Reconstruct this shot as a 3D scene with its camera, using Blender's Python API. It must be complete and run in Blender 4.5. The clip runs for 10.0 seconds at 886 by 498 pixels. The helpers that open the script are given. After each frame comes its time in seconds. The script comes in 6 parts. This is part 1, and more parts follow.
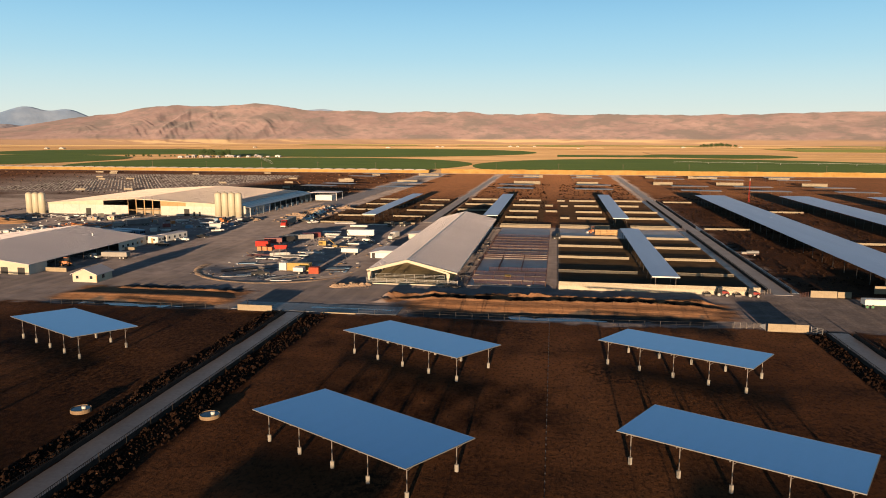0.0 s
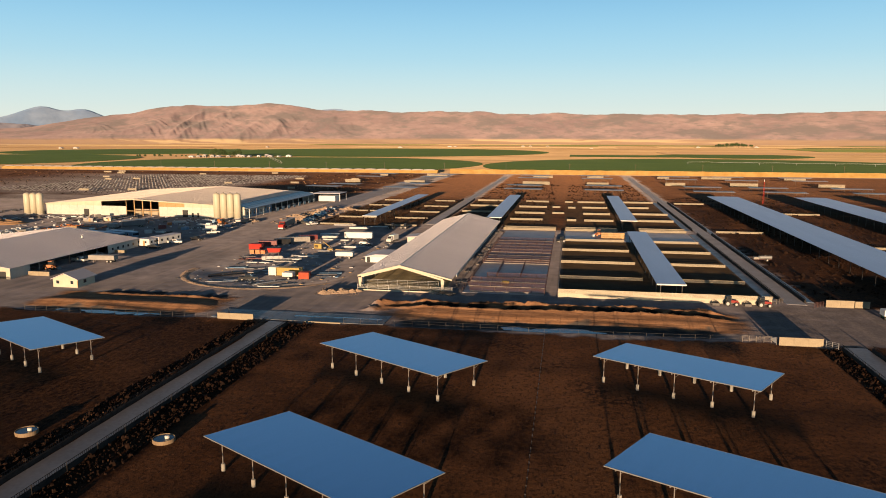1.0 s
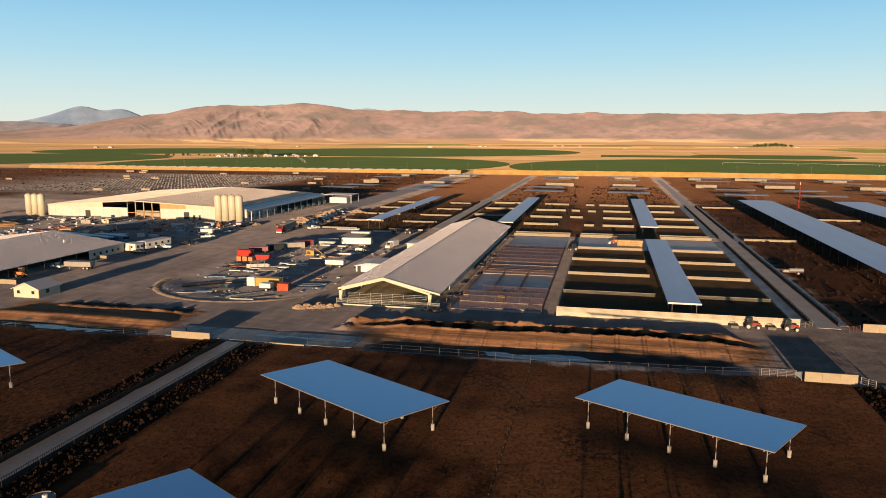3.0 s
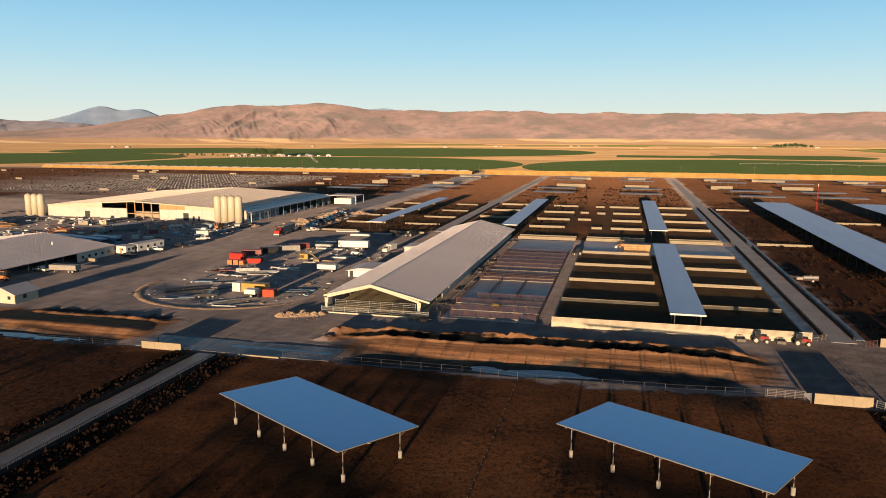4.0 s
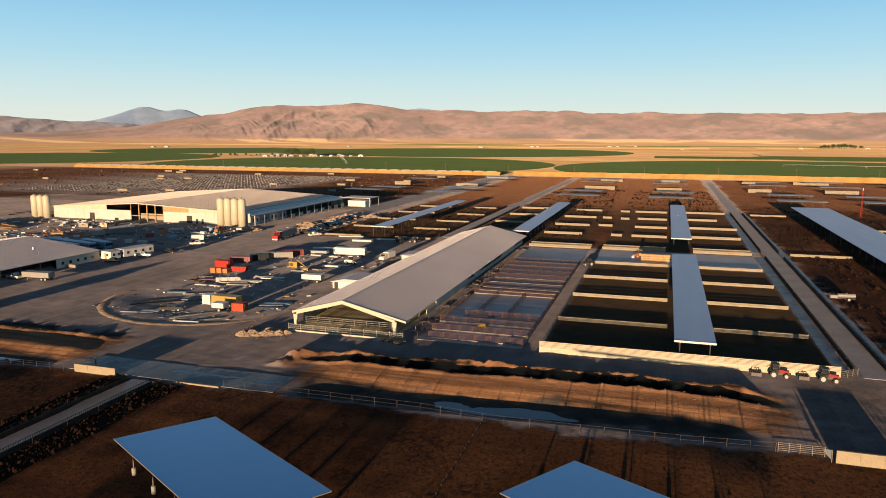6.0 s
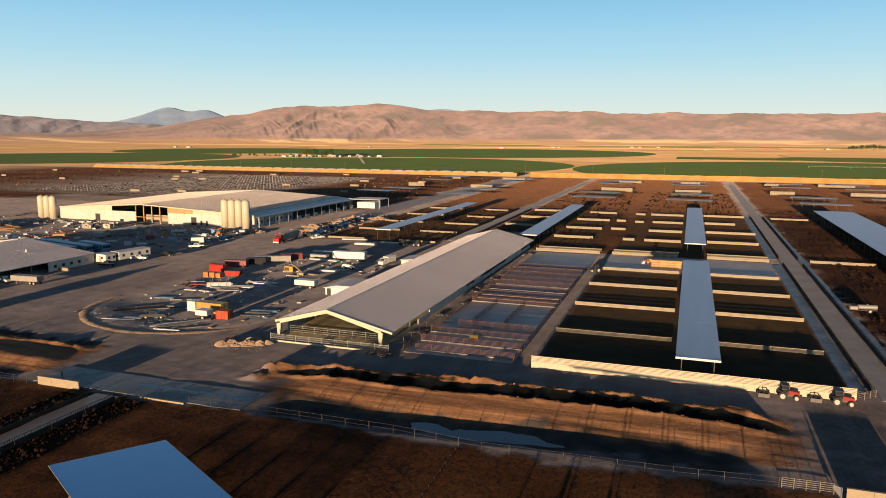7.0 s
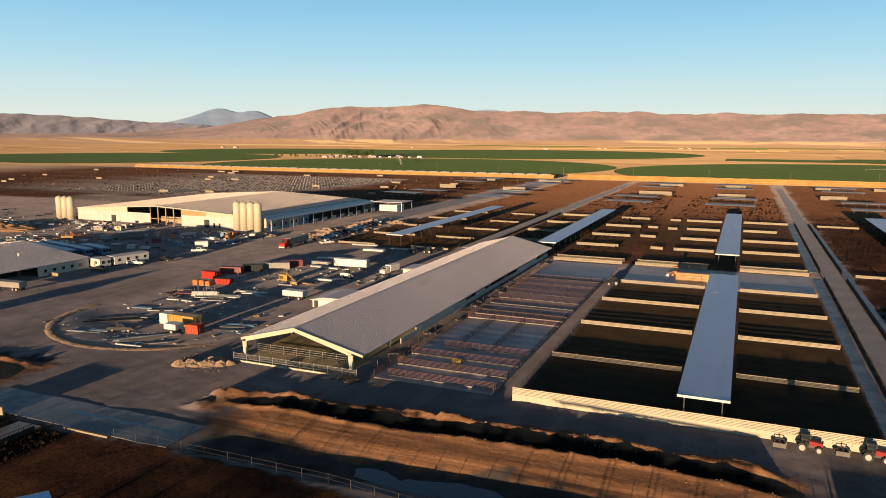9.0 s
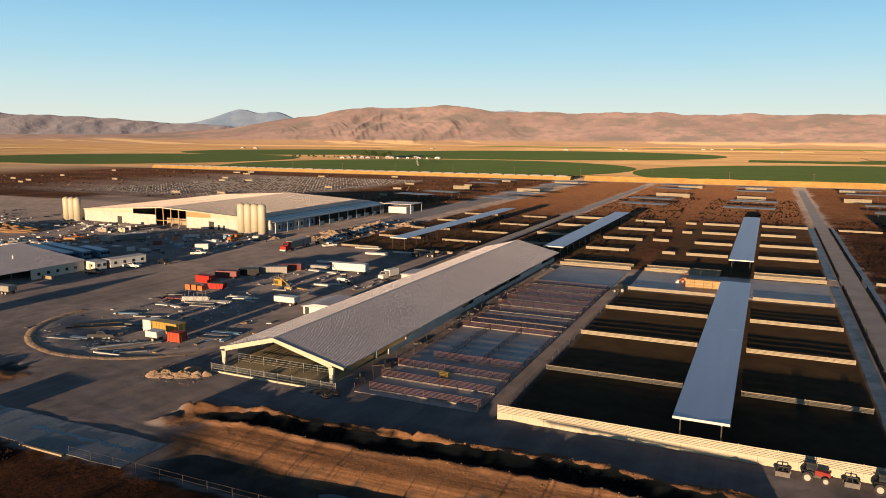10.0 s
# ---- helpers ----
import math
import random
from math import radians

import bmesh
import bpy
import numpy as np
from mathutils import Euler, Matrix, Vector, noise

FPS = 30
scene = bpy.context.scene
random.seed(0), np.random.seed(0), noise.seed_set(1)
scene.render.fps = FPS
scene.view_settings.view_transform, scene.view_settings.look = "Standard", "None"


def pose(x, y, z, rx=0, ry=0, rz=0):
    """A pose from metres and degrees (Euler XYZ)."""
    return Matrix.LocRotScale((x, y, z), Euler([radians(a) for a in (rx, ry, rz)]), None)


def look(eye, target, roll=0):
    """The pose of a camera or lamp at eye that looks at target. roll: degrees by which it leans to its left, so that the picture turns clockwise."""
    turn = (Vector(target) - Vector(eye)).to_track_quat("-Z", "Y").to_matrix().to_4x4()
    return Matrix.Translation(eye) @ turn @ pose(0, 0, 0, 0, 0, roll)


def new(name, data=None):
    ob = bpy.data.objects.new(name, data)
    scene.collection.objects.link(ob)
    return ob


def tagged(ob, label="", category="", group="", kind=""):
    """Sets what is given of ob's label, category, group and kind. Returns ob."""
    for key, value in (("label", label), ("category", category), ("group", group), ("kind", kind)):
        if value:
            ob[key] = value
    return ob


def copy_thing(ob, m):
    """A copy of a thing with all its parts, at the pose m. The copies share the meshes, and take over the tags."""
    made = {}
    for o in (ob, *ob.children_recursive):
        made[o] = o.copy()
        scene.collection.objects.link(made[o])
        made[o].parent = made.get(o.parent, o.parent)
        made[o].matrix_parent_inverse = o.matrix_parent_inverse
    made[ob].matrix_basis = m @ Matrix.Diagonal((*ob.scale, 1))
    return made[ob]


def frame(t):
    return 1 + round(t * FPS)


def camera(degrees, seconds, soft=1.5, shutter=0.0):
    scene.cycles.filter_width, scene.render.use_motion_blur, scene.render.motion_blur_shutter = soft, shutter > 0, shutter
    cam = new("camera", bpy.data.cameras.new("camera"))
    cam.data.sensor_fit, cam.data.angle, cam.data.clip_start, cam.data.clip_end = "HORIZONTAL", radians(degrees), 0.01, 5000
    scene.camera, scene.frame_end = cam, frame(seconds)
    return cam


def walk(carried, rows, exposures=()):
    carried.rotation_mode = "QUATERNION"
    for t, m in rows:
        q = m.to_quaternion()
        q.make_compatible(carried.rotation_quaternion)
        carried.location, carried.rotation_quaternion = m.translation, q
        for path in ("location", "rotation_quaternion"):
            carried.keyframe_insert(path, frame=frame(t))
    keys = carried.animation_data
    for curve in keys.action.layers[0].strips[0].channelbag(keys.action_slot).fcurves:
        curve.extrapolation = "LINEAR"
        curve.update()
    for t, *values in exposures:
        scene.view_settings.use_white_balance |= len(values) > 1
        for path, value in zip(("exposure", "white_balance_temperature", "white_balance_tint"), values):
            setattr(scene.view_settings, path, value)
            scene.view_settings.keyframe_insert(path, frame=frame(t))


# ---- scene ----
cam = camera(63.0, 10.0, soft=0.95)
METRES, EYE, TILT, LEAN, TURN = 106.6, 42.0, 0.0, 0.0, 8.9
ROWS = [
    (0.0, 0.0, 0.0, 0.0, 0.02, -8.94, -0.1),
    (0.5, 0.0246, 0.0456, -0.0002, 0.56, -8.95, -0.1),
    (1.0, 0.0497, 0.0911, -0.0005, 1.11, -8.96, -0.1),
    (1.5, 0.0749, 0.1367, -0.0007, 1.71, -8.97, -0.11),
    (2.0, 0.1005, 0.1818, -0.0009, 2.38, -8.97, -0.11),
    (2.5, 0.1259, 0.2272, -0.0009, 3.08, -8.98, -0.12),
    (4.0, 0.2039, 0.3628, -0.0011, 5.1, -9.0, -0.17),
    (4.5, 0.2295, 0.4084, -0.0013, 5.75, -9.0, -0.18),
    (5.0, 0.2552, 0.4538, -0.0012, 6.49, -9.01, -0.18),
    (5.5, 0.2809, 0.4988, -0.001, 7.32, -9.01, -0.19),
    (7.0, 0.3559, 0.631, -0.0001, 9.96, -8.97, -0.22),
    (7.5, 0.379, 0.6736, 0.0, 10.82, -8.96, -0.25),
    (8.0, 0.4011, 0.7158, 0.0001, 11.82, -8.94, -0.27),
    (8.5, 0.4225, 0.7571, 0.0002, 12.8, -8.94, -0.29),
    (9.0, 0.4427, 0.7981, 0.0002, 13.68, -8.93, -0.3),
    (9.5, 0.4626, 0.8376, 0.0001, 14.5, -8.9, -0.31),
    (10.0, 0.4811, 0.8764, 0.0003, 15.34, -8.87, -0.31),
]
walk(cam, [(t, pose(0, 0, EYE, TILT, LEAN, TURN) @ pose(METRES * x, METRES * y, METRES * z, 90 + pitch, roll, yaw)) for t, x, y, z, yaw, pitch, roll in ROWS], [(0.0, 1.05, 6850, 10)])

# ---------------------------------------------------------------- light
SUN_UP = 3.2
SUN_SIDE = 0.008
world = bpy.data.worlds.new("sky")
scene.world = world
world.use_nodes = True
wt = world.node_tree
sky = wt.nodes.new("ShaderNodeTexSky")
sky.sky_type = "NISHITA"
sky.sun_disc = False
sky.sun_elevation = radians(SUN_UP)
sky.sun_rotation = radians(180 - 2.3)
sky.altitude = 900
sky.air_density = 1.0
sky.dust_density = 0.4
sky.ozone_density = 3.0
# clear evening air: pale at the horizon, deep blue overhead
rise = wt.nodes.new("ShaderNodeSeparateXYZ")
wt.links.new(wt.nodes.new("ShaderNodeTexCoord").outputs["Generated"], rise.inputs[0])
ramp = wt.nodes.new("ShaderNodeValToRGB")
wt.links.new(rise.outputs["Z"], ramp.inputs[0])
ramp.color_ramp.interpolation = "B_SPLINE"
stops = ((0.0, (0.41, 0.43, 0.40)), (0.04, (0.36, 0.43, 0.43)), (0.10, (0.215, 0.375, 0.465)), (0.18, (0.12, 0.29, 0.45)), (0.32, (0.050, 0.135, 0.265)), (0.5, (0.028, 0.042, 0.080)), (0.75, (0.014, 0.015, 0.023)), (1.0, (0.006, 0.006, 0.008)))
cr = ramp.color_ramp
while len(cr.elements) < len(stops):
    cr.elements.new(0.5)
for el, (at, col) in zip(cr.elements, stops):
    el.position, el.color = at, (*col, 1)
tone = wt.nodes.new("ShaderNodeMix")
tone.data_type = "RGBA"
tone.inputs[0].default_value = 0.94
dim = wt.nodes.new("ShaderNodeMix")
dim.data_type, dim.blend_type = "RGBA", "MULTIPLY"
dim.inputs[0].default_value = 1.0
dim.inputs[7].default_value = (0.15, 0.15, 0.15, 1)
wt.links.new(sky.outputs[0], dim.inputs[6])
wt.links.new(dim.outputs[2], tone.inputs[6])
wt.links.new(ramp.outputs[0], tone.inputs[7])
back = wt.nodes["Background"]
back.inputs["Strength"].default_value = 0.95
wt.links.new(tone.outputs[2], back.inputs["Color"])
sun = new("sun", bpy.data.lights.new("sun", "SUN"))
sun.data.energy = 4.6
sun.data.angle = radians(0.5)
sun.data.color = (1.0, 0.72, 0.47)
sun.matrix_world = look((SUN_SIDE * 100, -100, 100 * math.tan(radians(SUN_UP))), (0, 0, 0))

# ---------------------------------------------------------------- materials


def wire(nt, a, b):
    nt.links.new(a, b)


def rough_mix(nt, fac, a, b):
    m = nt.nodes.new("ShaderNodeMix")
    m.data_type = "RGBA"
    if isinstance(fac, bpy.types.NodeSocket):
        wire(nt, fac, m.inputs[0])
    else:
        m.inputs[0].default_value = fac
    for s, v in ((m.inputs[6], a), (m.inputs[7], b)):
        if isinstance(v, bpy.types.NodeSocket):
            wire(nt, v, s)
        else:
            s.default_value = (*v, 1)
    return m.outputs[2]


def noise_at(nt, coord, scale, detail=4, stretch=None, rough=0.55):
    if stretch:
        mp = nt.nodes.new("ShaderNodeMapping")
        mp.inputs["Scale"].default_value = stretch
        wire(nt, coord, mp.inputs["Vector"])
        coord = mp.outputs[0]
    n = nt.nodes.new("ShaderNodeTexNoise")
    n.inputs["Scale"].default_value = scale
    n.inputs["Detail"].default_value = detail
    n.inputs["Roughness"].default_value = rough
    wire(nt, coord, n.inputs["Vector"])
    return n.outputs["Fac"]


def span(nt, v, lo, hi, out0=0.0, out1=1.0):
    r = nt.nodes.new("ShaderNodeMapRange")
    for k, x in zip(("From Min", "From Max", "To Min", "To Max"), (lo, hi, out0, out1)):
        r.inputs[k].default_value = x
    wire(nt, v, r.inputs["Value"])
    return r.outputs[0]


def calc(nt, op, a, b):
    m = nt.nodes.new("ShaderNodeMath")
    m.operation = op
    for s, v in zip(m.inputs, (a, b)):
        if isinstance(v, bpy.types.NodeSocket):
            wire(nt, v, s)
        else:
            s.default_value = v
    return m.outputs[0]


def surface(name, a, b, scale=0.6, rough=0.8, metal=0.0, bump=0.3, fine=12.0, vary=0.0, stretch=None, deep=0.02, where="Object", gloss=0.5):
    """A worn surface: two colours in large blotches, fine grain, relief, and a tint that differs from piece to piece."""
    m = bpy.data.materials.new(name)
    m.use_nodes = True
    nt = m.node_tree
    p = nt.nodes["Principled BSDF"]
    if where == "Object":
        co = nt.nodes.new("ShaderNodeTexCoord").outputs["Object"]
    else:
        co = nt.nodes.new("ShaderNodeNewGeometry").outputs["Position"]
    big = span(nt, noise_at(nt, co, scale, 5, stretch), 0.35, 0.65)
    col = rough_mix(nt, big, a, b)
    grain = noise_at(nt, co, fine, 4)
    col = rough_mix(nt, span(nt, grain, 0.3, 0.75, 0.0, 0.35), col, tuple(0.55 * c for c in a))
    if vary:
        rnd = nt.nodes.new("ShaderNodeObjectInfo").outputs["Random"]
        col = rough_mix(nt, span(nt, rnd, 0, 1, 0, vary), col, tuple(0.5 * c for c in b))
    wire(nt, col, p.inputs["Base Color"])
    p.inputs["Metallic"].default_value = metal
    p.inputs["Diffuse Roughness"].default_value = 1.0 if rough > 0.9 else 0.2
    p.inputs["Specular IOR Level"].default_value = gloss
    wire(nt, span(nt, grain, 0.2, 0.8, rough * 0.85, min(1, rough * 1.15)), p.inputs["Roughness"])
    if bump:
        bp = nt.nodes.new("ShaderNodeBump")
        bp.inputs["Strength"].default_value = bump
        bp.inputs["Distance"].default_value = deep
        wire(nt, grain, bp.inputs["Height"])
        wire(nt, bp.outputs[0], p.inputs["Normal"])
    return m


def ground_material():
    m = bpy.data.materials.new("earth")
    m.use_nodes = True
    nt = m.node_tree
    p = nt.nodes["Principled BSDF"]
    co = nt.nodes.new("ShaderNodeNewGeometry").outputs["Position"]

    def mask(key):
        n = nt.nodes.new("ShaderNodeAttribute")
        n.attribute_name = key
        return n.outputs["Fac"]
    broad = noise_at(nt, co, 0.035, 5)
    mid = noise_at(nt, co, 0.22, 6)
    small = noise_at(nt, co, 1.6, 6)
    tracks = noise_at(nt, co, 0.5, 3, (0.06, 1.0, 1.0))
    yard = rough_mix(nt, span(nt, mid, 0.35, 0.65), (0.158, 0.135, 0.131), (0.244, 0.204, 0.199))
    yard = rough_mix(nt, span(nt, broad, 0.42, 0.62, 0, 0.55), yard, (0.122, 0.108, 0.106))
    yard = rough_mix(nt, span(nt, tracks, 0.5, 0.62, 0, 0.3), yard, (0.18, 0.138, 0.108))
    across = noise_at(nt, co, 0.35, 3, (1.0, 0.05, 1.0))
    yard = rough_mix(nt, span(nt, across, 0.5, 0.64, 0, 0.32), yard, (0.30, 0.236, 0.205))
    store = rough_mix(nt, span(nt, mid, 0.35, 0.65), (0.192, 0.163, 0.156), (0.278, 0.238, 0.224))
    col = rough_mix(nt, mask("store"), yard, store)
    yard = rough_mix(nt, mask("pale"), yard, (0.60, 0.47, 0.37))
    col = rough_mix(nt, mask("pale"), col, yard)
    soil = rough_mix(nt, span(nt, mid, 0.25, 0.75), (0.062, 0.026, 0.011), (0.10, 0.042, 0.0175))
    swath = noise_at(nt, co, 0.03, 4, (1.0, 0.45, 1.0), 0.5)
    soil = rough_mix(nt, span(nt, swath, 0.44, 0.62, 0, 0.7), soil, (0.162, 0.072, 0.032))
    soil = rough_mix(nt, span(nt, noise_at(nt, co, 0.045, 4, (0.5, 1.0, 1.0), 0.55), 0.5, 0.66, 0, 0.6), soil, (0.034, 0.0165, 0.0085))
    # dark specks all over: the low sun's shade between clods, put into the colour
    soil = rough_mix(nt, span(nt, noise_at(nt, co, 1.7, 6, (1.0, 0.65, 1.0), 0.72), 0.50, 0.60, 0, 0.62), soil, (0.016, 0.008, 0.0045))
    # trampled manure: clumps that gather in uneven patches
    patch = span(nt, noise_at(nt, co, 0.075, 6, (1.0, 0.6, 1.0), 0.6), 0.52, 0.62)
    clods = span(nt, noise_at(nt, co, 1.1, 5, (1.0, 0.7, 1.0), 0.7), 0.46, 0.56)
    soil = rough_mix(nt, calc(nt, "MULTIPLY", calc(nt, "MULTIPLY", patch, clods), 0.85), soil, (0.017, 0.0095, 0.006))
    soil = rough_mix(nt, span(nt, noise_at(nt, co, 0.55, 3, None, 0.5), 0.64, 0.70, 0, 0.55), soil, (0.022, 0.012, 0.007))
    # Orange tint puts low sun on clods into far soil; mottles replace cattle.
    soil = rough_mix(nt, calc(nt, "MULTIPLY", mask("dusty"), span(nt, mid, 0.3, 0.7, 0.55, 1.0)), soil, (0.25, 0.116, 0.055))
    soil = rough_mix(nt, calc(nt, "MULTIPLY", mask("dusty"), span(nt, noise_at(nt, co, 0.3, 6, None, 0.7), 0.5, 0.64, 0.0, 0.45)), soil, (0.06, 0.03, 0.016))
    col = rough_mix(nt, mask("soil"), col, soil)
    # Near-black tone for dung and, put into the colour, cattle and their shade.
    herd_and_dung = rough_mix(nt, span(nt, mid, 0.3, 0.7), (0.007, 0.0033, 0.0017), (0.024, 0.0105, 0.0045))
    # Gaps in the dark tone imitate sunlit clods.
    clod_light = span(nt, noise_at(nt, co, 1.3, 6, (1.0, 0.6, 1.0), 0.72), 0.42, 0.58, 1.0, 0.55)
    col = rough_mix(nt, calc(nt, "MULTIPLY", mask("herd_and_dung"), clod_light), col, herd_and_dung)
    # Dark dots over the far pens, put there in place of cattle.
    herd_blots = span(nt, noise_at(nt, co, 0.75, 5, (1.0, 0.5, 1.0), 0.7), 0.50, 0.62, 0.0, 0.7)
    col = rough_mix(nt, calc(nt, "MULTIPLY", mask("herd_blots"), herd_blots), col, (0.018, 0.011, 0.008))
    dark = rough_mix(nt, span(nt, mid, 0.3, 0.7), (0.036, 0.023, 0.012), (0.064, 0.041, 0.021))
    col = rough_mix(nt, mask("dung"), col, dark)
    bank = rough_mix(nt, span(nt, mid, 0.35, 0.65), (0.205, 0.100, 0.050), (0.29, 0.150, 0.080))
    bank = rough_mix(nt, span(nt, small, 0.45, 0.7, 0, 0.5), bank, (0.125, 0.068, 0.041))
    layers = noise_at(nt, co, 0.9, 5, (0.05, 1.0, 1.6), 0.6)
    bank = rough_mix(nt, span(nt, layers, 0.46, 0.58, 0, 0.62), bank, (0.105, 0.054, 0.030))
    bank = rough_mix(nt, span(nt, noise_at(nt, co, 0.16, 6, (0.35, 1.0, 1.0), 0.65), 0.54, 0.64, 0, 0.45), bank, (0.09, 0.052, 0.034))
    col = rough_mix(nt, mask("bank"), col, bank)
    wet = rough_mix(nt, span(nt, mid, 0.3, 0.7), (0.034, 0.030, 0.028), (0.095, 0.077, 0.064))
    col = rough_mix(nt, mask("wet"), col, wet)
    # Black ditch muck, and the western ridge's shadow painted in the same tone.
    col = rough_mix(nt, mask("mire_and_shade"), col, rough_mix(nt, span(nt, small, 0.4, 0.65), (0.006, 0.0055, 0.006), (0.022, 0.017, 0.014)))
    dry = rough_mix(nt, span(nt, noise_at(nt, co, 0.004, 5, (1.0, 4.0, 1.0)), 0.42, 0.6), (0.265, 0.170, 0.085), (0.375, 0.252, 0.132))
    dry = rough_mix(nt, span(nt, noise_at(nt, co, 0.02, 5), 0.4, 0.65, 0, 0.5), dry, (0.225, 0.145, 0.078))
    col = rough_mix(nt, mask("dry"), col, dry)
    wire(nt, col, p.inputs["Base Color"])
    p.inputs["Roughness"].default_value = 0.95
    p.inputs["Diffuse Roughness"].default_value = 1.0
    p.inputs["Specular IOR Level"].default_value = 0.04
    h = calc(nt, "ADD", calc(nt, "MULTIPLY", noise_at(nt, co, 0.7, 8, None, 0.65), 1.0), calc(nt, "MULTIPLY", noise_at(nt, co, 4.0, 6, None, 0.7), 0.45))
    h = calc(nt, "MULTIPLY", h, span(nt, calc(nt, "ADD", calc(nt, "ADD", mask("soil"), mask("bank")), mask("dry")), 0, 1, 0.3, 1.0))
    bp = nt.nodes.new("ShaderNodeBump")
    bp.inputs["Strength"].default_value = 0.4
    bp.inputs["Distance"].default_value = 0.32
    wire(nt, h, bp.inputs["Height"])
    wire(nt, bp.outputs[0], p.inputs["Normal"])
    return m


EARTH = ground_material()
CONCRETE = surface("concrete", (0.27, 0.25, 0.22), (0.35, 0.325, 0.29), 0.4, 0.9, bump=0.3, fine=6, vary=0.2, gloss=0.2)
PALE_CONCRETE = surface("pale_concrete", (0.28, 0.22, 0.145), (0.35, 0.28, 0.19), 0.5, 0.9, bump=0.25, fine=5, vary=0.15, gloss=0.2)
ROAD = surface("road_gravel", (0.245, 0.217, 0.212), (0.315, 0.28, 0.272), 0.15, 0.8, bump=0.25, fine=2.5, deep=0.05, where="World", gloss=0.15)
LANE = surface("dusty_feed_lane", (0.30, 0.272, 0.258), (0.38, 0.345, 0.326), 0.15, 0.7, bump=0.2, fine=2.5, deep=0.04, where="World", gloss=0.2)
APRON = surface("wet_concrete", (0.10, 0.094, 0.09), (0.25, 0.23, 0.215), 0.10, 0.5, bump=0.15, fine=2.0, where="World", gloss=0.5)
ALLEY = surface("smooth_feed_alley", (0.17, 0.156, 0.148), (0.225, 0.206, 0.195), 0.12, 0.5, bump=0.12, fine=1.5, where="World", gloss=0.3)
FLOOR = surface("pen_concrete", (0.275, 0.236, 0.224), (0.385, 0.335, 0.318), 0.15, 0.5, bump=0.1, fine=1.5, where="World", gloss=0.55)
WETSTRIP = surface("wet_feed_apron", (0.045, 0.047, 0.05), (0.17, 0.175, 0.185), 0.22, 0.45, bump=0.06, fine=1.0, where="World", gloss=0.4)
BEDDING = surface("barn_bedding", (0.25, 0.20, 0.12), (0.34, 0.275, 0.165), 0.3, 0.95, bump=0.4, fine=2.5, where="World", gloss=0.1)
# Blue in the base colour deepens the reflected sky.
GALV = surface("sky_tinted_galvanised", (0.27, 0.46, 0.66), (0.29, 0.48, 0.69), 0.25, 0.36, 0.88, bump=0.03, fine=9.0, stretch=(3, 0.3, 1), deep=0.02)
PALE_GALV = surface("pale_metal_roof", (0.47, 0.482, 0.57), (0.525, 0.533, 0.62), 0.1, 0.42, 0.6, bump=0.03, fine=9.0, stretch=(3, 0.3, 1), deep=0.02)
PALE_ROOF = surface("pale_roof", (0.455, 0.412, 0.415), (0.51, 0.464, 0.466), 0.05, 0.6, 0.0, bump=0.0, fine=8.0, stretch=(0.3, 1, 1), gloss=0.3)
FAR_ROOF = surface("dull_metal_roof", (0.20, 0.23, 0.265), (0.29, 0.315, 0.345), 0.1, 0.5, 0.4, bump=0.05, fine=4.0, deep=0.02)
HALL_ROOF = surface("tan_hall_roof", (0.54, 0.455, 0.39), (0.60, 0.51, 0.435), 0.03, 0.7, 0.0, bump=0.0, fine=4.0, stretch=(0.3, 1, 1), gloss=0.2)
WHITE_METAL = surface("white_trim", (0.52, 0.50, 0.46), (0.60, 0.575, 0.53), 1.0, 0.5, bump=0.05, vary=0.1)
STEEL = surface("weathered_steel", (0.16, 0.135, 0.115), (0.23, 0.195, 0.17), 2.0, 0.6, 0.4, bump=0.15, vary=0.3)
PIPE = surface("grey_pipe", (0.26, 0.25, 0.24), (0.34, 0.33, 0.31), 2.0, 0.5, 0.5, bump=0.1, vary=0.25)
DARK_STEEL = surface("dark_steel", (0.055, 0.048, 0.043), (0.10, 0.082, 0.07), 2.0, 0.6, 0.3, bump=0.2, vary=0.4)
RUST = surface("rust_red_pipe", (0.088, 0.038, 0.031), (0.126, 0.055, 0.044), 1.5, 0.75, 0.1, bump=0.2, vary=0.35)
FOOTING = surface("white_footing", (0.24, 0.215, 0.18), (0.30, 0.27, 0.225), 1.5, 0.9, bump=0.2, vary=0.15)
WALL_CREAM = surface("cream_wall", (0.45, 0.385, 0.28), (0.52, 0.45, 0.335), 0.4, 0.9, bump=0.2, fine=5, vary=0.12, gloss=0.2)
BOARD = surface("pale_board", (0.31, 0.255, 0.175), (0.41, 0.335, 0.235), 0.7, 0.85, bump=0.25, stretch=(0.3, 3, 3), vary=0.3)
CREAM = surface("cream_siding", (0.47, 0.405, 0.295), (0.53, 0.46, 0.345), 0.5, 0.7, bump=0.1, vary=0.1)
WHITE = surface("white_paint", (0.58, 0.55, 0.50), (0.66, 0.63, 0.575), 0.6, 0.5, bump=0.05, vary=0.12)
SHED_WALL = surface("shed_wall", (0.46, 0.43, 0.37), (0.54, 0.505, 0.435), 0.15, 0.75, bump=0.1, fine=1.0, vary=0.1)
GLASS = surface("window_glass", (0.02, 0.025, 0.03), (0.03, 0.035, 0.04), 1.0, 0.08, bump=0.0)
# Near black; on openings and bays it puts the shade inside into the colour.
DARK = surface("dark_fill", (0.03, 0.028, 0.026), (0.05, 0.045, 0.04), 0.5, 0.9, bump=0.1)
RED = surface("red_paint", (0.36, 0.020, 0.013), (0.42, 0.032, 0.018), 0.7, 0.65, bump=0.08, vary=0.1, gloss=0.2)
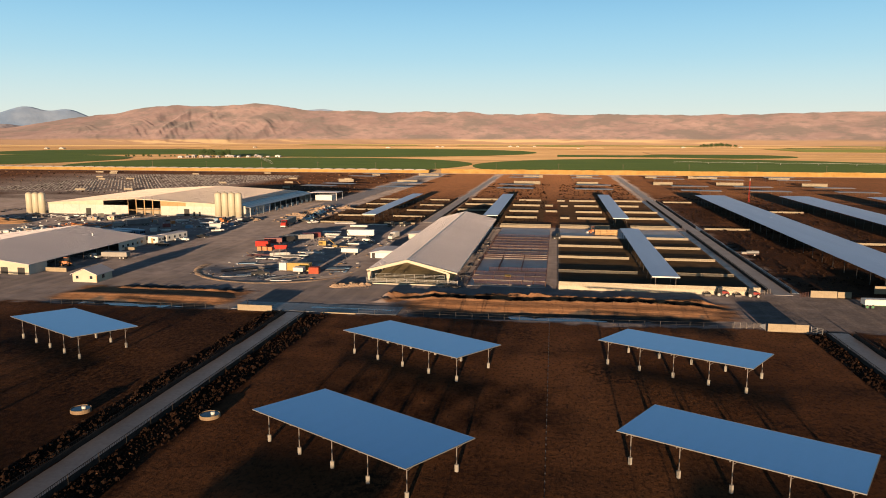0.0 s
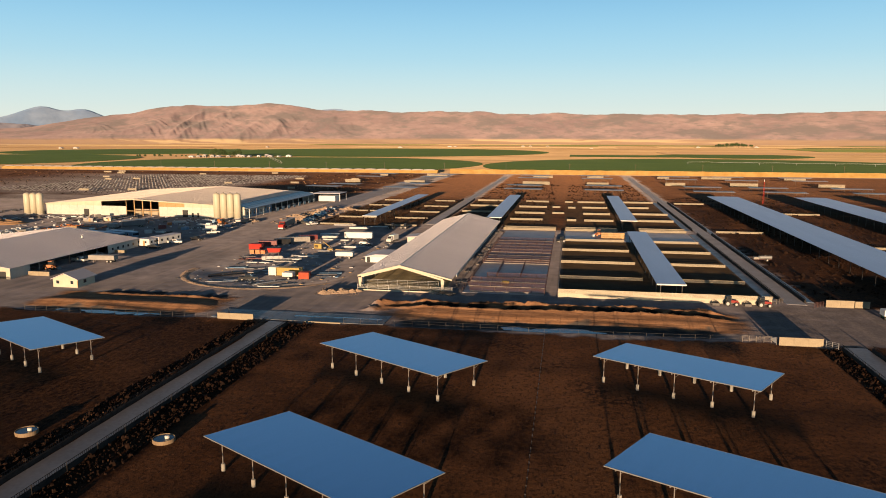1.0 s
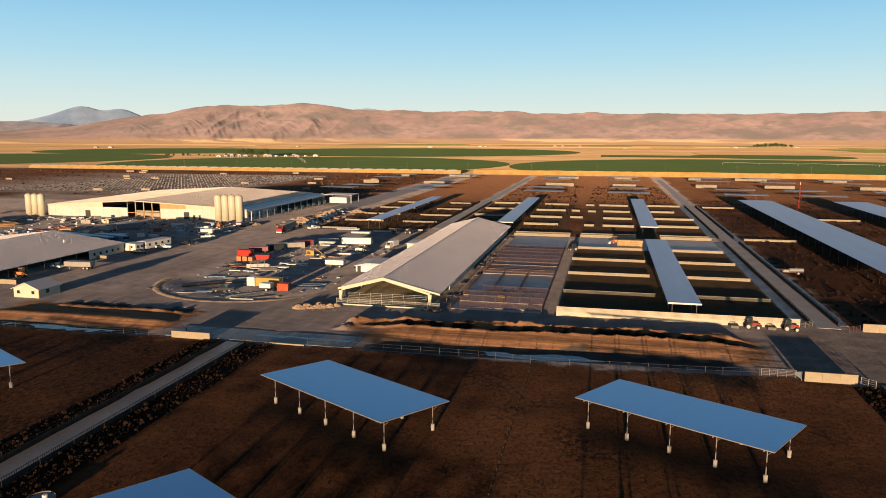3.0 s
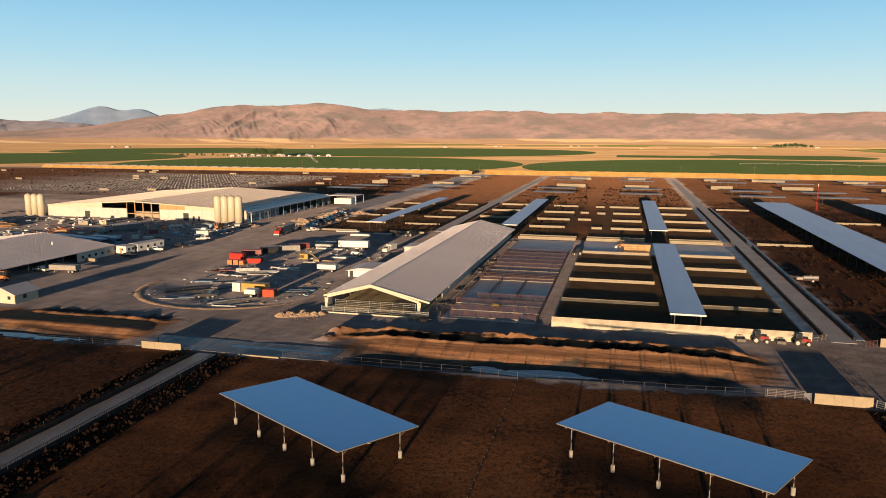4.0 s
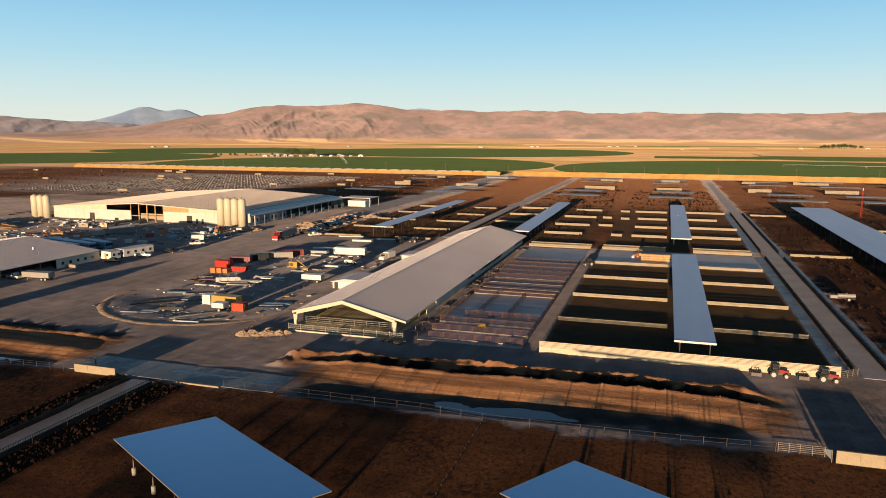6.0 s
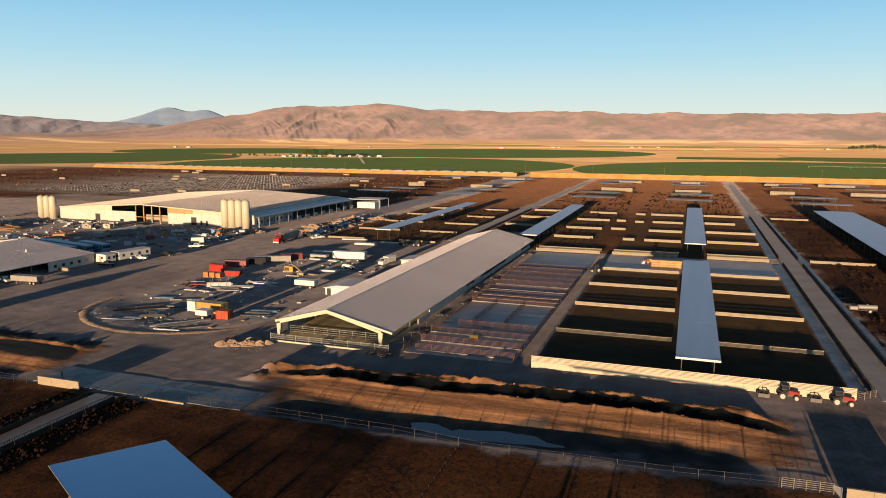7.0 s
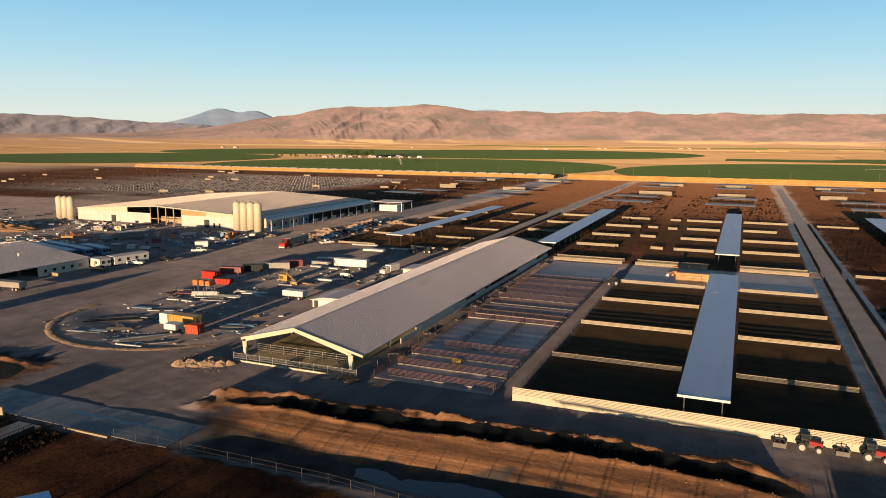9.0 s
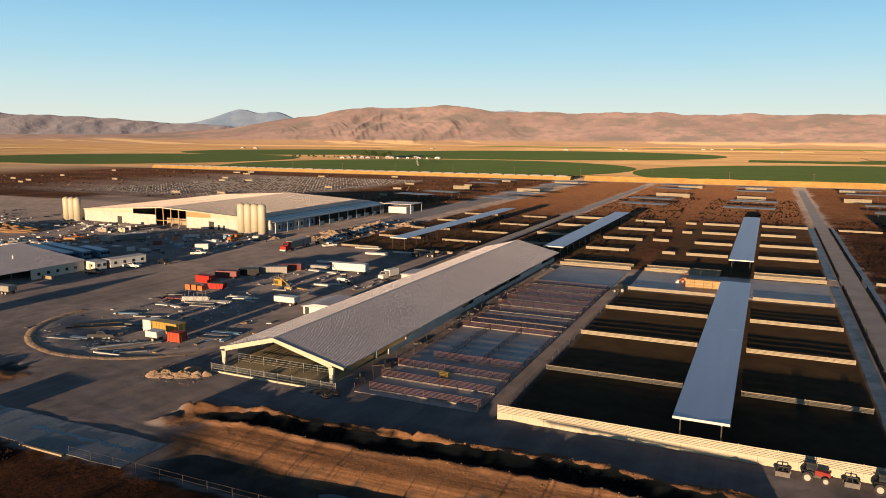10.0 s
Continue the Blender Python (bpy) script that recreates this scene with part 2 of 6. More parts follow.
ORANGE = surface("orange_paint", (0.45, 0.115, 0.02), (0.52, 0.17, 0.035), 0.7, 0.5, bump=0.08, vary=0.2)
ORANGE_RED = surface("orange_red_paint", (0.34, 0.05, 0.022), (0.40, 0.075, 0.032), 0.7, 0.65, bump=0.08, gloss=0.2)
YELLOW = surface("yellow_paint", (0.36, 0.22, 0.04), (0.42, 0.27, 0.06), 0.7, 0.5, bump=0.08, vary=0.15)
BLUE = surface("blue_steel", (0.13, 0.23, 0.33), (0.19, 0.31, 0.42), 0.5, 0.5, bump=0.08, vary=0.25)
BLUE_ROOF = surface("pale_blue_roof", (0.33, 0.44, 0.52), (0.42, 0.52, 0.60), 0.4, 0.45, bump=0.05, vary=0.2)
SLATE = surface("slate_grey_panel", (0.13, 0.125, 0.13), (0.18, 0.172, 0.175), 0.4, 0.35, bump=0.05, vary=0.2)
MAROON = surface("maroon_paint", (0.16, 0.03, 0.03), (0.22, 0.05, 0.04), 0.5, 0.6, bump=0.1, vary=0.3)
TAN = surface("tan_paint", (0.24, 0.215, 0.185), (0.32, 0.285, 0.245), 0.5, 0.6, bump=0.1, vary=0.2)
GREEN = surface("green_paint", (0.03, 0.14, 0.05), (0.05, 0.18, 0.07), 0.7, 0.5, bump=0.08)
BLACK = surface("black_paint", (0.012, 0.012, 0.013), (0.022, 0.022, 0.024), 0.7, 0.5, bump=0.03, gloss=0.2)
RUBBER = surface("rubber", (0.018, 0.017, 0.016), (0.035, 0.032, 0.03), 2.0, 0.9, bump=0.3)
RIM = surface("pale_rim", (0.30, 0.275, 0.24), (0.36, 0.335, 0.30), 1.0, 0.5, bump=0.05)
TIMBER = surface("sawn_timber", (0.36, 0.215, 0.09), (0.46, 0.29, 0.135), 1.0, 0.85, bump=0.3, vary=0.35)
STRAW = surface("straw", (0.34, 0.195, 0.06), (0.43, 0.27, 0.095), 0.12, 0.95, bump=0.5, fine=1.2, deep=0.15, where="World", gloss=0.1)
TARP = surface("pale_tarp", (0.20, 0.18, 0.16), (0.27, 0.245, 0.215), 0.3, 0.6, bump=0.2, vary=0.2)
# Brown base lowered so that the trough rim's shading lies in the colour.
TROUGH = surface("brown_concrete", (0.19, 0.125, 0.072), (0.25, 0.175, 0.108), 0.8, 0.9, bump=0.2, fine=6, gloss=0.2)
CROP = surface("green_crop", (0.031, 0.053, 0.011), (0.046, 0.069, 0.016), 0.012, 0.95, bump=0.5, fine=0.25, deep=0.4, where="World", stretch=(1.0, 3.0, 1.0), gloss=0.1)
CROP_DULL = surface("dull_crop", (0.10, 0.125, 0.03), (0.15, 0.15, 0.045), 0.01, 0.95, bump=0.4, fine=0.2, deep=0.4, where="World", stretch=(1.0, 3.0, 1.0), gloss=0.1)
STUBBLE = surface("stubble", (0.40, 0.275, 0.135), (0.48, 0.34, 0.175), 0.01, 0.95, bump=0.4, fine=0.2, deep=0.3, where="World", stretch=(1.0, 4.0, 1.0), gloss=0.1)
FALLOW = surface("fallow_field", (0.25, 0.158, 0.082), (0.31, 0.20, 0.11), 0.01, 0.95, bump=0.4, fine=0.2, deep=0.3, where="World", stretch=(1.0, 4.0, 1.0), gloss=0.1)
LEAF = surface("leaf", (0.045, 0.075, 0.025), (0.07, 0.10, 0.035), 0.5, 0.8, bump=0.2, vary=0.3, gloss=0.2)
BARK = surface("bark", (0.10, 0.075, 0.05), (0.16, 0.12, 0.085), 2.0, 0.9, bump=0.5)
# Distance haze is put into these colours: pinkish, then mauve, then blue.
HILL = surface("dry_hillside", (0.188, 0.138, 0.140), (0.272, 0.197, 0.188), 0.0035, 0.97, bump=0.25, fine=0.02, deep=6, where="World", gloss=0.05)
MID_HILL = surface("haze_mauve_hillside", (0.160, 0.160, 0.198), (0.215, 0.200, 0.228), 0.0025, 0.97, bump=0.6, fine=0.02, deep=10, where="World", gloss=0.05)
FAR_HILL = surface("haze_blue_mountain", (0.140, 0.205, 0.320), (0.205, 0.262, 0.36), 0.006, 0.97, bump=0.4, fine=0.02, deep=10, where="World", gloss=0.05)
MOUND = surface("pale_rubble", (0.27, 0.185, 0.125), (0.35, 0.25, 0.175), 0.6, 0.95, bump=0.8, fine=2.0, deep=0.2, where="World", gloss=0.1)


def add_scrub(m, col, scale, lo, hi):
    """Patches of a second colour; on hillsides, scrub that also stands in for shade."""
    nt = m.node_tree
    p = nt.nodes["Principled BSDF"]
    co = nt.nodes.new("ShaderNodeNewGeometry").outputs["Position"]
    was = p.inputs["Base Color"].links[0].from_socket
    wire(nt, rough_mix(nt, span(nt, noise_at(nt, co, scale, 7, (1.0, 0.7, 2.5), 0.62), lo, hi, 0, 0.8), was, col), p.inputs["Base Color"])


add_scrub(APRON, (0.025, 0.026, 0.03), 0.16, 0.49, 0.545)
# Scrub tone, with the shade of folds and gullies put into the colour.
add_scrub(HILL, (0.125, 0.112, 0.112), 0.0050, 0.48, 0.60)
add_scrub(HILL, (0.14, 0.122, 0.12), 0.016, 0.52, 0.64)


def add_fan(m, col, low, high):
    """Plain-coloured stripes up the hills' foot, so the plain seems to reach farther from the camera."""
    nt = m.node_tree
    p = nt.nodes["Principled BSDF"]
    co = nt.nodes.new("ShaderNodeNewGeometry").outputs["Position"]
    cut = nt.nodes.new("ShaderNodeSeparateXYZ")
    wire(nt, co, cut.inputs[0])
    level = calc(nt, "ADD", cut.outputs["Z"], calc(nt, "MULTIPLY", noise_at(nt, co, 0.002, 4, (1.0, 3.0, 1.0)), 14.0))
    was = p.inputs["Base Color"].links[0].from_socket
    stripes = noise_at(nt, co, 0.0042, 3, (0.22, 1.0, 0.0), 0.6)
    col = rough_mix(nt, span(nt, stripes, 0.40, 0.48), (0.22, 0.15, 0.105), col)
    col = rough_mix(nt, span(nt, stripes, 0.56, 0.60), col, (0.40, 0.29, 0.17))
    wire(nt, rough_mix(nt, span(nt, level, low, high), col, was), p.inputs["Base Color"])


# Height limits chosen to fit the camera's view of the plain.
add_fan(HILL, (0.265, 0.178, 0.118), 24, 34)


def water_material():
    m = bpy.data.materials.new("pond_water")
    m.use_nodes = True
    nt = m.node_tree
    p = nt.nodes["Principled BSDF"]
    p.inputs["Base Color"].default_value = (0.02, 0.022, 0.022, 1)
    p.inputs["Roughness"].default_value = 0.2
    co = nt.nodes.new("ShaderNodeNewGeometry").outputs["Position"]
    bp = nt.nodes.new("ShaderNodeBump")
    bp.inputs["Strength"].default_value = 0.15
    bp.inputs["Distance"].default_value = 0.05
    wire(nt, noise_at(nt, co, 1.5, 4), bp.inputs["Height"])
    wire(nt, bp.outputs[0], p.inputs["Normal"])
    return m


WATER = water_material()

# ---------------------------------------------------------------- shapes


class Shape:
    """Vertices and faces that become one mesh."""

    def __init__(self):
        self.v, self.f = [], []

    def add(self, vs, fs, m=None):
        n = len(self.v)
        self.v += [tuple(m @ Vector(p)) for p in vs] if m else [tuple(p) for p in vs]
        self.f += [tuple(n + i for i in f) for f in fs]
        return self

    def box(self, x0, x1, y0, y1, z0, z1, m=None, bevel=0.0):
        if bevel:
            b = bevel
            lo = [(x0, y0), (x1, y0), (x1, y1), (x0, y1)]
            cx, cy = (x0 + x1) / 2, (y0 + y1) / 2
            top = [(x + math.copysign(b, cx - x), y + math.copysign(b, cy - y), z1) for x, y in lo]
            vs = [(x, y, z0) for x, y in lo] + [(x, y, z1 - b) for x, y in lo] + top
            fs = [(3, 2, 1, 0), (8, 9, 10, 11)]
            for k in range(2):
                for i in range(4):
                    j = (i + 1) % 4
                    fs.append((4 * k + i, 4 * k + j, 4 * k + 4 + j, 4 * k + 4 + i))
            return self.add(vs, fs, m)
        vs = [(x0, y0, z0), (x1, y0, z0), (x1, y1, z0), (x0, y1, z0), (x0, y0, z1), (x1, y0, z1), (x1, y1, z1), (x0, y1, z1)]
        return self.add(vs, [(3, 2, 1, 0), (4, 5, 6, 7), (0, 1, 5, 4), (1, 2, 6, 5), (2, 3, 7, 6), (3, 0, 4, 7)], m)

    def prism(self, outline, y0, y1, m=None):
        """An outline in x and z, anticlockwise seen from -y, drawn out along y."""
        n = len(outline)
        vs = [(x, y0, z) for x, z in outline] + [(x, y1, z) for x, z in outline]
        fs = [tuple(range(n)), tuple(range(2 * n - 1, n - 1, -1))]
        for i in range(n):
            j = (i + 1) % n
            fs.append((j, i, n + i, n + j))
        return self.add(vs, fs, m)

    def tube(self, a, b, r, n=8, r2=None):
        a, b = Vector(a), Vector(b)
        q = (b - a).to_track_quat("Z", "Y").to_matrix()
        r2 = r if r2 is None else r2
        ring = [(math.cos(2 * math.pi * i / n), math.sin(2 * math.pi * i / n)) for i in range(n)]
        vs = [a + q @ Vector((r * c, r * s, 0)) for c, s in ring] + [b + q @ Vector((r2 * c, r2 * s, 0)) for c, s in ring]
        fs = [tuple(range(n - 1, -1, -1)), tuple(range(n, 2 * n))]
        for i in range(n):
            j = (i + 1) % n
            fs.append((i, j, n + j, n + i))
        return self.add(vs, fs)

    def lathe(self, profile, n=20, m=None):
        vs, fs = [], []
        for r, z in profile:
            vs += [(r * math.cos(2 * math.pi * i / n), r * math.sin(2 * math.pi * i / n), z) for i in range(n)]
        for k in range(len(profile) - 1):
            for i in range(n):
                j = (i + 1) % n
                fs.append((k * n + i, k * n + j, (k + 1) * n + j, (k + 1) * n + i))
        fs += [tuple(range(n - 1, -1, -1)), tuple(range((len(profile) - 1) * n, len(profile) * n))]
        return self.add(vs, fs, m)

    def data(self, name, material, smooth=False):
        me = bpy.data.meshes.new(name)
        me.from_pydata(self.v, [], self.f)
        me.materials.append(material)
        if smooth:
            me.shade_smooth()
        me.update()
        return me


def part(name, shape, material, parent=None, label="", smooth=False, at=None):
    """One mesh object under a thing or a part. shape: a Shape or mesh data that other pieces share."""
    me = shape.data(name, material, smooth) if isinstance(shape, Shape) else shape
    ob = new(name, me)
    if parent is not None:
        ob.parent = parent
    if at is not None:
        ob.matrix_basis = at
    return tagged(ob, label)


def thing(name, label, category, m=None, group="", kind=""):
    ob = new(name)
    ob.empty_display_size = 0.5
    if m is not None:
        ob.matrix_basis = m
    return tagged(ob, label, category, group, kind)


def put(x, y, z=0.0, turn=0.0):
    return pose(x, y, z, 0, 0, turn)

# ---------------------------------------------------------------- ground
POND_W, POND_E = -41.0, 40.0


def step(v, a, b):
    t = np.clip((v - a) / (b - a), 0, 1)
    return t * t * (3 - 2 * t)


def between(v, a, b, s):
    return step(v, a - s, a + s) * (1 - step(v, b - s, b + s))


def wave(x, y, size, seed):
    """Smooth uneven numbers from about -1 to 1."""
    k = np.random.RandomState(seed)
    out = np.zeros_like(x)
    for i in range(7):
        a = k.uniform(0, 2 * math.pi)
        f = 2 * math.pi / size * k.uniform(0.6, 1.9)
        out = out + np.sin((x * math.cos(a) + y * math.sin(a)) * f + k.uniform(0, 6.28)) / 2.6
    return out


def near_crest(x):
    return np.interp(x, [-42, -28, -17, -3, 6, 19, 42], [178.6, 178.9, 178.3, 179.3, 180.2, 180.5, 179.8])


def far_crest(x):
    return np.interp(x, [-44.5, -42.5, -38, -32, -20, -10, 5, 18, 28, 38, 44], [178.5, 181.8, 184, 185, 184.6, 185.6, 187, 187.3, 186.5, 186.6, 184.5])


def pen_edge(x):
    return np.interp(x, [-80, -45, -10, 2, 20, 36, 45, 60], [161.6, 162.2, 162.2, 160.8, 161.4, 162.6, 163.3, 162.0])


def yard_ring(x, y):
    return np.hypot((x + 86.3) / 26.5, (y - 218.5) / 25.2)


def ground_height(x, y):
    z = 0.03 * wave(x, y, 22, 3) + 0.012 * wave(x, y, 6, 4)
    rough = wave(x, y, 5, 5) * 0.6 + wave(x, y, 2.2, 6) * 0.4
    # the long pond between the pens and the road: a shallow pit, a bank facing the sun, a ditch behind it and a second ridge
    yy = y + 0.25 * wave(x, y, 18, 7)
    s = yy - near_crest(x)
    inside = between(x, POND_W + 8, POND_E - 4, 4.0)
    cut = np.interp(s, [-16.4, -14.6, -12.6, -10.2, -8.8, -5.0, -4.2, -1.2, 0.0], [0, -0.6, -1.06, -1.0, -0.88, 0.22, 0.32, 0.62, 0.7])
    cut = np.where(s > 0, 0.7 * (1 - step(s, 0.3, 2.0)), cut)
    z = z + cut * inside + inside * between(s, -15, -9, 1) * (0.06 * wave(x, y, 14, 21) + 0.02 * wave(x, y, 3, 22))
    z = z + inside * between(s, -15, -9, 1) * 0.17 * step(np.abs(x - 1), 8, 17)
    ridge = between(x + rough, POND_W + 1, POND_E + 1, 1.4)
    z = z + ridge * (0.3 + 0.24 * rough) * np.exp(-((s - 0.2) / 0.65) ** 2)
    # the ditch and the spoil ridge that curls round its western end
    g = yy - far_crest(x)
    ditch = between(x, POND_W + 1, POND_E + 2, 1.5) * step(s, 0.8, 2.4) * (1 - step(g, -2.2, -0.9))
    z = z - 0.42 * ditch
    curl = between(x + rough, POND_W - 2.5, POND_E - 1, 1.2)
    lumpy = 1 + 0.35 * np.tanh(2 * wave(x, y, 11, 15))
    z = z + curl * lumpy * (0.85 + 0.42 * rough) * np.exp(-(np.abs(g) / 1.15) ** 2.4)
    end = np.exp(-((x - POND_W + 1.2 - 0.35 * (y - 180)) / 1.1) ** 2) * between(y, 175.5, 183, 1.2)
    z = z + end * (0.75 + 0.5 * rough)
    # the pond to the west
    inside = between(x, -128, -84, 3.0)
    cut = np.interp(yy, [160.8, 162.8, 165.5, 171.0, 172.5, 175.0], [0, -0.55, -0.6, 0.55, 0.55, 0.0])
    z = z + cut * inside
    ridge = between(x + rough, -119, -84.5, 1.5)
    z = z + ridge * (0.36 + 0.2 * rough) * np.exp(-((yy - 180.6) / 1.1) ** 2)
    z = z - ridge * 0.4 * np.exp(-((yy - 183.5) / 1.3) ** 2)
    # the corner of another bank farther west
    z = z + (1.0 + 0.4 * rough) * np.exp(-((yy - 186.0) / 1.2) ** 2) * between(x, -240, -166, 2)
    far = np.hypot(x, y)
    z = np.where((far > 900) | (y > 830), 0.0, z)
    return z


def lines(*runs):
    out = []
    for a, b, s in runs:
        out += list(np.arange(a, b, s))
    return np.array(out)


def build_ground():
    out = [5000 / 1.22 ** k for k in range(16)][::-1]
    xs = np.concatenate([[-v for v in out[::-1] if v > 420], lines((-400, -300, 12), (-300, -130, 3), (-130, 66, 0.9), (66, 170, 3), (170, 420, 14)), [v for v in out if v > 420]])
    ys = np.concatenate([[-v for v in out[::-1] if v > 60], lines((-50, 60, 6), (60, 157, 1.4), (157, 193, 0.45), (193, 236, 0.9), (236, 300, 2.0), (300, 500, 4), (500, 840, 8)), [v for v in out if v > 860]])
    nx, ny = len(xs), len(ys)
    X, Y = np.meshgrid(xs, ys)
    x, y = X.ravel(), Y.ravel()
    z = ground_height(x, y)
    me = bpy.data.meshes.new("ground")
    i = np.arange((ny - 1) * (nx - 1))
    a = (i // (nx - 1)) * nx + i % (nx - 1)
    me.from_pydata(np.stack([x, y, z], 1).tolist(), [], np.stack([a, a + 1, a + nx + 1, a + nx], 1).tolist())
    wob = 0.9 * wave(x, y, 9, 11) + 0.5 * wave(x, y, 3.5, 12)
    u, v = x + wob, y + wob
    soil = (1 - step(v - pen_edge(x), -0.9, 0.5)) * between(v, -400, 240, 0.8) * between(u, -420, 420, 4)
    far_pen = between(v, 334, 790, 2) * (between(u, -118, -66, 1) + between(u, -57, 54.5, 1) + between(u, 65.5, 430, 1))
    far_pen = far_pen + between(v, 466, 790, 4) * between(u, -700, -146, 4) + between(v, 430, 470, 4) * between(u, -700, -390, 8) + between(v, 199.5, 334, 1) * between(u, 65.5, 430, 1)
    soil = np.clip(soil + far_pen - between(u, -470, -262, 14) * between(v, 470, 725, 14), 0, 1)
    dung = between(x, 1.3, 54, 0.3) * (between(y, 198.4, 302, 0.3) + 0.7 * between(y, 340, 478, 1)) + 0.8 * between(x, -56, -6, 0.5) * between(y, 338, 478, 1) + 0.6 * between(x, -118, -66, 0.5) * between(y, 338, 470, 1)
    # Dung, plus strips and pens darkened in place of cattle and their shadows.
    herd_and_dung = between(y, -60, 160.5, 1) * (between(x + .5 * wob, -70.0, -61.0, 0.7) + between(x + .5 * wob, -57.8, -51.2, 0.7) + between(x + .5 * wob, 53.5, 58.5, 0.5) + between(x + .5 * wob, 62, 67, 0.5))
    herd_and_dung = herd_and_dung + (0.85 + 0.3 * wave(x, y, 40, 31)) * between(u, -400, -69, 2) * between(v, -60, 160, 1) + (0.62 + 0.35 * wave(x, y, 12, 33)) * between(u, -50, -8, 6) * between(v, 134, 161.5, 5) + (0.7 + 0.5 * wave(x, y, 9, 39)) * between(u, -40, 2, 5) * between(v, 97, 119, 4) + 0.4 * between(u, 46, 430, 4) * between(v, 160, 198.5, 1) + (0.5 + 0.2 * wave(x, y, 60, 37)) * between(u, -700, -146, 6) * between(v, 430, 800, 6) + 0.8 * between(u, 45, 54.4, 3) * between(v, 200, 300, 2) + (0.75 + 0.25 * wave(x, y, 30, 35)) * between(u, 66, 430, 1) * between(v, 200, 480, 3)
    s = v - near_crest(x)
    g = v - far_crest(x)
    length = between(x + wob, POND_W - 3, POND_E + 3, 2.0)
    bank = length * step(s, -11, -9) * (1 - step(g, 1.0, 2.2)) * np.clip(step(s, -3.5, -0.5) + step(x + wob, -41, -35), 0, 1) + between(u, -130, -81, 2) * between(v, 166.5, 183, 0.9) + between(u, -240, -166, 3) * between(v, 172, 188, 1.5)
    ring = yard_ring(x, y)
    wet = between(u, -34, POND_E - 4, 2.5) * between(s + 0.5 * wob, -14.2, -7.6, 0.9) + between(u, -126, -86, 2) * between(v, 162.6, 167.0, 0.8)
    # Ditch muck, then the shadow strip painted behind the western ridge.
    mire_and_shade = between(x + wob, POND_W + 1.5, POND_E, 1) * step(s, 0.9, 1.6) * (1 - step(g, -1.7, -0.8)) + 0.8 * between(u, -119, -85, 1) * between(v, 182.5, 185, 0.6)
    store = np.clip((ring < 0.9) * 1.0 + between(u, -112, -63, 2) * between(v, 218, 298, 3), 0, 1) + between(u, -240, -142, 6) * between(v, 285, 345, 5) * 0.7
    dry = np.clip(step(v, 792, 830) + step(np.abs(x), 700, 1000), 0, 1)
    # The last mask carries the painted low-sun glow of the far soil.
    for key, val in (("soil", soil), ("dung", dung), ("bank", bank), ("wet", wet), ("mire_and_shade", mire_and_shade), ("herd_and_dung", herd_and_dung), ("herd_blots", far_pen), ("store", store), ("dry", dry), ("pale", 0.6 * np.exp(-((ring - 0.93) / 0.055) ** 2) * between(y, 150, 222, 8)), ("dusty", step(v, 430, 560) * (0.25 + 0.65 * step(u, -165, -125)) - 0.5 * between(u, 65, 430, 2))):
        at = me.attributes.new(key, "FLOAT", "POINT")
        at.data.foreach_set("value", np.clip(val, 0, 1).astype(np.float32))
    me.materials.append(EARTH)
    me.shade_smooth()
    me.update()
    return tagged(new("ground", me), "bare brown earth of the feed pens and yards", "ground", kind="structure")


build_ground()


def sheet(name, label, x0, x1, y0, y1, z, material, cuts=30, ragged=0.25, depth=0.25, kind="structure", category=""):
    """A flat strip with slightly uneven edges and a thickness that reaches into the ground."""
    s = Shape()
    lx, ly = x1 - x0, y1 - y0
    k = random.Random(name + str(x0) + str(y0))
    n = max(2, cuts)
    vs, fs = [], []
    for i in range(n + 1):
        t = i / n
        j0, j1 = k.uniform(-ragged, ragged), k.uniform(-ragged, ragged)
        if ly >= lx:
            row = [(x0 + j0, y0 + t * ly), (x1 + j1, y0 + t * ly)]
        else:
            row = [(x0 + t * lx, y1 + j1), (x0 + t * lx, y0 + j0)]
        vs += [(row[0][0], row[0][1], z - depth), (row[0][0], row[0][1], z), (row[1][0], row[1][1], z), (row[1][0], row[1][1], z - depth)]
        if i:
            b, a = 4 * i, 4 * i - 4
            for c in range(3):
                fs.append((a + c, a + c + 1, b + c + 1, b + c))
    fs += [(0, 3, 2, 1), tuple(4 * n + c for c in (0, 1, 2, 3))]
    s.add(vs, fs)
    return tagged(part(name, s, material), label, category or name.replace("_", " "), kind=kind)


sheet("road", "grey gravel feed alley between two rows of headlocks", -62.9, -58.2, -60, 161, 0.10, ALLEY, 60)
sheet("road", "grey gravel feed alley leading between the pens", 57.9, 62.6, -60, 162, 0.10, ALLEY, 60)
sheet("road", "grey gravel feed road running straight to the far pens", 58.1, 62.7, 200, 745, 0.09, LANE, 80)
sheet("road", "narrow gravel road between the far pens", -63.8, -59.0, 345, 745, 0.09, LANE, 60)
sheet("road", "wide dusty service road to the far embankment", -143, -128, 395, 775, 0.08, ROAD, 60, 0.8)
sheet("pavement", "grey concrete apron at the pen entrance", -78, -36.6, 162.4, 170.4, 0.09, APRON, 16, 0.15)
sheet("pavement", "damp concrete feed apron beside the road", 54.2, 56.6, 203, 330, 0.10, WETSTRIP, 30, 0.1)
sheet("pavement", "damp concrete feed apron beside the road", 54.2, 56.6, 342, 480, 0.10, WETSTRIP, 30, 0.1)
sheet("pavement", "damp concrete feed apron beside the road", 63.7, 65.4, 203, 480, 0.10, WETSTRIP, 40, 0.1)
sheet("pavement", "grey concrete floor of the working pens", -24.2, -2.4, 199.2, 299.5, 0.10, FLOOR, 20, 0.05)
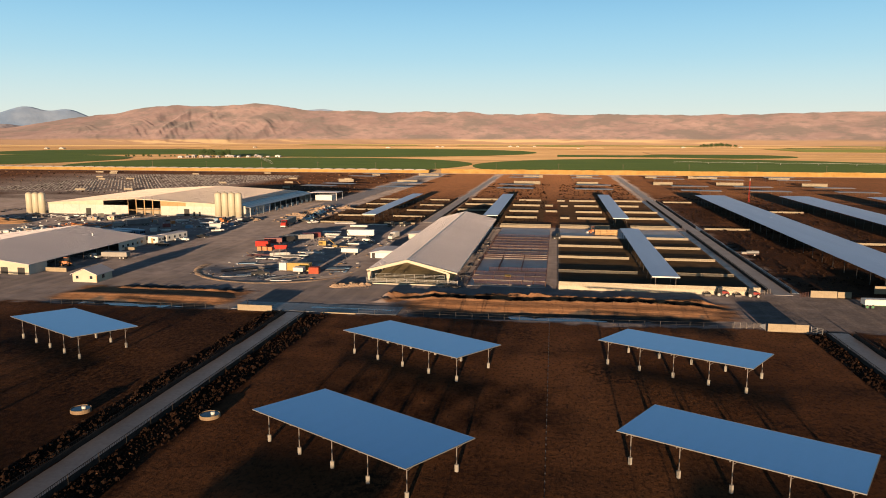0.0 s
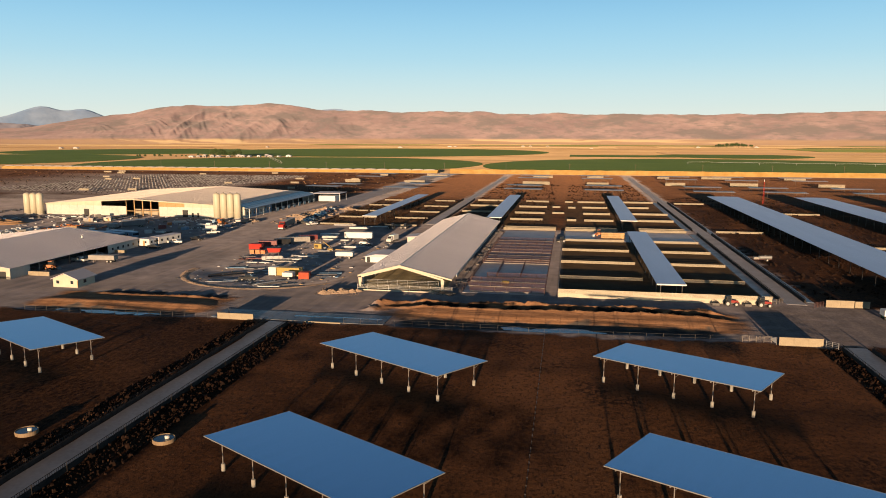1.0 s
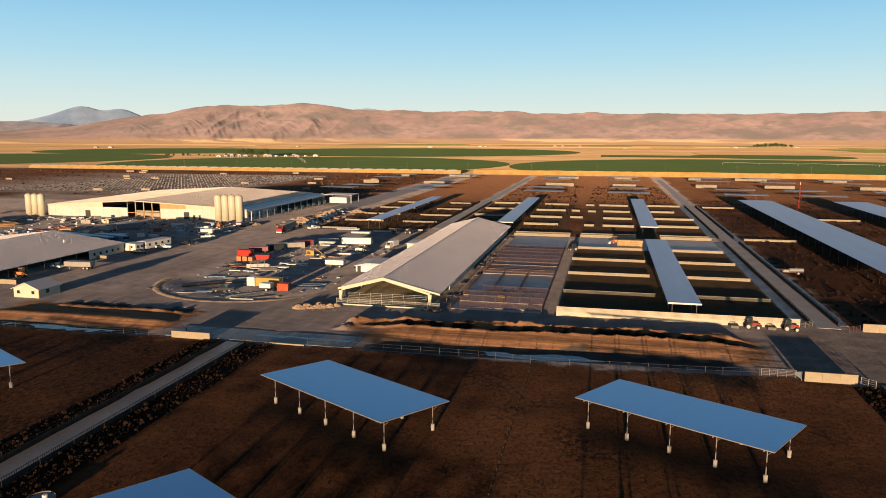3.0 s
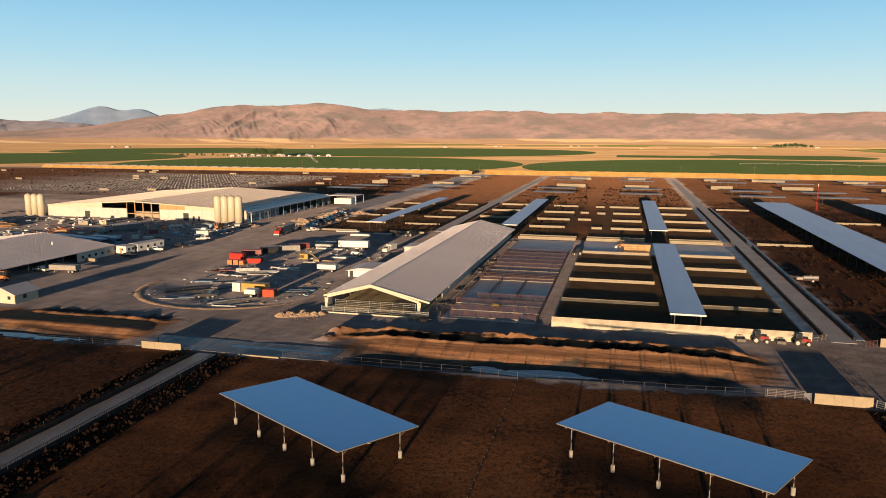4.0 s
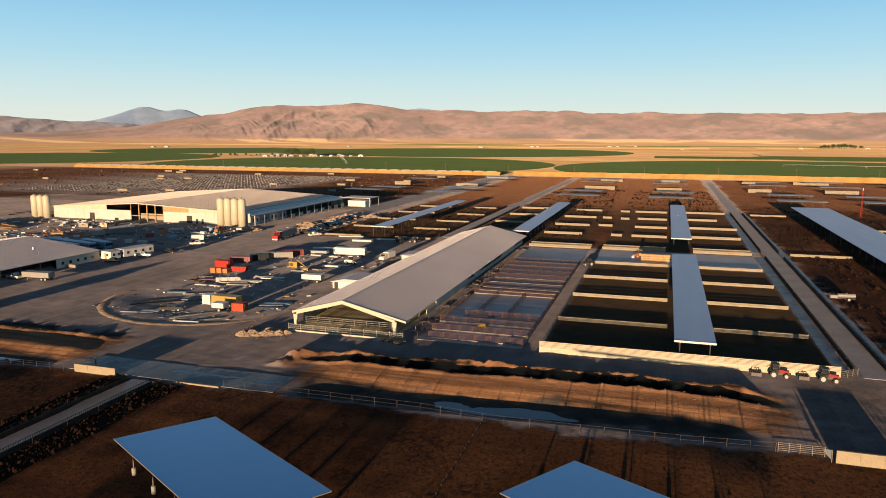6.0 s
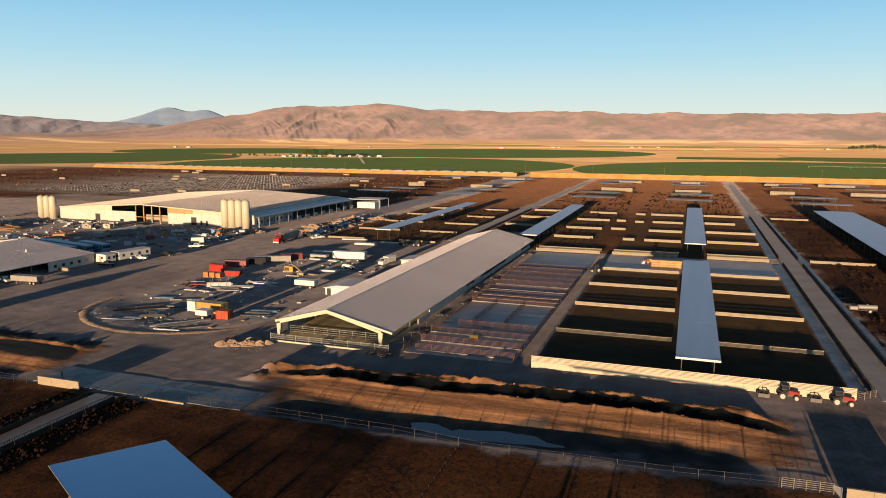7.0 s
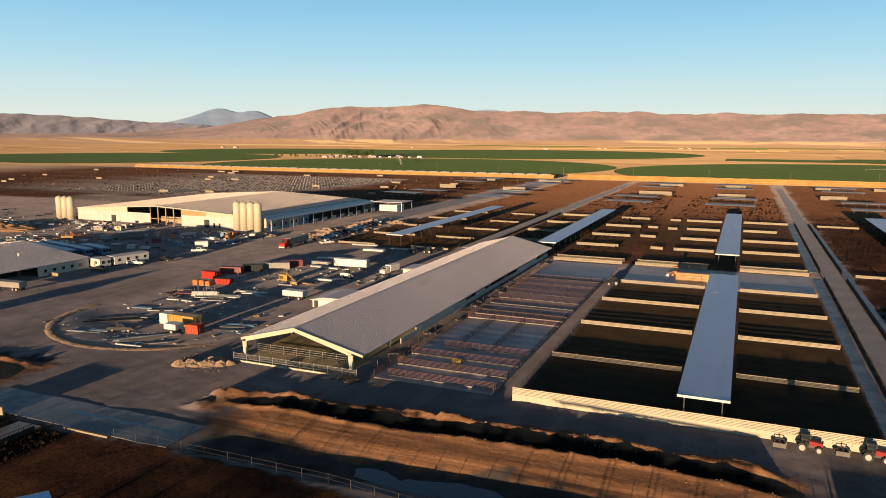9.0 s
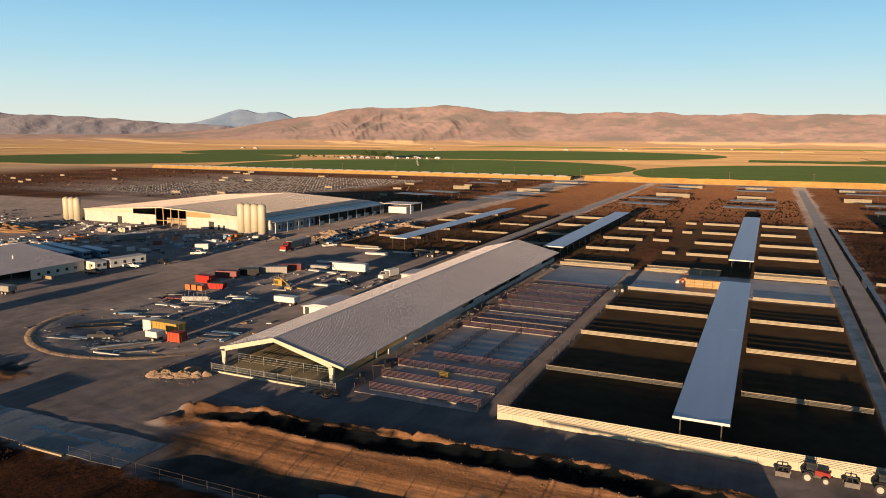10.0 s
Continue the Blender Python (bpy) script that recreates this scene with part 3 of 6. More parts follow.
sheet("pavement", "grey concrete lane between the pen blocks", 2, 53.5, 303.5, 332.5, 0.10, FLOOR, 20, 0.1)
sheet("pavement", "grey concrete lane behind the working pens", -24, -2.4, 301, 330, 0.10, FLOOR, 20, 0.1)
sheet("water", "dark wet runnel across the concrete apron", -59, -38, 166.5, 167.3, 0.097, WATER, 26, 0.4, 0.02)
sheet("water", "dark still water in the bottom of the pond", -24, 26, 164.0, 172, -0.95, WATER, 40, 0.3, 0.1)
sheet("water", "shallow puddle in the western pond", -120, -92, 162.2, 166.5, -0.57, WATER, 20, 0.5, 0.06)


def yard_berm():
    """A low rounded rim of pushed-up dirt that follows the round end of the storage yard."""
    s = Shape()
    n, prof = 150, ((-1.7, -.08), (-.8, .07), (-.1, .13), (.45, .12), (1.0, .04), (1.5, -.08))
    for i in range(n + 1):
        a = radians(176 + 152 * i / n)
        thin = min(1.0, i / 14, (n - i) / 22)
        for k, (o, h) in enumerate(prof):
            w = noise.noise((i * .31, k * .6, 2.0))
            r = 1 + (o * (1 + .25 * w)) / 26
            s.v.append((-86.3 + 26.5 * r * math.cos(a), 218.5 + 25.2 * r * math.sin(a), (h * (1 + .5 * w) * thin if h > 0 else h)))
    m = len(prof)
    for i in range(n):
        for k in range(m - 1):
            q = i * m + k
            s.f.append((q, q + 1, q + m + 1, q + m))
    return tagged(part("embankment", s, MOUND, smooth=True), "low pale dirt rim round the end of the yard", "embankment", kind="structure")


yard_berm()


def disc_field(label, cx, cy, r, material, z=0.35, a0=0, a1=360):
    s = Shape()
    n = 90
    ring = [(cx + r * math.cos(radians(a0 + (a1 - a0) * i / n)), max(820 + 2 * math.sin(i), cy + r * math.sin(radians(a0 + (a1 - a0) * i / n)))) for i in range(n)]
    s.add([(x, y, 0.0) for x, y in ring] + [(x, y, z) for x, y in ring], [tuple(range(n, 2 * n))] + [(i, (i + 1) % n, n + (i + 1) % n, n + i) for i in range(n)])
    return tagged(part("crop_field", s, material), label, "field", kind="structure")


disc_field("green round field under pivot irrigation", 215, 1040, 333, CROP)
disc_field("green round field under pivot irrigation", -412, 1035, 290, CROP, 0.37)
disc_field("green round field under pivot irrigation", -1035, 1085, 300, CROP, 0.4)
disc_field("green round field farther out on the plain", -1070, 1690, 310, CROP, 0.42)
disc_field("green round field farther out on the plain", -480, 1785, 430, CROP, 0.45)
disc_field("dark green round field farther out on the plain", 325, 1568, 150, CROP, 0.48)
disc_field("dull green field farther out on the plain", 1050, 1500, 300, CROP_DULL, 0.55)
strips = ((170, 1530, 340, 130, CROP, "green"), (1000, 2230, 720, 420, CROP_DULL, "dull green"), (1500, 3050, 900, 200, CROP_DULL, "dull green"), (260, 3080, 700, 260, CROP_DULL, "dull green"), (-830, 3050, 520, 260, CROP_DULL, "dull green"), (1050, 2650, 600, 240, CROP, "green"), (-150, 2900, 500, 200, CROP_DULL, "dull green"),
          (-300, 2500, 900, 160, STUBBLE, "pale harvested"), (700, 2720, 800, 150, STUBBLE, "pale harvested"), (-1700, 2600, 900, 200, STUBBLE, "pale harvested"), (-200, 3230, 1500, 120, STUBBLE, "pale harvested"), (-2200, 1500, 500, 300, STUBBLE, "pale harvested"),
          (-700, 2750, 1300, 170, FALLOW, "brown fallow"), (520, 1780, 620, 190, FALLOW, "brown fallow"), (-1500, 2150, 700, 180, FALLOW, "brown fallow"), (500, 3210, 1000, 100, FALLOW, "brown fallow"), (130, 2300, 500, 110, FALLOW, "brown fallow"), (1500, 2000, 700, 160, STUBBLE, "pale harvested"))
for i, (cx, cy, w, d, mtl, tint) in enumerate(strips):
    sheet("strip_field", tint + " field on the plain", cx - w / 2, cx + w / 2, cy - d / 2, cy + d / 2, 0.60 + 0.02 * i, mtl, 20, 6, 0.5, category="field")


# ---------------------------------------------------------------- hills
def bell(a, centre, wide, high):
    return high * np.exp(-((a - centre) / wide) ** 2)


def skyline(a, points):
    """Ridge height in metres by bearing, degrees to the west of +y, with the corners rounded off."""
    at = [p[0] for p in points]
    tall = [p[1] for p in points]
    return sum(np.interp(a + d, at, tall) for d in (-0.5, -0.25, 0.0, 0.25, 0.5)) / 5


def skyline_near(a):
    return skyline(a, ((-40, 168), (-22, 166), (-16, 162), (-8.8, 155), (-1.5, 165), (4, 169), (9.5, 180), (14, 176), (17.5, 182), (20.4, 197), (22.4, 214), (23.8, 222), (25, 208), (26.1, 201), (27.3, 204), (28.5, 210), (30, 196), (31.4, 179), (33, 156), (35.5, 136), (37.5, 104), (39.5, 78), (45, 50), (70, 45)))


def skyline_mid(a):
    return skyline(a, ((30, 0), (34, 20), (38, 72), (40, 98), (41.9, 114), (43.9, 105), (45.4, 120), (47.2, 138), (49.7, 144), (52.1, 149), (54, 152), (70, 150)))


def skyline_far(a):
    return skyline(a, ((14, 60), (15.8, 130), (16.8, 186), (18.1, 213), (19.8, 199), (21.5, 150), (25, 100), (33, 100), (34.4, 140), (35.9, 197), (37.2, 172), (38.4, 210), (39.3, 188), (40.2, 158), (41.6, 122), (44, 90), (70, 70)))


def ridged(x, y, seed, octaves=5):
    """Crests and gullies at several sizes, about -0.5 to 0.5."""
    out, amp, f = 0.0, 0.5, 1.0
    for k in range(octaves):
        r = 1 - 2 * abs(noise.noise((x * f, y * f, seed + 9.0 * k)))
        out += amp * (r - 0.35)
        amp, f = amp * 0.55, f * 2.05
    return out


def hills(name, label, height, r0, r1, crest, material, rough, spur, na=980, nr=84):
    a = np.linspace(-40, 70, na)
    t = np.linspace(0, 1, nr)
    verts, faces = [], []
    H = height(a)
    for j in range(nr):
        r = r0 + (r1 - r0) * t[j]
        rise = t[j] / crest
        base = (0.07 * rise + 0.93 * max(0.0, (rise - 0.16) / 0.84) ** 1.25) if t[j] <= crest else 1 - 0.5 * (t[j] - crest) / (1 - crest)
        flank = math.sin(math.pi * min(1.0, max(0.0, (rise - 0.1) / 0.9)) ** 1.05) if t[j] <= crest else 0.0
        for i in range(na):
            b = radians(a[i])
            x, y = -r * math.sin(b), r * math.cos(b)
            along = 4200 * b + 110 * noise.noise((x * 0.0026, y * 0.0026, 5))
            back = r + 120 * noise.noise((x * 0.0022, y * 0.0022, 8))
            # spurs that run down towards the plain, leaning to one side, cut by gullies
            big = ridged((along + 0.35 * back) * 0.0042 * spur, back * 0.0009, 3.0, 2)
            fine = ridged((along - 0.25 * back) * 0.0125 * spur, back * 0.0018, 21.0, 3)
            crown = noise.fractal((x * 0.006, y * 0.002, 2.0), 1.0, 2.0, 4)
            cut = rough * (0.36 + bell(a[i], 27, 11, 0.56))
            z = H[i] * base * (1 + 0.06 * rough * crown) + flank * cut * min(1.0, max(0.12, (H[i] - 20) / 140)) * (40 * big + 13 * fine)
            verts.append((x, y, max(z, -2.0 if j == 0 else -1.0 + 0.02 * H[i] * base)))
    for j in range(nr - 1):
        for i in range(na - 1):
            q = j * na + i
            faces.append((q + 1, q, q + na, q + na + 1))
    me = bpy.data.meshes.new(name)
    me.from_pydata(verts, [], faces)
    me.materials.append(material)
    me.shade_smooth()
    me.update()
    return tagged(new(name, me), label, "hills", kind="structure")


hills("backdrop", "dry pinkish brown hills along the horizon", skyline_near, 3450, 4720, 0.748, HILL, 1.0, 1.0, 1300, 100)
hills("backdrop", "range of hills farther off, tinted mauve for haze", skyline_mid, 4100, 4720, 0.75, MID_HILL, 1.5, 1.1, 700, 50)
hills("backdrop", "distant mountain with a pale summit, tinted blue for haze", skyline_far, 4560, 4840, 0.8, FAR_HILL, 0.25, 1.0, 500, 30)

# ---------------------------------------------------------------- embankment and poles behind the pens


def embankment(x0, x1, y, high, label, material):
    s = Shape()
    k = random.Random(int(x0))
    n = int((x1 - x0) / 7)
    vs, fs = [], []
    for i in range(n + 1):
        x = x0 + (x1 - x0) * i / n
        h = high * k.uniform(0.92, 1.05)
        for dy, dz in ((-6.0, 0.0), (-5.0 + k.uniform(-.4, .4), 0.35 * h), (-3.0 + k.uniform(-.4, .4), h * 0.9), (-1.5, h), (2.0, h), (7.0, 0.0)):
            vs.append((x, y + dy, dz - (0.3 if dz == 0 else 0)))
        if i:
            for c in range(5):
                a, b = 6 * i - 6 + c, 6 * i + c
                fs.append((a, b, b + 1, a + 1))
    fs += [(5, 4, 3, 2, 1, 0), tuple(6 * n + c for c in range(6))]
    s.add(vs, fs)
    return tagged(part("embankment", s, material), label, "embankment", kind="structure")


embankment(-128, 900, 806, 4.6, "long straw-coloured embankment glowing in the low sun", STRAW)
embankment(-690, -142, 806, 3.4, "long straw-coloured embankment under covered stacks", STRAW)

# ---------------------------------------------------------------- shade roofs over the open pens


def pitched(s, fall):
    """Tips a flat form so that its back lies lower than its front."""
    s.v = [(x, y, z - fall * y) for x, y, z in s.v]
    return s


def shade_roof(front, rear):
    """front, rear: heights of the two long edges; the roof falls away from the sun."""
    t = thing("pen_shade", "blue-grey metal shade roof on steel posts with white concrete footings", "shade", group="shade roofs in the pens")
    hx, hy = 13.75, 6.75
    z, fall = (front + rear) / 2, (front - rear) / (2 * hy)
    n = 9
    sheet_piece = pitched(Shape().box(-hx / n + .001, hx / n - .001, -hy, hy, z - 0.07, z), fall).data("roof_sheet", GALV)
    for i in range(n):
        part("roof_sheet", sheet_piece, None, t, "smooth metal sheet mirroring the sky, its blue deepened in the colour", at=put(-hx + (2 * i + 1) * hx / n, 0, 0.0))
    for c, d in ((-hy - .06, -hy - .003), (hy + .003, hy + .06)):
        part("edge_trim", pitched(Shape().box(-hx - .04, hx + .04, c, d, z - 0.12, z + 0.01), fall), PIPE, t, "pale edge flashing")
    for a, b in ((-hx - .06, -hx - .003), (hx + .003, hx + .06)):
        part("edge_trim", pitched(Shape().box(a, b, -hy, hy, z - 0.12, z + 0.01), fall), PIPE, t, "pale edge flashing")
    purlin = Shape().box(-hx + .1, hx - .1, -0.04, 0.04, -0.21, -0.073).data("purlin", STEEL)
    for i in range(7):
        y = -hy + 0.5 + i * (2 * hy - 1.0) / 6
        part("purlin", purlin, None, t, at=put(0, y, z - fall * y))
    rafter = pitched(Shape().box(-0.07, 0.07, -hy + .25, hy - .25, z - .42, z - .215), fall).data("rafter", STEEL)
    foot = Shape().lathe([(0.25, -0.3), (0.27, 0.9), (0.23, 0.98), (0.1, 1.0)], 10).data("footing", FOOTING)
    poles = {}
    for y in (-5.05, 4.6):
        poles[y] = Shape().tube((0, 0, 0.3), (0, 0, z - fall * y - 0.42), 0.075, 8).data("post", STEEL)
    brace = Shape().tube((0, 0, 0), (0.85, 0, 0.75), 0.035, 5).data("brace", STEEL)
    for i in range(5):
        x = -12.5 + i * 6.25
        part("rafter", rafter, None, t, at=put(x, 0))
        for y in (-5.05, 4.6):
            q = part("post", poles[y], None, t, at=put(x, y))
            part("footing", foot, None, q, "white concrete footing")
            part("brace", brace, None, q, at=put(0, 0, z - fall * y - 0.42 - .78))
    return t


SHADE = shade_roof(4.84, 4.14)
SHADE.matrix_basis = put(-24.63, 129.49, 0, -30.35) @ Matrix.Diagonal((1.011, 0.972, 1, 1))
for x, y, turn, long, wide in ((23.42, 130.99, -28.96, 0.977, 1.0), (-96.51, 129.75, -27.98, 0.922, 0.996), (-24.89, 87.86, -30.41, 1.016, 0.996), (23.84, 89.48, -27.43, 0.997, 1.037),
                               (-25, 46.2, -30, 1, 1), (24, 47.8, -28, 1, 1), (-97, 88, -28, 1, 1), (-97, 46.5, -28, 1, 1), (-170, 129, -28, 1, 1), (-170, 88, -28, 1, 1), (-97, 5, -28, 1, 1)):
    copy_thing(SHADE, put(x, y, 0, turn) @ Matrix.Diagonal((long, wide, 1, 1)))
# unseen flat roofs added behind the view to throw the broad near shadows
UNSEEN_FLAT_SHADE = shade_roof(4.5, 4.5)
UNSEEN_FLAT_SHADE.matrix_basis = put(-29, 0.5, 0, -12) @ Matrix.Diagonal((0.75, 1, 1, 1))
copy_thing(UNSEEN_FLAT_SHADE, put(26, 0.5, 0, -20))


def far_shade():
    t = thing("pen_shade", "flat pale metal shade roof on slim posts in the far pens", "shade", group="shade roofs in the far pens")
    part("roof_sheet", Shape().box(-13.5, 13.5, -5.5, 5.5, 3.7, 3.78), FAR_ROOF, t)
    part("edge_trim", Shape().box(-13.5, 13.5, -5.56, -5.503, 3.67, 3.79), STEEL, t)
    pole = Shape().tube((0, 0, 0), (0, 0, 3.7), 0.06, 6).data("post", DARK_STEEL)
    for i in range(5):
        for y in (-4.6, 4.6):
            part("post", pole, None, t, at=put(-12 + 6 * i, y))
    return t


FAR_SHADE = far_shade()
FAR_SHADE.matrix_basis = put(-30, 536, 0, -8)
for y in (535, 577, 672, 716):
    for x in (-182, -120, -32, 27, 100, 148, 203):
        if (x, y) not in ((-32, 535), (-182, 577)):
            copy_thing(FAR_SHADE, put(x + random.uniform(-2, 2), y + random.uniform(-3, 3), 0, -10 if x < 0 else -5))


copy_thing(FAR_SHADE, put(-173, 563, 0, -12))

# ---------------------------------------------------------------- long shade roofs over feed lines


def long_shade(x0, x1, y0, y1, z, label):
    t = thing("long_shade", label, "shade", put((x0 + x1) / 2, y0))
    w, n = (x1 - x0) / 2, y1 - y0
    bays = max(1, round(n / 26))
    for i in range(bays):
        a, b = n * i / bays, n * (i + 1) / bays - 0.03
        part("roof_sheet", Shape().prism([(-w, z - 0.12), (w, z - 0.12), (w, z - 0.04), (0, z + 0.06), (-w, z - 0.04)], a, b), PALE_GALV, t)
    part("edge_trim", Shape().box(-w, w, -0.08, -0.004, z - 0.28, z + 0.08), WHITE_METAL, t, "pale edge flashing")
    for s in (-1, 1):
        part("beam", Shape().box(s * w * .72 - .1, s * w * .72 + .1, 0, n, z - 0.45, z - 0.15), STEEL, t)
    pole = Shape().tube((0, 0, 0), (0, 0, z - 0.15), 0.1, 7).data("post", DARK_STEEL)
    m = round(n / 9.5)
    for i in range(m + 1):
        for s in (-1, 1):
            part("post", pole, None, t, at=put(s * w * 0.72, 0.35 + (n - 0.7) * i / m))
    return t


long_shade(26.3, 33.7, 199.6, 304, 4.2, "long pale grey metal roof on slim posts over the pens")
long_shade(26.3, 33.6, 341.5, 478, 4.2, "long pale grey metal roof over the second row of pens")
long_shade(-34.6, -27.4, 344, 474, 4.2, "long pale blue-grey metal roof behind the big barn")
long_shade(-93, -86, 339, 466, 4.2, "long pale blue-grey metal roof over the western pens")
long_shade(86.4, 104.4, 199, 476, 5.0, "very long wide metal shade roof over dark pens")
long_shade(137, 155, 203, 478, 5.0, "very long wide metal shade roof over dark pens")
long_shade(188, 206, 203, 478, 5.0, "very long wide metal shade roof over dark pens")

# ---------------------------------------------------------------- walls of concrete and boards


def board_wall(x0, x1, y, high, label="low pale board windbreak between two pens", dark=False, slab=0.0):
    """A windbreak: posts, boards with gaps between, and a concrete foot where slab is given."""
    t = thing("windbreak", label, "wall", put(x0, y), group="windbreaks between the pens")
    n = x1 - x0
    z = 0.0
    if slab:
        m = max(1, round(n / 2.44))
        piece = Shape().box(0.01, n / m - 0.01, -0.12, 0.12, -0.2, slab, bevel=0.015).data("concrete_panel", WALL_CREAM)
        for i in range(m):
            part("concrete_panel", piece, None, t, at=put(n * i / m, random.uniform(-.01, .01)))
        z = slab
    rows = max(4, round((high - z) / 0.24))
    hb = (high - z) / rows
    for i in range(rows):
        part("board", Shape().box(0, n, -0.045 - 0.02 * (i % 2), -0.003, z + i * hb + 0.028, z + (i + 1) * hb - 0.028), WALL_CREAM if slab else BOARD, t)
    pole = Shape().box(-0.06, 0.06, 0.004, 0.12, 0, high + 0.06).data("post", STEEL)
    m = max(1, round(n / 4.9))
    for i in range(m + 1):
        part("post", pole, None, t, at=put(min(max(n * i / m, 0.07), n - 0.07), 0.0 if not slab else 0.0))
    return t


board_wall(1.3, 54.1, 198.3, 2.25, "long pale wall of concrete panels topped with boards", slab=1.15)
for y in (224.4, 251.2, 277.0, 302.4):
    board_wall(1.3, 25.2, y - 0.2, 0.9)
    board_wall(34.4, 53.4, y, 0.9)
for y in (333.2, 338.6):
    board_wall(2.0, 24.5, y, 1.1)
    board_wall(34.0, 53.6, y + 1.0, 1.1)
    board_wall(-25.4, -2.2, y - 0.5, 1.1)
for y, east in ((374, 53.5), (405, 54.6), (439, 48.2), (474, 54.2)):
    board_wall(34.6, east, y, 1.05)
    board_wall(10.8 - (y > 450) * 2.5, 24.8, y - 3.0, 1.05)
    board_wall(-25.7 + (y > 450) * 2, -9.6, y - 3.0, 1.05)
    board_wall(-55, -35.5, y - 1.0, 1.05)
for a, b, y in ((2.4, 6.9, 371), (-5.6, 0.7, 403.5), (-6.3, -1.9, 436.3), (2.7, 6.8, 434.3), (0.5, 5.4, 470)):
    board_wall(a, b, y, 1.05)
for y in (336, 367, 397, 430, 465):
    for a, b in ((-117, -94), (-85, -66.5)):
        board_wall(a + random.uniform(-.5, 4), b + random.uniform(-3, .5), y + random.uniform(-1, 1), 0.8)
for x0, x1 in ((-140, -122), (-37, -14), (17, 35), (82, 98), (134, 156), (202, 222), (-196, -182)):
    board_wall(x0, x1, 640 + random.uniform(-12, 12), 2.8, "pale windbreak wall in the far pens")
    board_wall(x0 + random.uniform(-6, 6), x1, 745 + random.uniform(-8, 8), 2.4, "pale windbreak wall in the far pens")
for x0, x1, y in ((66.5, 86, 338), (106, 136, 300), (106, 134, 420), (66.5, 84, 472)):
    board_wall(x0, x1, y, 0.9)
for i in range(22):
    x = -680 + i * 23 + random.uniform(-12, 12)
    board_wall(x, x + random.uniform(6, 10), random.uniform(500, 770), 1.5, "pale windbreak wall in the far pens")

# blocks at the pen corners


def barrier(x0, x1, y, high, label):
    t = thing("concrete_barrier", label, "wall", put(x0, y))
    n = x1 - x0
    m = max(1, round(n / 2.9))
    piece = Shape().prism([(0.01, -0.2), (n / m - 0.01, -0.2), (n / m - 0.01, high), (0.01, high)], -0.15, 0.15).data("concrete_panel", PALE_CONCRETE)
    for i in range(m):
        part("concrete_panel", piece, None, t, at=put(n * i / m, random.uniform(-.015, .015)))
    part("cap", Shape().box(0, n, -0.19, 0.19, high + 0.003, high + 0.09, bevel=0.02), PALE_CONCRETE, t)
    return t


barrier(-75.8, -67.0, 161.6, 1.3, "sunlit cream concrete wall at the pen corner")
barrier(46.2, 54.6, 161.9, 1.6, "sunlit cream concrete wall at the pen corner")
barrier(66.8, 73.3, 199.0, 1.7, "sunlit cream concrete wall beside the feed road")
barrier(73.6, 77.0, 199.4, 1.5, "grey concrete wall beside the feed road")
barrier(-54.6, -46.3, 161.8, 0.2, "low concrete kerb at the pen entrance")
barrier(85.2, 96, 206, 2.1, "pale concrete wall in front of the long shade")
g = thing("gate_panel", "pale steel gate panel standing open at the pen corner", "gate", put(45.7, 161.9, 0, 100))
part("gate_frame", Shape().prism([(0, .3), (2.6, .3), (2.6, .7), (0, 1.6)], -0.03, 0.03), WHITE_METAL, g)
part("hinge_post", Shape().tube((-0.1, 0, 0), (-0.1, 0, 1.7), 0.06), STEEL, g)

# ---------------------------------------------------------------- fences


def pipe_fence(points, high, rails, gap, material, label, name="pipe_fence", r=0.035, z=0.0, kerb=None, post_r=0.05):
    t = thing(name, label, "fence", put(points[0][0], points[0][1], z), group="fences round the pens")
    o = Vector((points[0][0], points[0][1], 0))
    pole = Shape().tube((0, 0, -0.1), (0, 0, high + 0.05), post_r, 6).data("post", material)
    for (ax, ay), (bx, by) in zip(points, points[1:]):
        a, b = Vector((ax, ay, 0)) - o, Vector((bx, by, 0)) - o
        n = max(1, round((b - a).length / gap))
        for i in range(n + 1):
            p = a.lerp(b, i / n)
            part("post", pole, None, t, at=put(p.x, p.y))
        for k in range(rails):
            h = high * (k + 1) / rails
            part("rail", Shape().tube(a + Vector((0, 0, h)), b + Vector((0, 0, h)), r, 5), material, t)
        if kerb:
            part("kerb", Shape().box(0, (b - a).length, -0.16, 0.16, -0.1, 0.22, pose(a.x, a.y, 0, 0, 0, math.degrees(math.atan2(b.y - a.y, b.x - a.x))), bevel=0.02), kerb, t, "pale concrete kerb")
    return t


pipe_fence([(-45.8, 162.4), (-30, 162.5), (-11, 162.4), (2.4, 161.0), (10, 161.2), (27, 161.9), (36, 162.8), (39.2, 163.1)], 1.25, 2, 3.6, DARK_STEEL, "dark pipe fence along the pond", r=0.014, post_r=0.036)
pipe_fence([(39.5, 163.2), (42.2, 163.3), (45.2, 163.4)], 1.3, 5, 1.5, STEEL, "pale pipe gate beside the cream wall", name="pipe_gate", r=0.03)
pipe_fence([(-125, 160.2), (-78, 161.2)], 1.2, 3, 3.0, DARK_STEEL, "dark pipe fence along the western pond", r=0.018, post_r=0.04)
pipe_fence([(55, 161.6), (56.8, 160)], 1.4, 4, 1.2, PIPE, "short pipe fence beside the feed alley")
pipe_fence([(54.2, 200.2), (55.5, 199.6), (57.5, 201.5)], 1.3, 4, 1.5, STEEL, "rusty pipe gate at the road corner")
pipe_fence([(63.8, 197.5), (66.4, 199.2)], 1.3, 5, 1.2, RUST, "rusty pipe gate at the road corner")
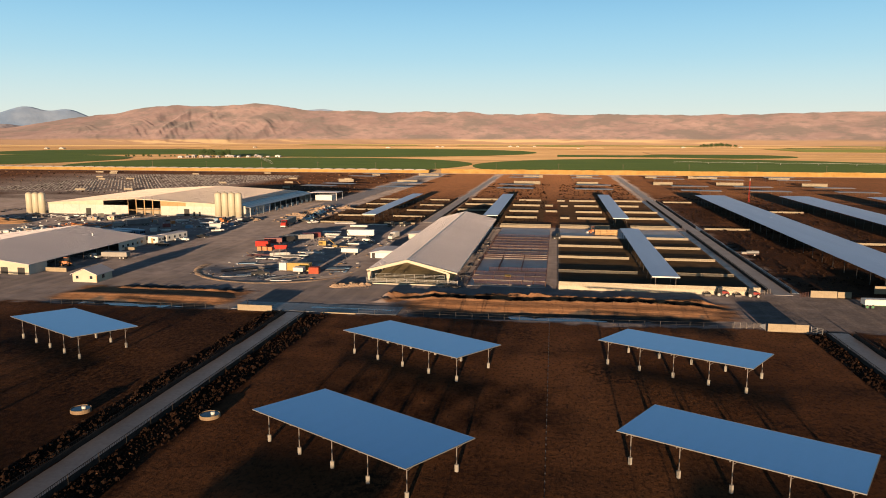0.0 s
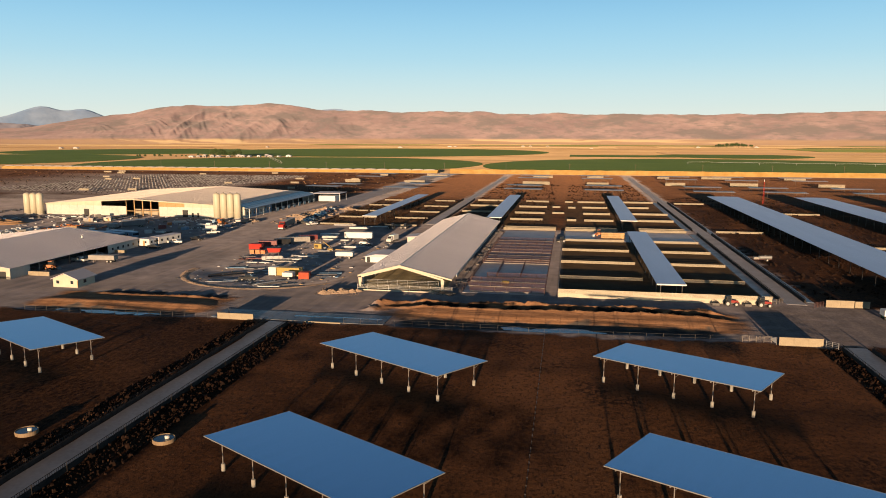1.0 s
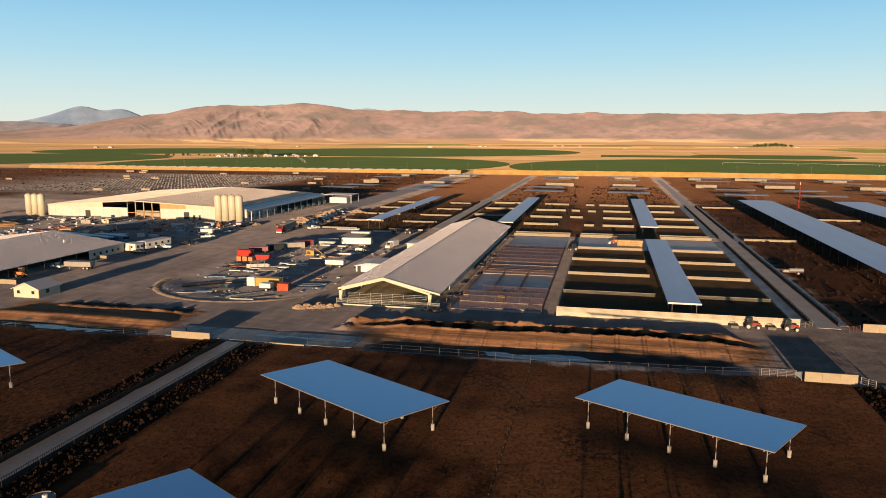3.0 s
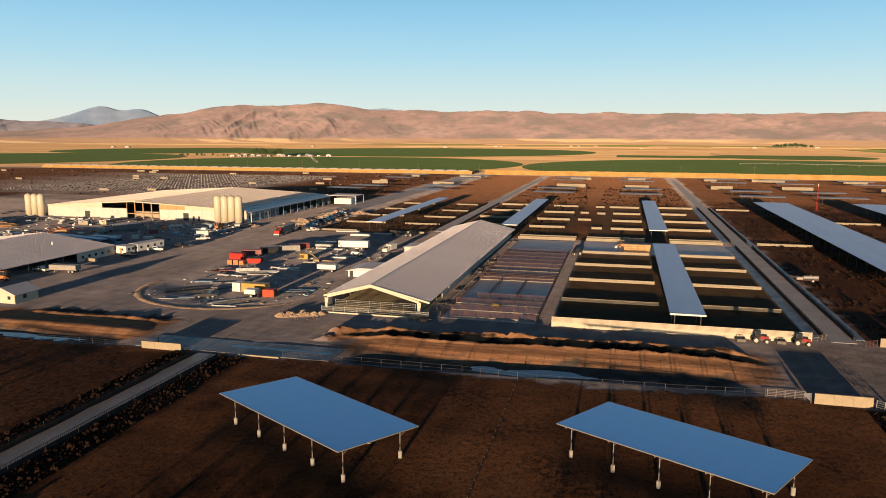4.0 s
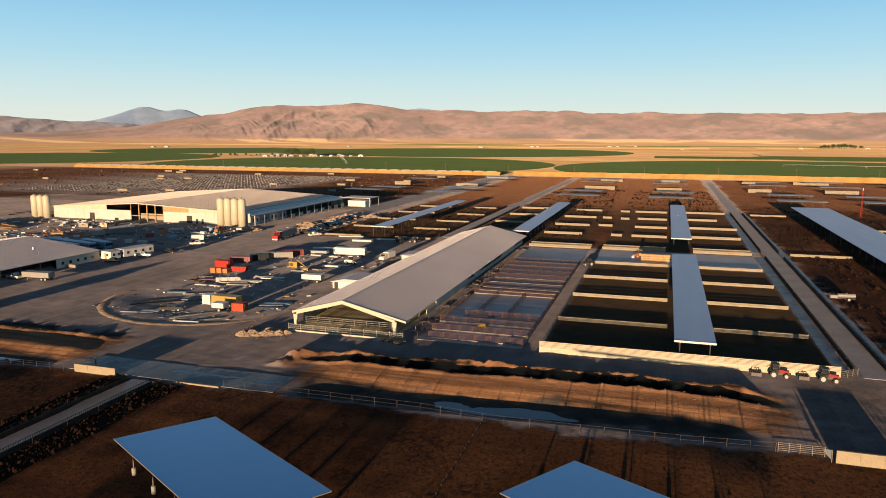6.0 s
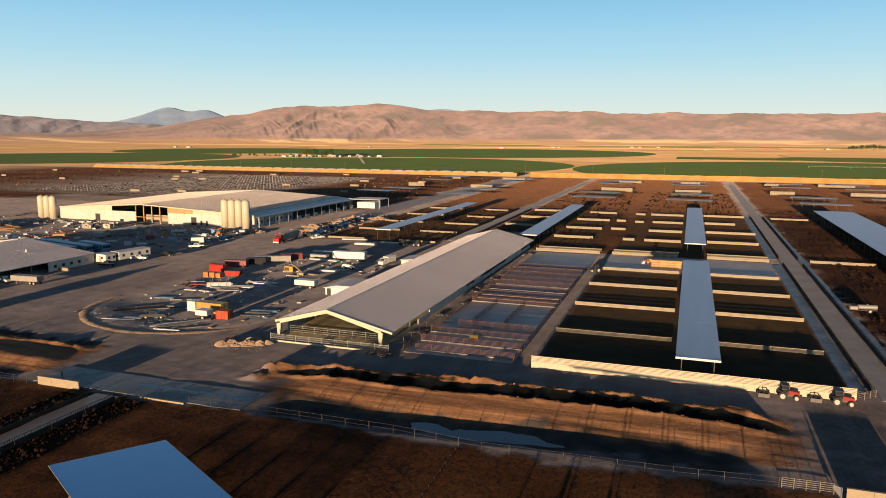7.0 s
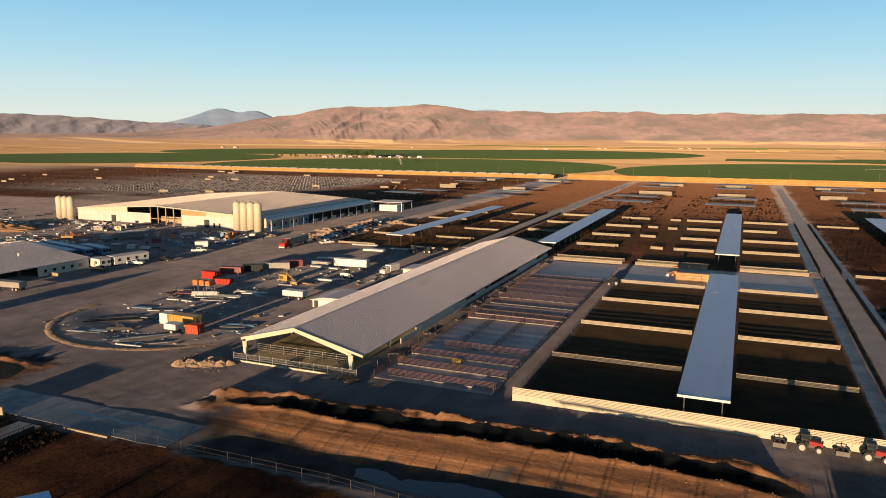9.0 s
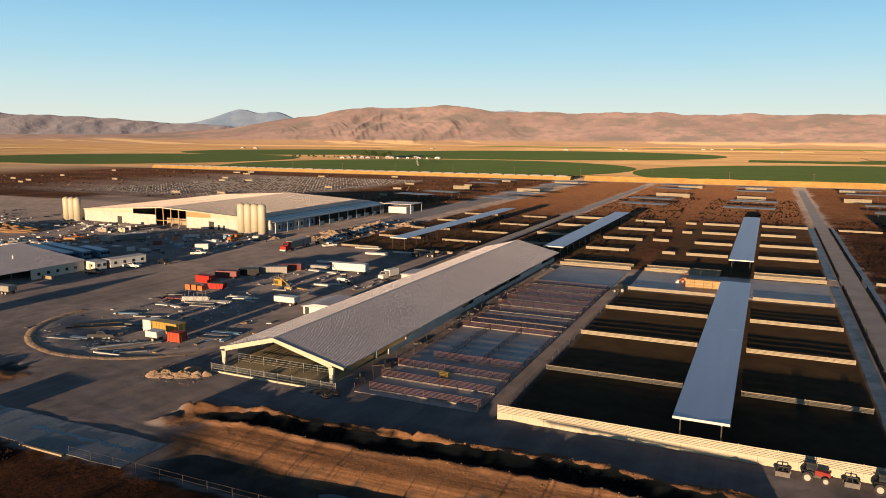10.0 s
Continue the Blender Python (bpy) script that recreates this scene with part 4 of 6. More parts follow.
# the worn fence line across the near pens
pipe_fence([(-0.8, 159.8), (-0.6, 114), (-0.4, 60)], 0.30, 1, 2.2, DARK_STEEL, "low dark worn fence line across the bare pens", r=0.008, post_r=0.07)


# Near-black kerb colour, in place of the dark row of cattle.
FEED_KERB = surface("dark_feed_kerb", (0.022, 0.018, 0.015), (0.042, 0.033, 0.028), 0.8, 0.9, bump=0.3, fine=6, gloss=0.2)


def headlocks(x, y0, y1, side, label):
    """A feed line: a concrete kerb with a row of upright steel bars above it."""
    t = thing("feed_line", label, "fence", put(x, y0), group="feed lines along the alleys")
    n = y1 - y0
    m = max(1, round(n / 6.1))
    # Height set to hide the alley's edge from the camera, as cattle would.
    kerb = Shape().box(-0.14, 0.14, 0.01, n / m - 0.01, -0.1, 0.72, bevel=0.03).data("kerb", FEED_KERB)
    for i in range(m):
        part("kerb", kerb, None, t, at=put(0, n * i / m))
    panel = Shape()
    w = n / m
    for h in (0.78, 1.22):
        panel.tube((0, 0, h), (0, w, h), 0.04, 5)
    for k in range(int(w / 0.38)):
        panel.box(-0.02, 0.02, 0.2 + k * 0.38, 0.25 + k * 0.38, 0.55, 1.25)
    lock = panel.data("headlock_panel", FEED_KERB)
    pole = Shape().tube((0, 0, 0), (0, 0, 1.3), 0.045, 6).data("post", FEED_KERB)
    for i in range(m):
        part("headlock_panel", lock, None, t, at=put(side * 0.05, n * i / m))
        part("post", pole, None, t, at=put(side * 0.16, n * i / m + 0.05))
    return t


for x, s in ((-63.3, -1), (-57.8, 1)):
    headlocks(x, 62, 159.5, s, "dark steel headlocks over a concrete feed kerb")
headlocks(57.5, 100, 160, -1, "dark steel headlocks over a concrete feed kerb")
headlocks(63.0, 100, 160, 1, "dark steel headlocks over a concrete feed kerb")
for y0, y1 in ((203, 330), (342, 478)):
    headlocks(57.3, y0, y1, -1, "steel headlocks over a concrete feed kerb beside the road")
    headlocks(63.2, y0, y1, 1, "steel headlocks over a concrete feed kerb beside the road")
headlocks(-57.6, 345, 478, 1, "steel headlocks beside the narrow road")
headlocks(-65.0, 345, 478, -1, "steel headlocks beside the narrow road")

# working pens of rust-red pipe
ROWS_RED = ((-22.4, 201.0), (-23.6, 207.5), (-24.0, 214.5), (-20.0, 221.5), (-24.0, 245.4), (-23.8, 249.8), (-23.8, 254.0), (-24, 261.6), (-24, 268.4), (-24, 275.5), (-24, 282.8), (-24, 290), (-24, 297.6))
for x, y in ROWS_RED:
    pipe_fence([(x, y), (-2.4, y)], 1.35, 6, 3.1, RUST, "rust-red pipe fence on a pale kerb", kerb=FOOTING, r=0.045, z=0.1, post_r=0.055)
for x in (-24.3, -17.3, -10.2, -2.3):
    pipe_fence([(x, 222), (x, 245)], 1.35, 6, 2.9, RUST, "rust-red pipe fence along the pen", r=0.04, z=0.1)
for x in (-24.3, -2.3):
    pipe_fence([(x, 246), (x, 299)], 1.35, 5, 3.3, RUST, "rust-red pipe fence along the pen", r=0.04, z=0.1)
    pipe_fence([(x, 199.4), (x, 221)], 1.35, 5, 3.1, RUST, "rust-red pipe fence along the pen", r=0.04, z=0.1)
pipe_fence([(1.2, 199), (1.2, 301)], 1.3, 4, 4.2, STEEL, "weathered pipe fence along the dirt lane")

# water troughs


def trough(x, y):
    t = thing("water_trough", "round concrete water trough with a pale float box", "trough", put(x, y, -0.12), group="round water troughs")
    part("rim", Shape().lathe([(1.50, -0.1), (1.53, 0.60), (1.50, 0.66), (1.43, 0.66), (1.40, 0.50)], 28), TROUGH, t, smooth=False)
    part("water_surface", Shape().lathe([(1.41, 0.50), (1.41, 0.57)], 28), WATER, t, "dark water mirroring the sky")
    part("float_box", Shape().lathe([(0.32, 0.5), (0.32, 0.9), (0.26, 0.96)], 12, put(0.45, 0.1)), WHITE, t)
    return t


trough(-71.3, 96.0)
trough(-50.7, 97.0)

# ---------------------------------------------------------------- the big barn


def sash(parent, w, h, m, material=GLASS):
    f = part("window", Shape().box(-w / 2, w / 2, -0.05, 0.02, 0, h), WHITE_METAL, parent, at=m)
    part("pane", Shape().box(-w / 2 + .07, w / 2 - .07, -0.075, -0.055, .07, h - .07), material, f, "dark glass pane")
    return f


def ribbed(outline, y0, y1, side, pitch=0.5, high=0.017):
    """A roof panel with upstanding seams that run down the slope. outline: its lower and upper ends, in x and z."""
    (xa, za), (xb, zb) = outline
    n = max(1, round((y1 - y0) / pitch))
    prof = [(y0, 0.0)]
    for i in range(n):
        y = y0 + (i + .5) * (y1 - y0) / n
        prof += [(y - .034, 0.0), (y - .03, high), (y + .03, high), (y + .034, 0.0)]
    prof.append((y1, 0.0))
    m = len(prof)
    vs = [(xa, y, za + .14 + h) for y, h in prof] + [(xb, y, zb + .14 + h) for y, h in prof]
    vs += [(xa, y0, za), (xa, y1, za), (xb, y0, zb), (xb, y1, zb)]
    fs = [(i, i + 1, m + i + 1, m + i) for i in range(m - 1)]
    fs += [tuple(range(m - 1, -1, -1)) + (2 * m, 2 * m + 1), tuple(range(m, 2 * m)) + (2 * m + 3, 2 * m + 2)]
    fs += [(0, m, 2 * m + 2, 2 * m), (m - 1, 2 * m + 1, 2 * m + 3, 2 * m - 1), (2 * m, 2 * m + 2, 2 * m + 3, 2 * m + 1)]
    if xa < xb:
        fs = [f[::-1] for f in fs]
    return Shape().add(vs, fs)


def barn():
    t = thing("barn", "long open-ended barn with a pale grey low gable roof", "barn")
    xl, xr, xm = -53.9, -27.4, -42.0
    y0, y1, ze, zr = 201.0, 338.5, 3.3, 6.4
    bays = 18
    d = (y1 - y0) / bays
    for i in range(bays):
        a, b = y0 + i * d, y0 + (i + 1) * d - 0.015
        part("roof_panel", ribbed(((xl, ze), (xm, zr)), a, b, -1), PALE_ROOF, t)
        part("roof_panel", ribbed(((xr, ze - 0.35), (xm, zr)), a, b, 1), PALE_ROOF, t)
    part("ridge_cap", Shape().prism([(xm - .4, zr + 0.07), (xm + .4, zr + 0.07), (xm, zr + 0.26)], y0 - .05, y1), WHITE_METAL, t)
    part("fascia", Shape().prism([(xl - .05, ze - 0.28), (xl - .05, ze + 0.2), (xm, zr + 0.22), (xm, zr - 0.3)], y0 - 0.16, y0 - 0.004), CREAM, t, "cream gable fascia lit by the sun")
    part("fascia", Shape().prism([(xm, zr - 0.3), (xm, zr + 0.22), (xr + .05, ze - 0.16), (xr + .05, ze - 0.6)][::-1], y0 - 0.16, y0 - 0.004), CREAM, t, "cream gable fascia lit by the sun")
    leg = Shape().prism([(-0.28, 0), (0.28, 0), (0.5, 2.75), (-0.5, 2.75)], -0.25, 0.25).data("leg", CREAM)
    gird = Shape().prism([(-11.3, 2.75), (-11.3, 3.25), (xm + 41.8, 6.3), (11.9, 3.05), (11.9, 2.5), (xm + 41.8, 5.75)][::-1], -0.12, 0.12).data("rafter", CREAM)
    for i in range(10):
        y = y0 + 0.3 + i * (y1 - y0 - 0.6) / 9
        for x in (-53.3, -30.0):
            part("leg", leg, None, t, at=put(x, y))
        part("rafter", gird, None, t, at=put(-41.8, y))
    # low side walls with bays open above
    for i in range(bays):
        a, b = y0 + 4 + i * (d - 0.22) + 0.1, y0 + 4 + (i + 1) * (d - 0.22) - 0.1
        if i > 1:
            part("side_panel", Shape().box(-29.2, -29.0, a, b, 0, random.choice((1.1, 1.1, 2.5, 1.7))), SHED_WALL, t)
        part("side_panel", Shape().box(-53.6, -53.4, a, b, 0, 2.8), SHED_WALL, t)
    part("end_wall", Shape().box(-53.5, -29.3, y1 - 0.6, y1 - 0.4, 0, 3.1), SHED_WALL, t)
    part("barn_floor", Shape().box(-53.3, -29.4, 198.0, y1 - 0.6, -0.2, 0.12), BEDDING, t)
    for x in (-49, -45.5, -37, -33.5):
        part("stall_rail", Shape().tube((x, 203, 1.1), (x, 335, 1.1), 0.06, 6), STEEL, t)
        part("stall_rail", Shape().tube((x, 203, 0.6), (x, 335, 0.6), 0.06, 6), STEEL, t)
    return t


barn()
f = thing("barn_fence", "grey mesh fence panels on a low cream kerb before the barn", "fence", put(-53.0, 197.4))
part("kerb", Shape().box(0, 26.2, -0.15, 0.15, -0.1, 0.28, bevel=0.03), CREAM, f)
for i in range(9):
    bars = Shape().box(.06, 2.86, -.03, .03, .62, .68).box(.06, 2.86, -.03, .03, 1.5, 1.55).box(.06, 2.86, -.02, .02, 1.05, 1.09)
    for k in range(15):
        bars.box(.1 + k * .19, .13 + k * .19, -.02, .02, .66, 1.52)
    part("mesh_panel", bars, PIPE, f, at=put(i * 2.92, 0))
    part("post", Shape().tube((i * 2.92, 0, 0), (i * 2.92, 0, 1.75), 0.06, 6), PIPE, f)
part("post", Shape().tube((26.28, 0, 0), (26.28, 0, 1.75), 0.06, 6), PIPE, f)
f = pipe_fence([(-52, 203.5), (-31.5, 203.5)], 1.7, 4, 3.0, PIPE, "grey pipe fence inside the barn", z=0.1)
pipe_fence([(-26.6, 205), (-26.6, 340)], 1.1, 3, 4.5, STEEL, "weathered pipe rail beside the barn")

a = thing("barn_annex", "small white lean-to with a pale flat gable roof", "shed")
part("wall", Shape().box(-63.0, -54.1, 240, 250, 0, 1.9), WHITE, a)
part("roof", Shape().prism([(-63.6, 1.903), (-54.1, 1.903), (-54.1, 2.8), (-59.5, 2.8)], 239.4, 250.6), PALE_ROOF, a)
part("door", Shape().box(-62.5, -61.4, 239.93, 239.99, 0, 1.9), DARK, a)

a = thing("barn_wing", "low pale side wing against the barn wall", "shed")
part("wall", Shape().box(-58.0, -54.1, 281, 289, 0, 2.9), SHED_WALL, a)
part("roof", Shape().prism([(-58.4, 2.903), (-54.0, 3.25), (-54.0, 3.4), (-58.4, 3.06)], 280.6, 289.4), PALE_ROOF, a)

# ---------------------------------------------------------------- sheds and offices


def hut():
    t = thing("hut", "small cream gabled hut with two windows and a grey roof", "hut", put(-137.3, 185.8))
    part("wall", Shape().prism([(0, 0), (7.6, 0), (7.6, 2.35), (3.8, 3.85), (0, 2.35)], 0, 7.4), CREAM, t)
    part("roof", Shape().prism([(-0.5, 2.15), (3.8, 3.9), (3.8, 4.05), (-0.5, 2.3)], -0.45, 7.9), PALE_ROOF, t)
    part("roof", Shape().prism([(3.8, 3.9), (8.1, 2.15), (8.1, 2.3), (3.8, 4.05)], -0.45, 7.9), PALE_ROOF, t)
    for x in (1.5, 5.9):
        sash(t, 1.0, 1.0, put(x, -0.03, 0.95))
    part("corner_trim", Shape().box(7.5, 7.7, -0.08, -0.004, 0, 2.35), TIMBER, t)
    part("side_window", Shape().box(7.604, 7.66, 2.5, 3.6, 0.9, 1.9), GLASS, t)
    return t


hut()


def west_shed():
    t = thing("feed_shed", "wide low shed with a tan roof and open side", "shed")
    xm, xr, xl, y0, y1 = -186, -157.0, -215, 193, 257
    zr, ze = 6.6, 3.2
    for i in range(8):
        a, b = y0 - .4 + i * 8.1, y0 - .4 + (i + 1) * 8.1 - 0.015
        part("roof_panel", ribbed(((xl - .6, ze - .07), (xm, zr)), a, b, -1), PALE_ROOF, t)
        part("roof_panel", ribbed(((xr + .6, ze - .07), (xm, zr)), a, b, 1), PALE_ROOF, t)
    part("gable_wall", Shape().prism([(xl, 0), (xr, 0), (xr, ze - 0.02), (xm, zr - 0.02), (xl, ze - .02)], y0, y0 + 0.2), CREAM, t)
    part("gable_wall", Shape().prism([(xl, 0), (xr, 0), (xr, ze - 0.02), (xm, zr - 0.02), (xl, ze - .02)], y1 - .2, y1), SHED_WALL, t)
    part("side_wall", Shape().box(xr - .2, xr, y0 + .2, y0 + 8, 0, ze - .15), SHED_WALL, t)
    part("side_wall", Shape().box(xr - .2, xr, y1 - 18, y1 - .2, 0, ze - .15), SHED_WALL, t)
    # Wall coloured near black for the shade under the open side.
    part("inner_wall", Shape().box(xr - 9, xr - 8.8, y0 + 8, y1 - 18, 0, ze + .6), DARK, t)
    part("side_wall", Shape().box(xl, xl + .2, y0 + .2, y1 - .2, 0, ze - .15), SHED_WALL, t)
    for i in range(5):
        part("post", Shape().box(xr - .3, xr - .1, y0 + 12 + i * 7, y0 + 12.2 + i * 7, 0, ze - .15), STEEL, t)
    # Flat dark panels on the wall; a doorway's inner shade is their colour.
    for x in (-166.5, -160.8, -174):
        part("dark_door_panel", Shape().box(x, x + 2.4, y0 - .06, y0 - .004, 0, 2.2), DARK, t)
    for i in range(5):
        part("side_window", Shape().box(xr + .004, xr + .05, y1 - 16 + i * 3.1, y1 - 15 + i * 3.1, 1.0, 1.9), GLASS, t)
    part("roof_vent", Shape().lathe([(0.25, 0), (0.25, 0.7), (0.35, 0.75), (0.1, 1.0)], 10, put(-170, 243, 4.9)), WHITE, t)
    return t


west_shed()
barrier(-156.3, -149.2, 199.4, 1.2, "low cream wall beside the open shed")
barrier(-158.4, -152.4, 242.6, 0.9, "low cream wall at the shed corner")


def processing_hall():
    t = thing("processing_hall", "large white hall with a low tan gable roof, partly unfinished", "building")
    xl, xr, xm, y0, y1 = -271.5, -158.5, -221, 352, 452
    ze, zr = 5.7, 8.6
    for i in range(10):
        a, b = y0 + i * 10, y0 + (i + 1) * 10 - .02
        part("roof_panel", ribbed(((xl - .8, ze - .04), (xm, zr)), a, b, -1), HALL_ROOF, t)
        part("roof_panel", ribbed(((xr - 8, ze + .35), (xm, zr)), a, b, 1), HALL_ROOF, t)
    # white panels of the front wall, the opening between them left as bare framing
    for i in range(24):
        a = xl + i * (xr - xl) / 24
        b = a + (xr - xl) / 24 - 0.04
        mid = (a + b) / 2
        top = ze + (zr - ze) * (1 - abs(mid - xm) / (xr - xm if mid > xm else xm - xl)) - 0.15
        if -224 < mid < -207:
            part("bare_frame", Shape().box(a, a + .25, y0, y0 + .3, 0, top).box(b - .2, b, y0, y0 + .3, 0, top).box(a + .25, b - .2, y0 + .05, y0 + .25, 2.4, 2.7), TIMBER, t, "bare timber framing")
            continue
        if -240 < mid <= -224:
            top = 5.0
        part("wall_panel", Shape().box(a, b, y0, y0 + .25, 0, min(top, 5.0)), SHED_WALL, t)
        if top > 5.0:
            part("upper_panel", Shape().box(a, b, y0 + .03, y0 + .25, 5.003, top), TIMBER if -207 < mid < -190 else CREAM, t, "cream upper wall strip")
    part("inner_partition", Shape().box(-224, -207, y0 + 6.5, y0 + 6.7, 0, 3.0), BOARD, t, "bare board partition inside the opening")
    part("eave_fascia", Shape().prism([(xl - .8, ze - .3), (xm, zr - .25), (xm, zr + .22), (xl - .8, ze + .18)], y0 - .5, y0 - .004), CREAM, t, "cream roof edge lit by the sun")
    part("eave_fascia", Shape().prism([(xm, zr - .25), (xr - 8, ze + .1), (xr - 8, ze + .57), (xm, zr + .22)], y0 - .5, y0 - .004), CREAM, t, "cream roof edge lit by the sun")
    # Flat dark panels again, coloured as the shade inside a doorway.
    part("dark_door_panel", Shape().box(-249, -246, y0 - .05, y0 - .004, 0, 3.2), DARK, t)
    part("dark_door_panel", Shape().box(-192.6, -189.6, y0 - .05, y0 - .004, 0, 3.6), DARK, t)
    for x in (-187.5, -184.5):
        part("dark_door_panel", Shape().box(x, x + 1.1, y0 - .05, y0 - .004, 0, 2.2), DARK, t)
    part("side_wall", Shape().box(xl, xl + .25, y0 + .3, y1, 0, ze - .1), SHED_WALL, t)
    part("back_wall", Shape().box(xl + .3, xr - .3, y1 - .3, y1, 0, ze - .1), SHED_WALL, t)
    # the east side under a lean-to roof with dark bays
    for i in range(12):
        a = y0 + i * 8.4
        for k in range(4):
            x1, x2 = xr - 8 + k * 2.75, xr - 8 + k * 2.75 + 2.35
            z1, z2 = ze + .2 - .1 * (x1 - xr + 8), ze + .2 - .1 * (x2 - xr + 8)
            part("lean_to_sheet", Shape().prism([(x1, z1), (x2, z2), (x2, z2 + .1), (x1, z1 + .1)], a, a + 8.3), SLATE, t)
        part("lean_to_liner", Shape().prism([(xr - 8, ze + .1), (xr + 3, ze - 1.0), (xr + 3, ze - .95), (xr - 8, ze + .15)], a, a + 8.38), PIPE, t)
        part("lean_to_post", Shape().box(xr + 2.3, xr + 2.6, a + .1, a + .4, 0, ze - .9), WHITE, t)
        if i < 4:
            part("side_panel", Shape().box(xr - .1, xr + .1, a + .3, a + 8.2, 0, 4.4), SHED_WALL if i % 2 == 0 else BLUE, t)
            for k in range(2):
                part("side_window", Shape().box(xr + .104, xr + .16, a + 2 + 3.4 * k, a + 3.3 + 3.4 * k, 1.4, 3.0), GLASS, t)
        else:
            # Back wall coloured near black for the shade of the open bay.
            part("bay_back", Shape().box(xr - 7.6, xr - 7.4, a, a + 8.38, 0, ze - .2), DARK, t)
            part("side_panel", Shape().box(xr + 2.2, xr + 2.3, a + .5, a + 4.5, 0, 2.0), SHED_WALL, t)
    return t


processing_hall()
n = thing("loading_shed", "small white flat-roofed shed at the end of the hall", "shed", put(-154, 452))
part("wall", Shape().box(-1, 10, 0, 9, 0, 3.4), WHITE, n)
part("roof", Shape().box(-4, 14, -2, 12, 5.0, 5.3), PALE_ROOF, n)
for x, y in ((-3.6, -1.6), (13.6, -1.6), (-3.6, 11.6), (13.6, 11.6)):
    part("post", Shape().box(x - .15, x + .15, y - .15, y + .15, 0, 5.0), WHITE, n)


def silo(x, y, high, r):
    t = thing("silo", "tall slim cream silo with a domed top", "silo", put(x, y), group="silos beside the hall")
    part("barrel", Shape().lathe([(r, 0.5), (r, high - 1.0), (r * .82, high - .45), (r * .4, high - .08), (0.15, high)], 22), SILO, t, smooth=True)
    part("skirt", Shape().lathe([(r + .12, -0.1), (r + .12, 0.5)], 22), CONCRETE, t)
    part("cap", Shape().lathe([(0.3, high - .05), (0.3, high + .3)], 10), STEEL, t)
    for h in (3.2, 6.2, 9.2):
        if h < high - 1:
            part("seam_ring", Shape().lathe([(r + .025, h), (r + .025, h + .1)], 22), SILO, t)
    return t


SILO = surface("silo_shell", (0.42, 0.37, 0.265), (0.49, 0.435, 0.315), 0.3, 0.55, bump=0.05, stretch=(2, 2, 0.2))
for x in (-172.4, -168.7, -165.0, -161.3):
    silo(x, 350.0, 12.9, 1.75)
for x in (-280.4, -276.6, -272.9):
    silo(x, 349.5, 11.4, 1.75)
silo(-281.5, 354.5, 9.5, 1.75)


def cabin(x, y, w, d, h, turn, material, label, windows=0, roof=None):
    t = thing("site_cabin", label, "cabin", put(x, y, 0, turn))
    part("body", Shape().box(0, w, 0, d, 0.35, h), material, t)
    part("skid", Shape().box(0.3, w - .3, 0.3, d - .3, -0.05, 0.347), DARK_STEEL, t)
    part("roof", Shape().prism([(-.12, h + .003), (w + .12, h + .003), (w + .12, h + .1), (w / 2, h + .22), (-.12, h + .1)], -.12, d + .12), roof or PALE_ROOF, t)
    for i in range(windows):
        sash(t, 0.9, 0.9, put(w * (i + 0.5) / windows, -0.03, 1.3))
        part("side_window", Shape().box(w + .004, w + .05, d * (i + .4) / windows, d * (i + .4) / windows + .9, 1.3, 2.2), GLASS, t)
    part("door", Shape().box(w * .55, w * .55 + .9, -.06, -.004, .4, 2.3), TIMBER, t)
    return t


cabin(-158.6, 257.6, 6.4, 4.0, 2.8, -6, WHITE, "white site cabin with a flat roof", 2)
cabin(-155.6, 262.8, 4.2, 12.5, 2.9, -10, WHITE, "long white office cabin with a row of windows", 4)
for i, (x, y) in enumerate(((-208, 268.5), (-205, 273), (-202, 277.5), (-191.5, 269.5), (-188.5, 274), (-185.5, 278.5))):
    cabin(x, y, 15, 3.0, 2.7, -14, BLUE, "long blue steel site cabin", 3, BLUE_ROOF)
cabin(-228, 322.5, 5, 2.4, 1.9, 3, TAN, "tan site cabin before the hall", 1)
cabin(-219.5, 326.0, 3.6, 2.4, 2.0, 3, CREAM, "cream site cabin before the hall", 1)

# ---------------------------------------------------------------- containers and trailers


def container(x, y, turn, material, label, long=6.1, z=0.0, wide=2.44, high=2.15):
    t = thing("shipping_container", label, "container", put(x, y, z, turn), group="containers in the yard")
    part("body", Shape().box(0, long, 0, wide, 0.12, high - .05), material, t)
    n = int(long / 0.9)
    rib = Shape().box(0, 0.32, -0.05, -0.003, 0.3, high - .2).data("side_rib", material)
    for i in range(n):
        part("side_rib", rib, None, t, at=put(0.3 + i * (long - .6) / n, 0))
    part("roof", Shape().box(0.03, long - .03, 0.03, wide - .03, high - .047, high), material, t)
    for a in (0.0, long - .16):
        for b, c in ((-0.07, 0.1), (wide - .1, wide + .07)):
            part("corner_post", Shape().box(a, a + .16, b, c, 0, high + .02), material, t)
    for b in (.5, wide - .56):
        part("door_bar", Shape().box(long + .003, long + .05, b, b + .06, .2, high - .2), STEEL, t)
    return t


container(-112.6, 257.6, 0, RED, "bright red shipping container standing alone", 5.0)
container(-112.2, 265.2, 14, MAROON, "dark red open-fronted steel container", 6.8)
container(-107.9, 270.5, 30, BLACK, "dark weathered steel shipping container", 6.1)
container(-107.6, 274.6, 24, TAN, "tan weathered steel shipping container", 6.1)
container(-102.4, 276.9, 30, TAN, "tan weathered steel shipping container", 6.1)
container(-101.5, 281.5, 40, MAROON, "dark red container at the end of a row", 7.0)
container(-82.7, 212.4, -2, YELLOW, "long yellow site container with a grey roof", 7.2, wide=2.6, high=2.5)
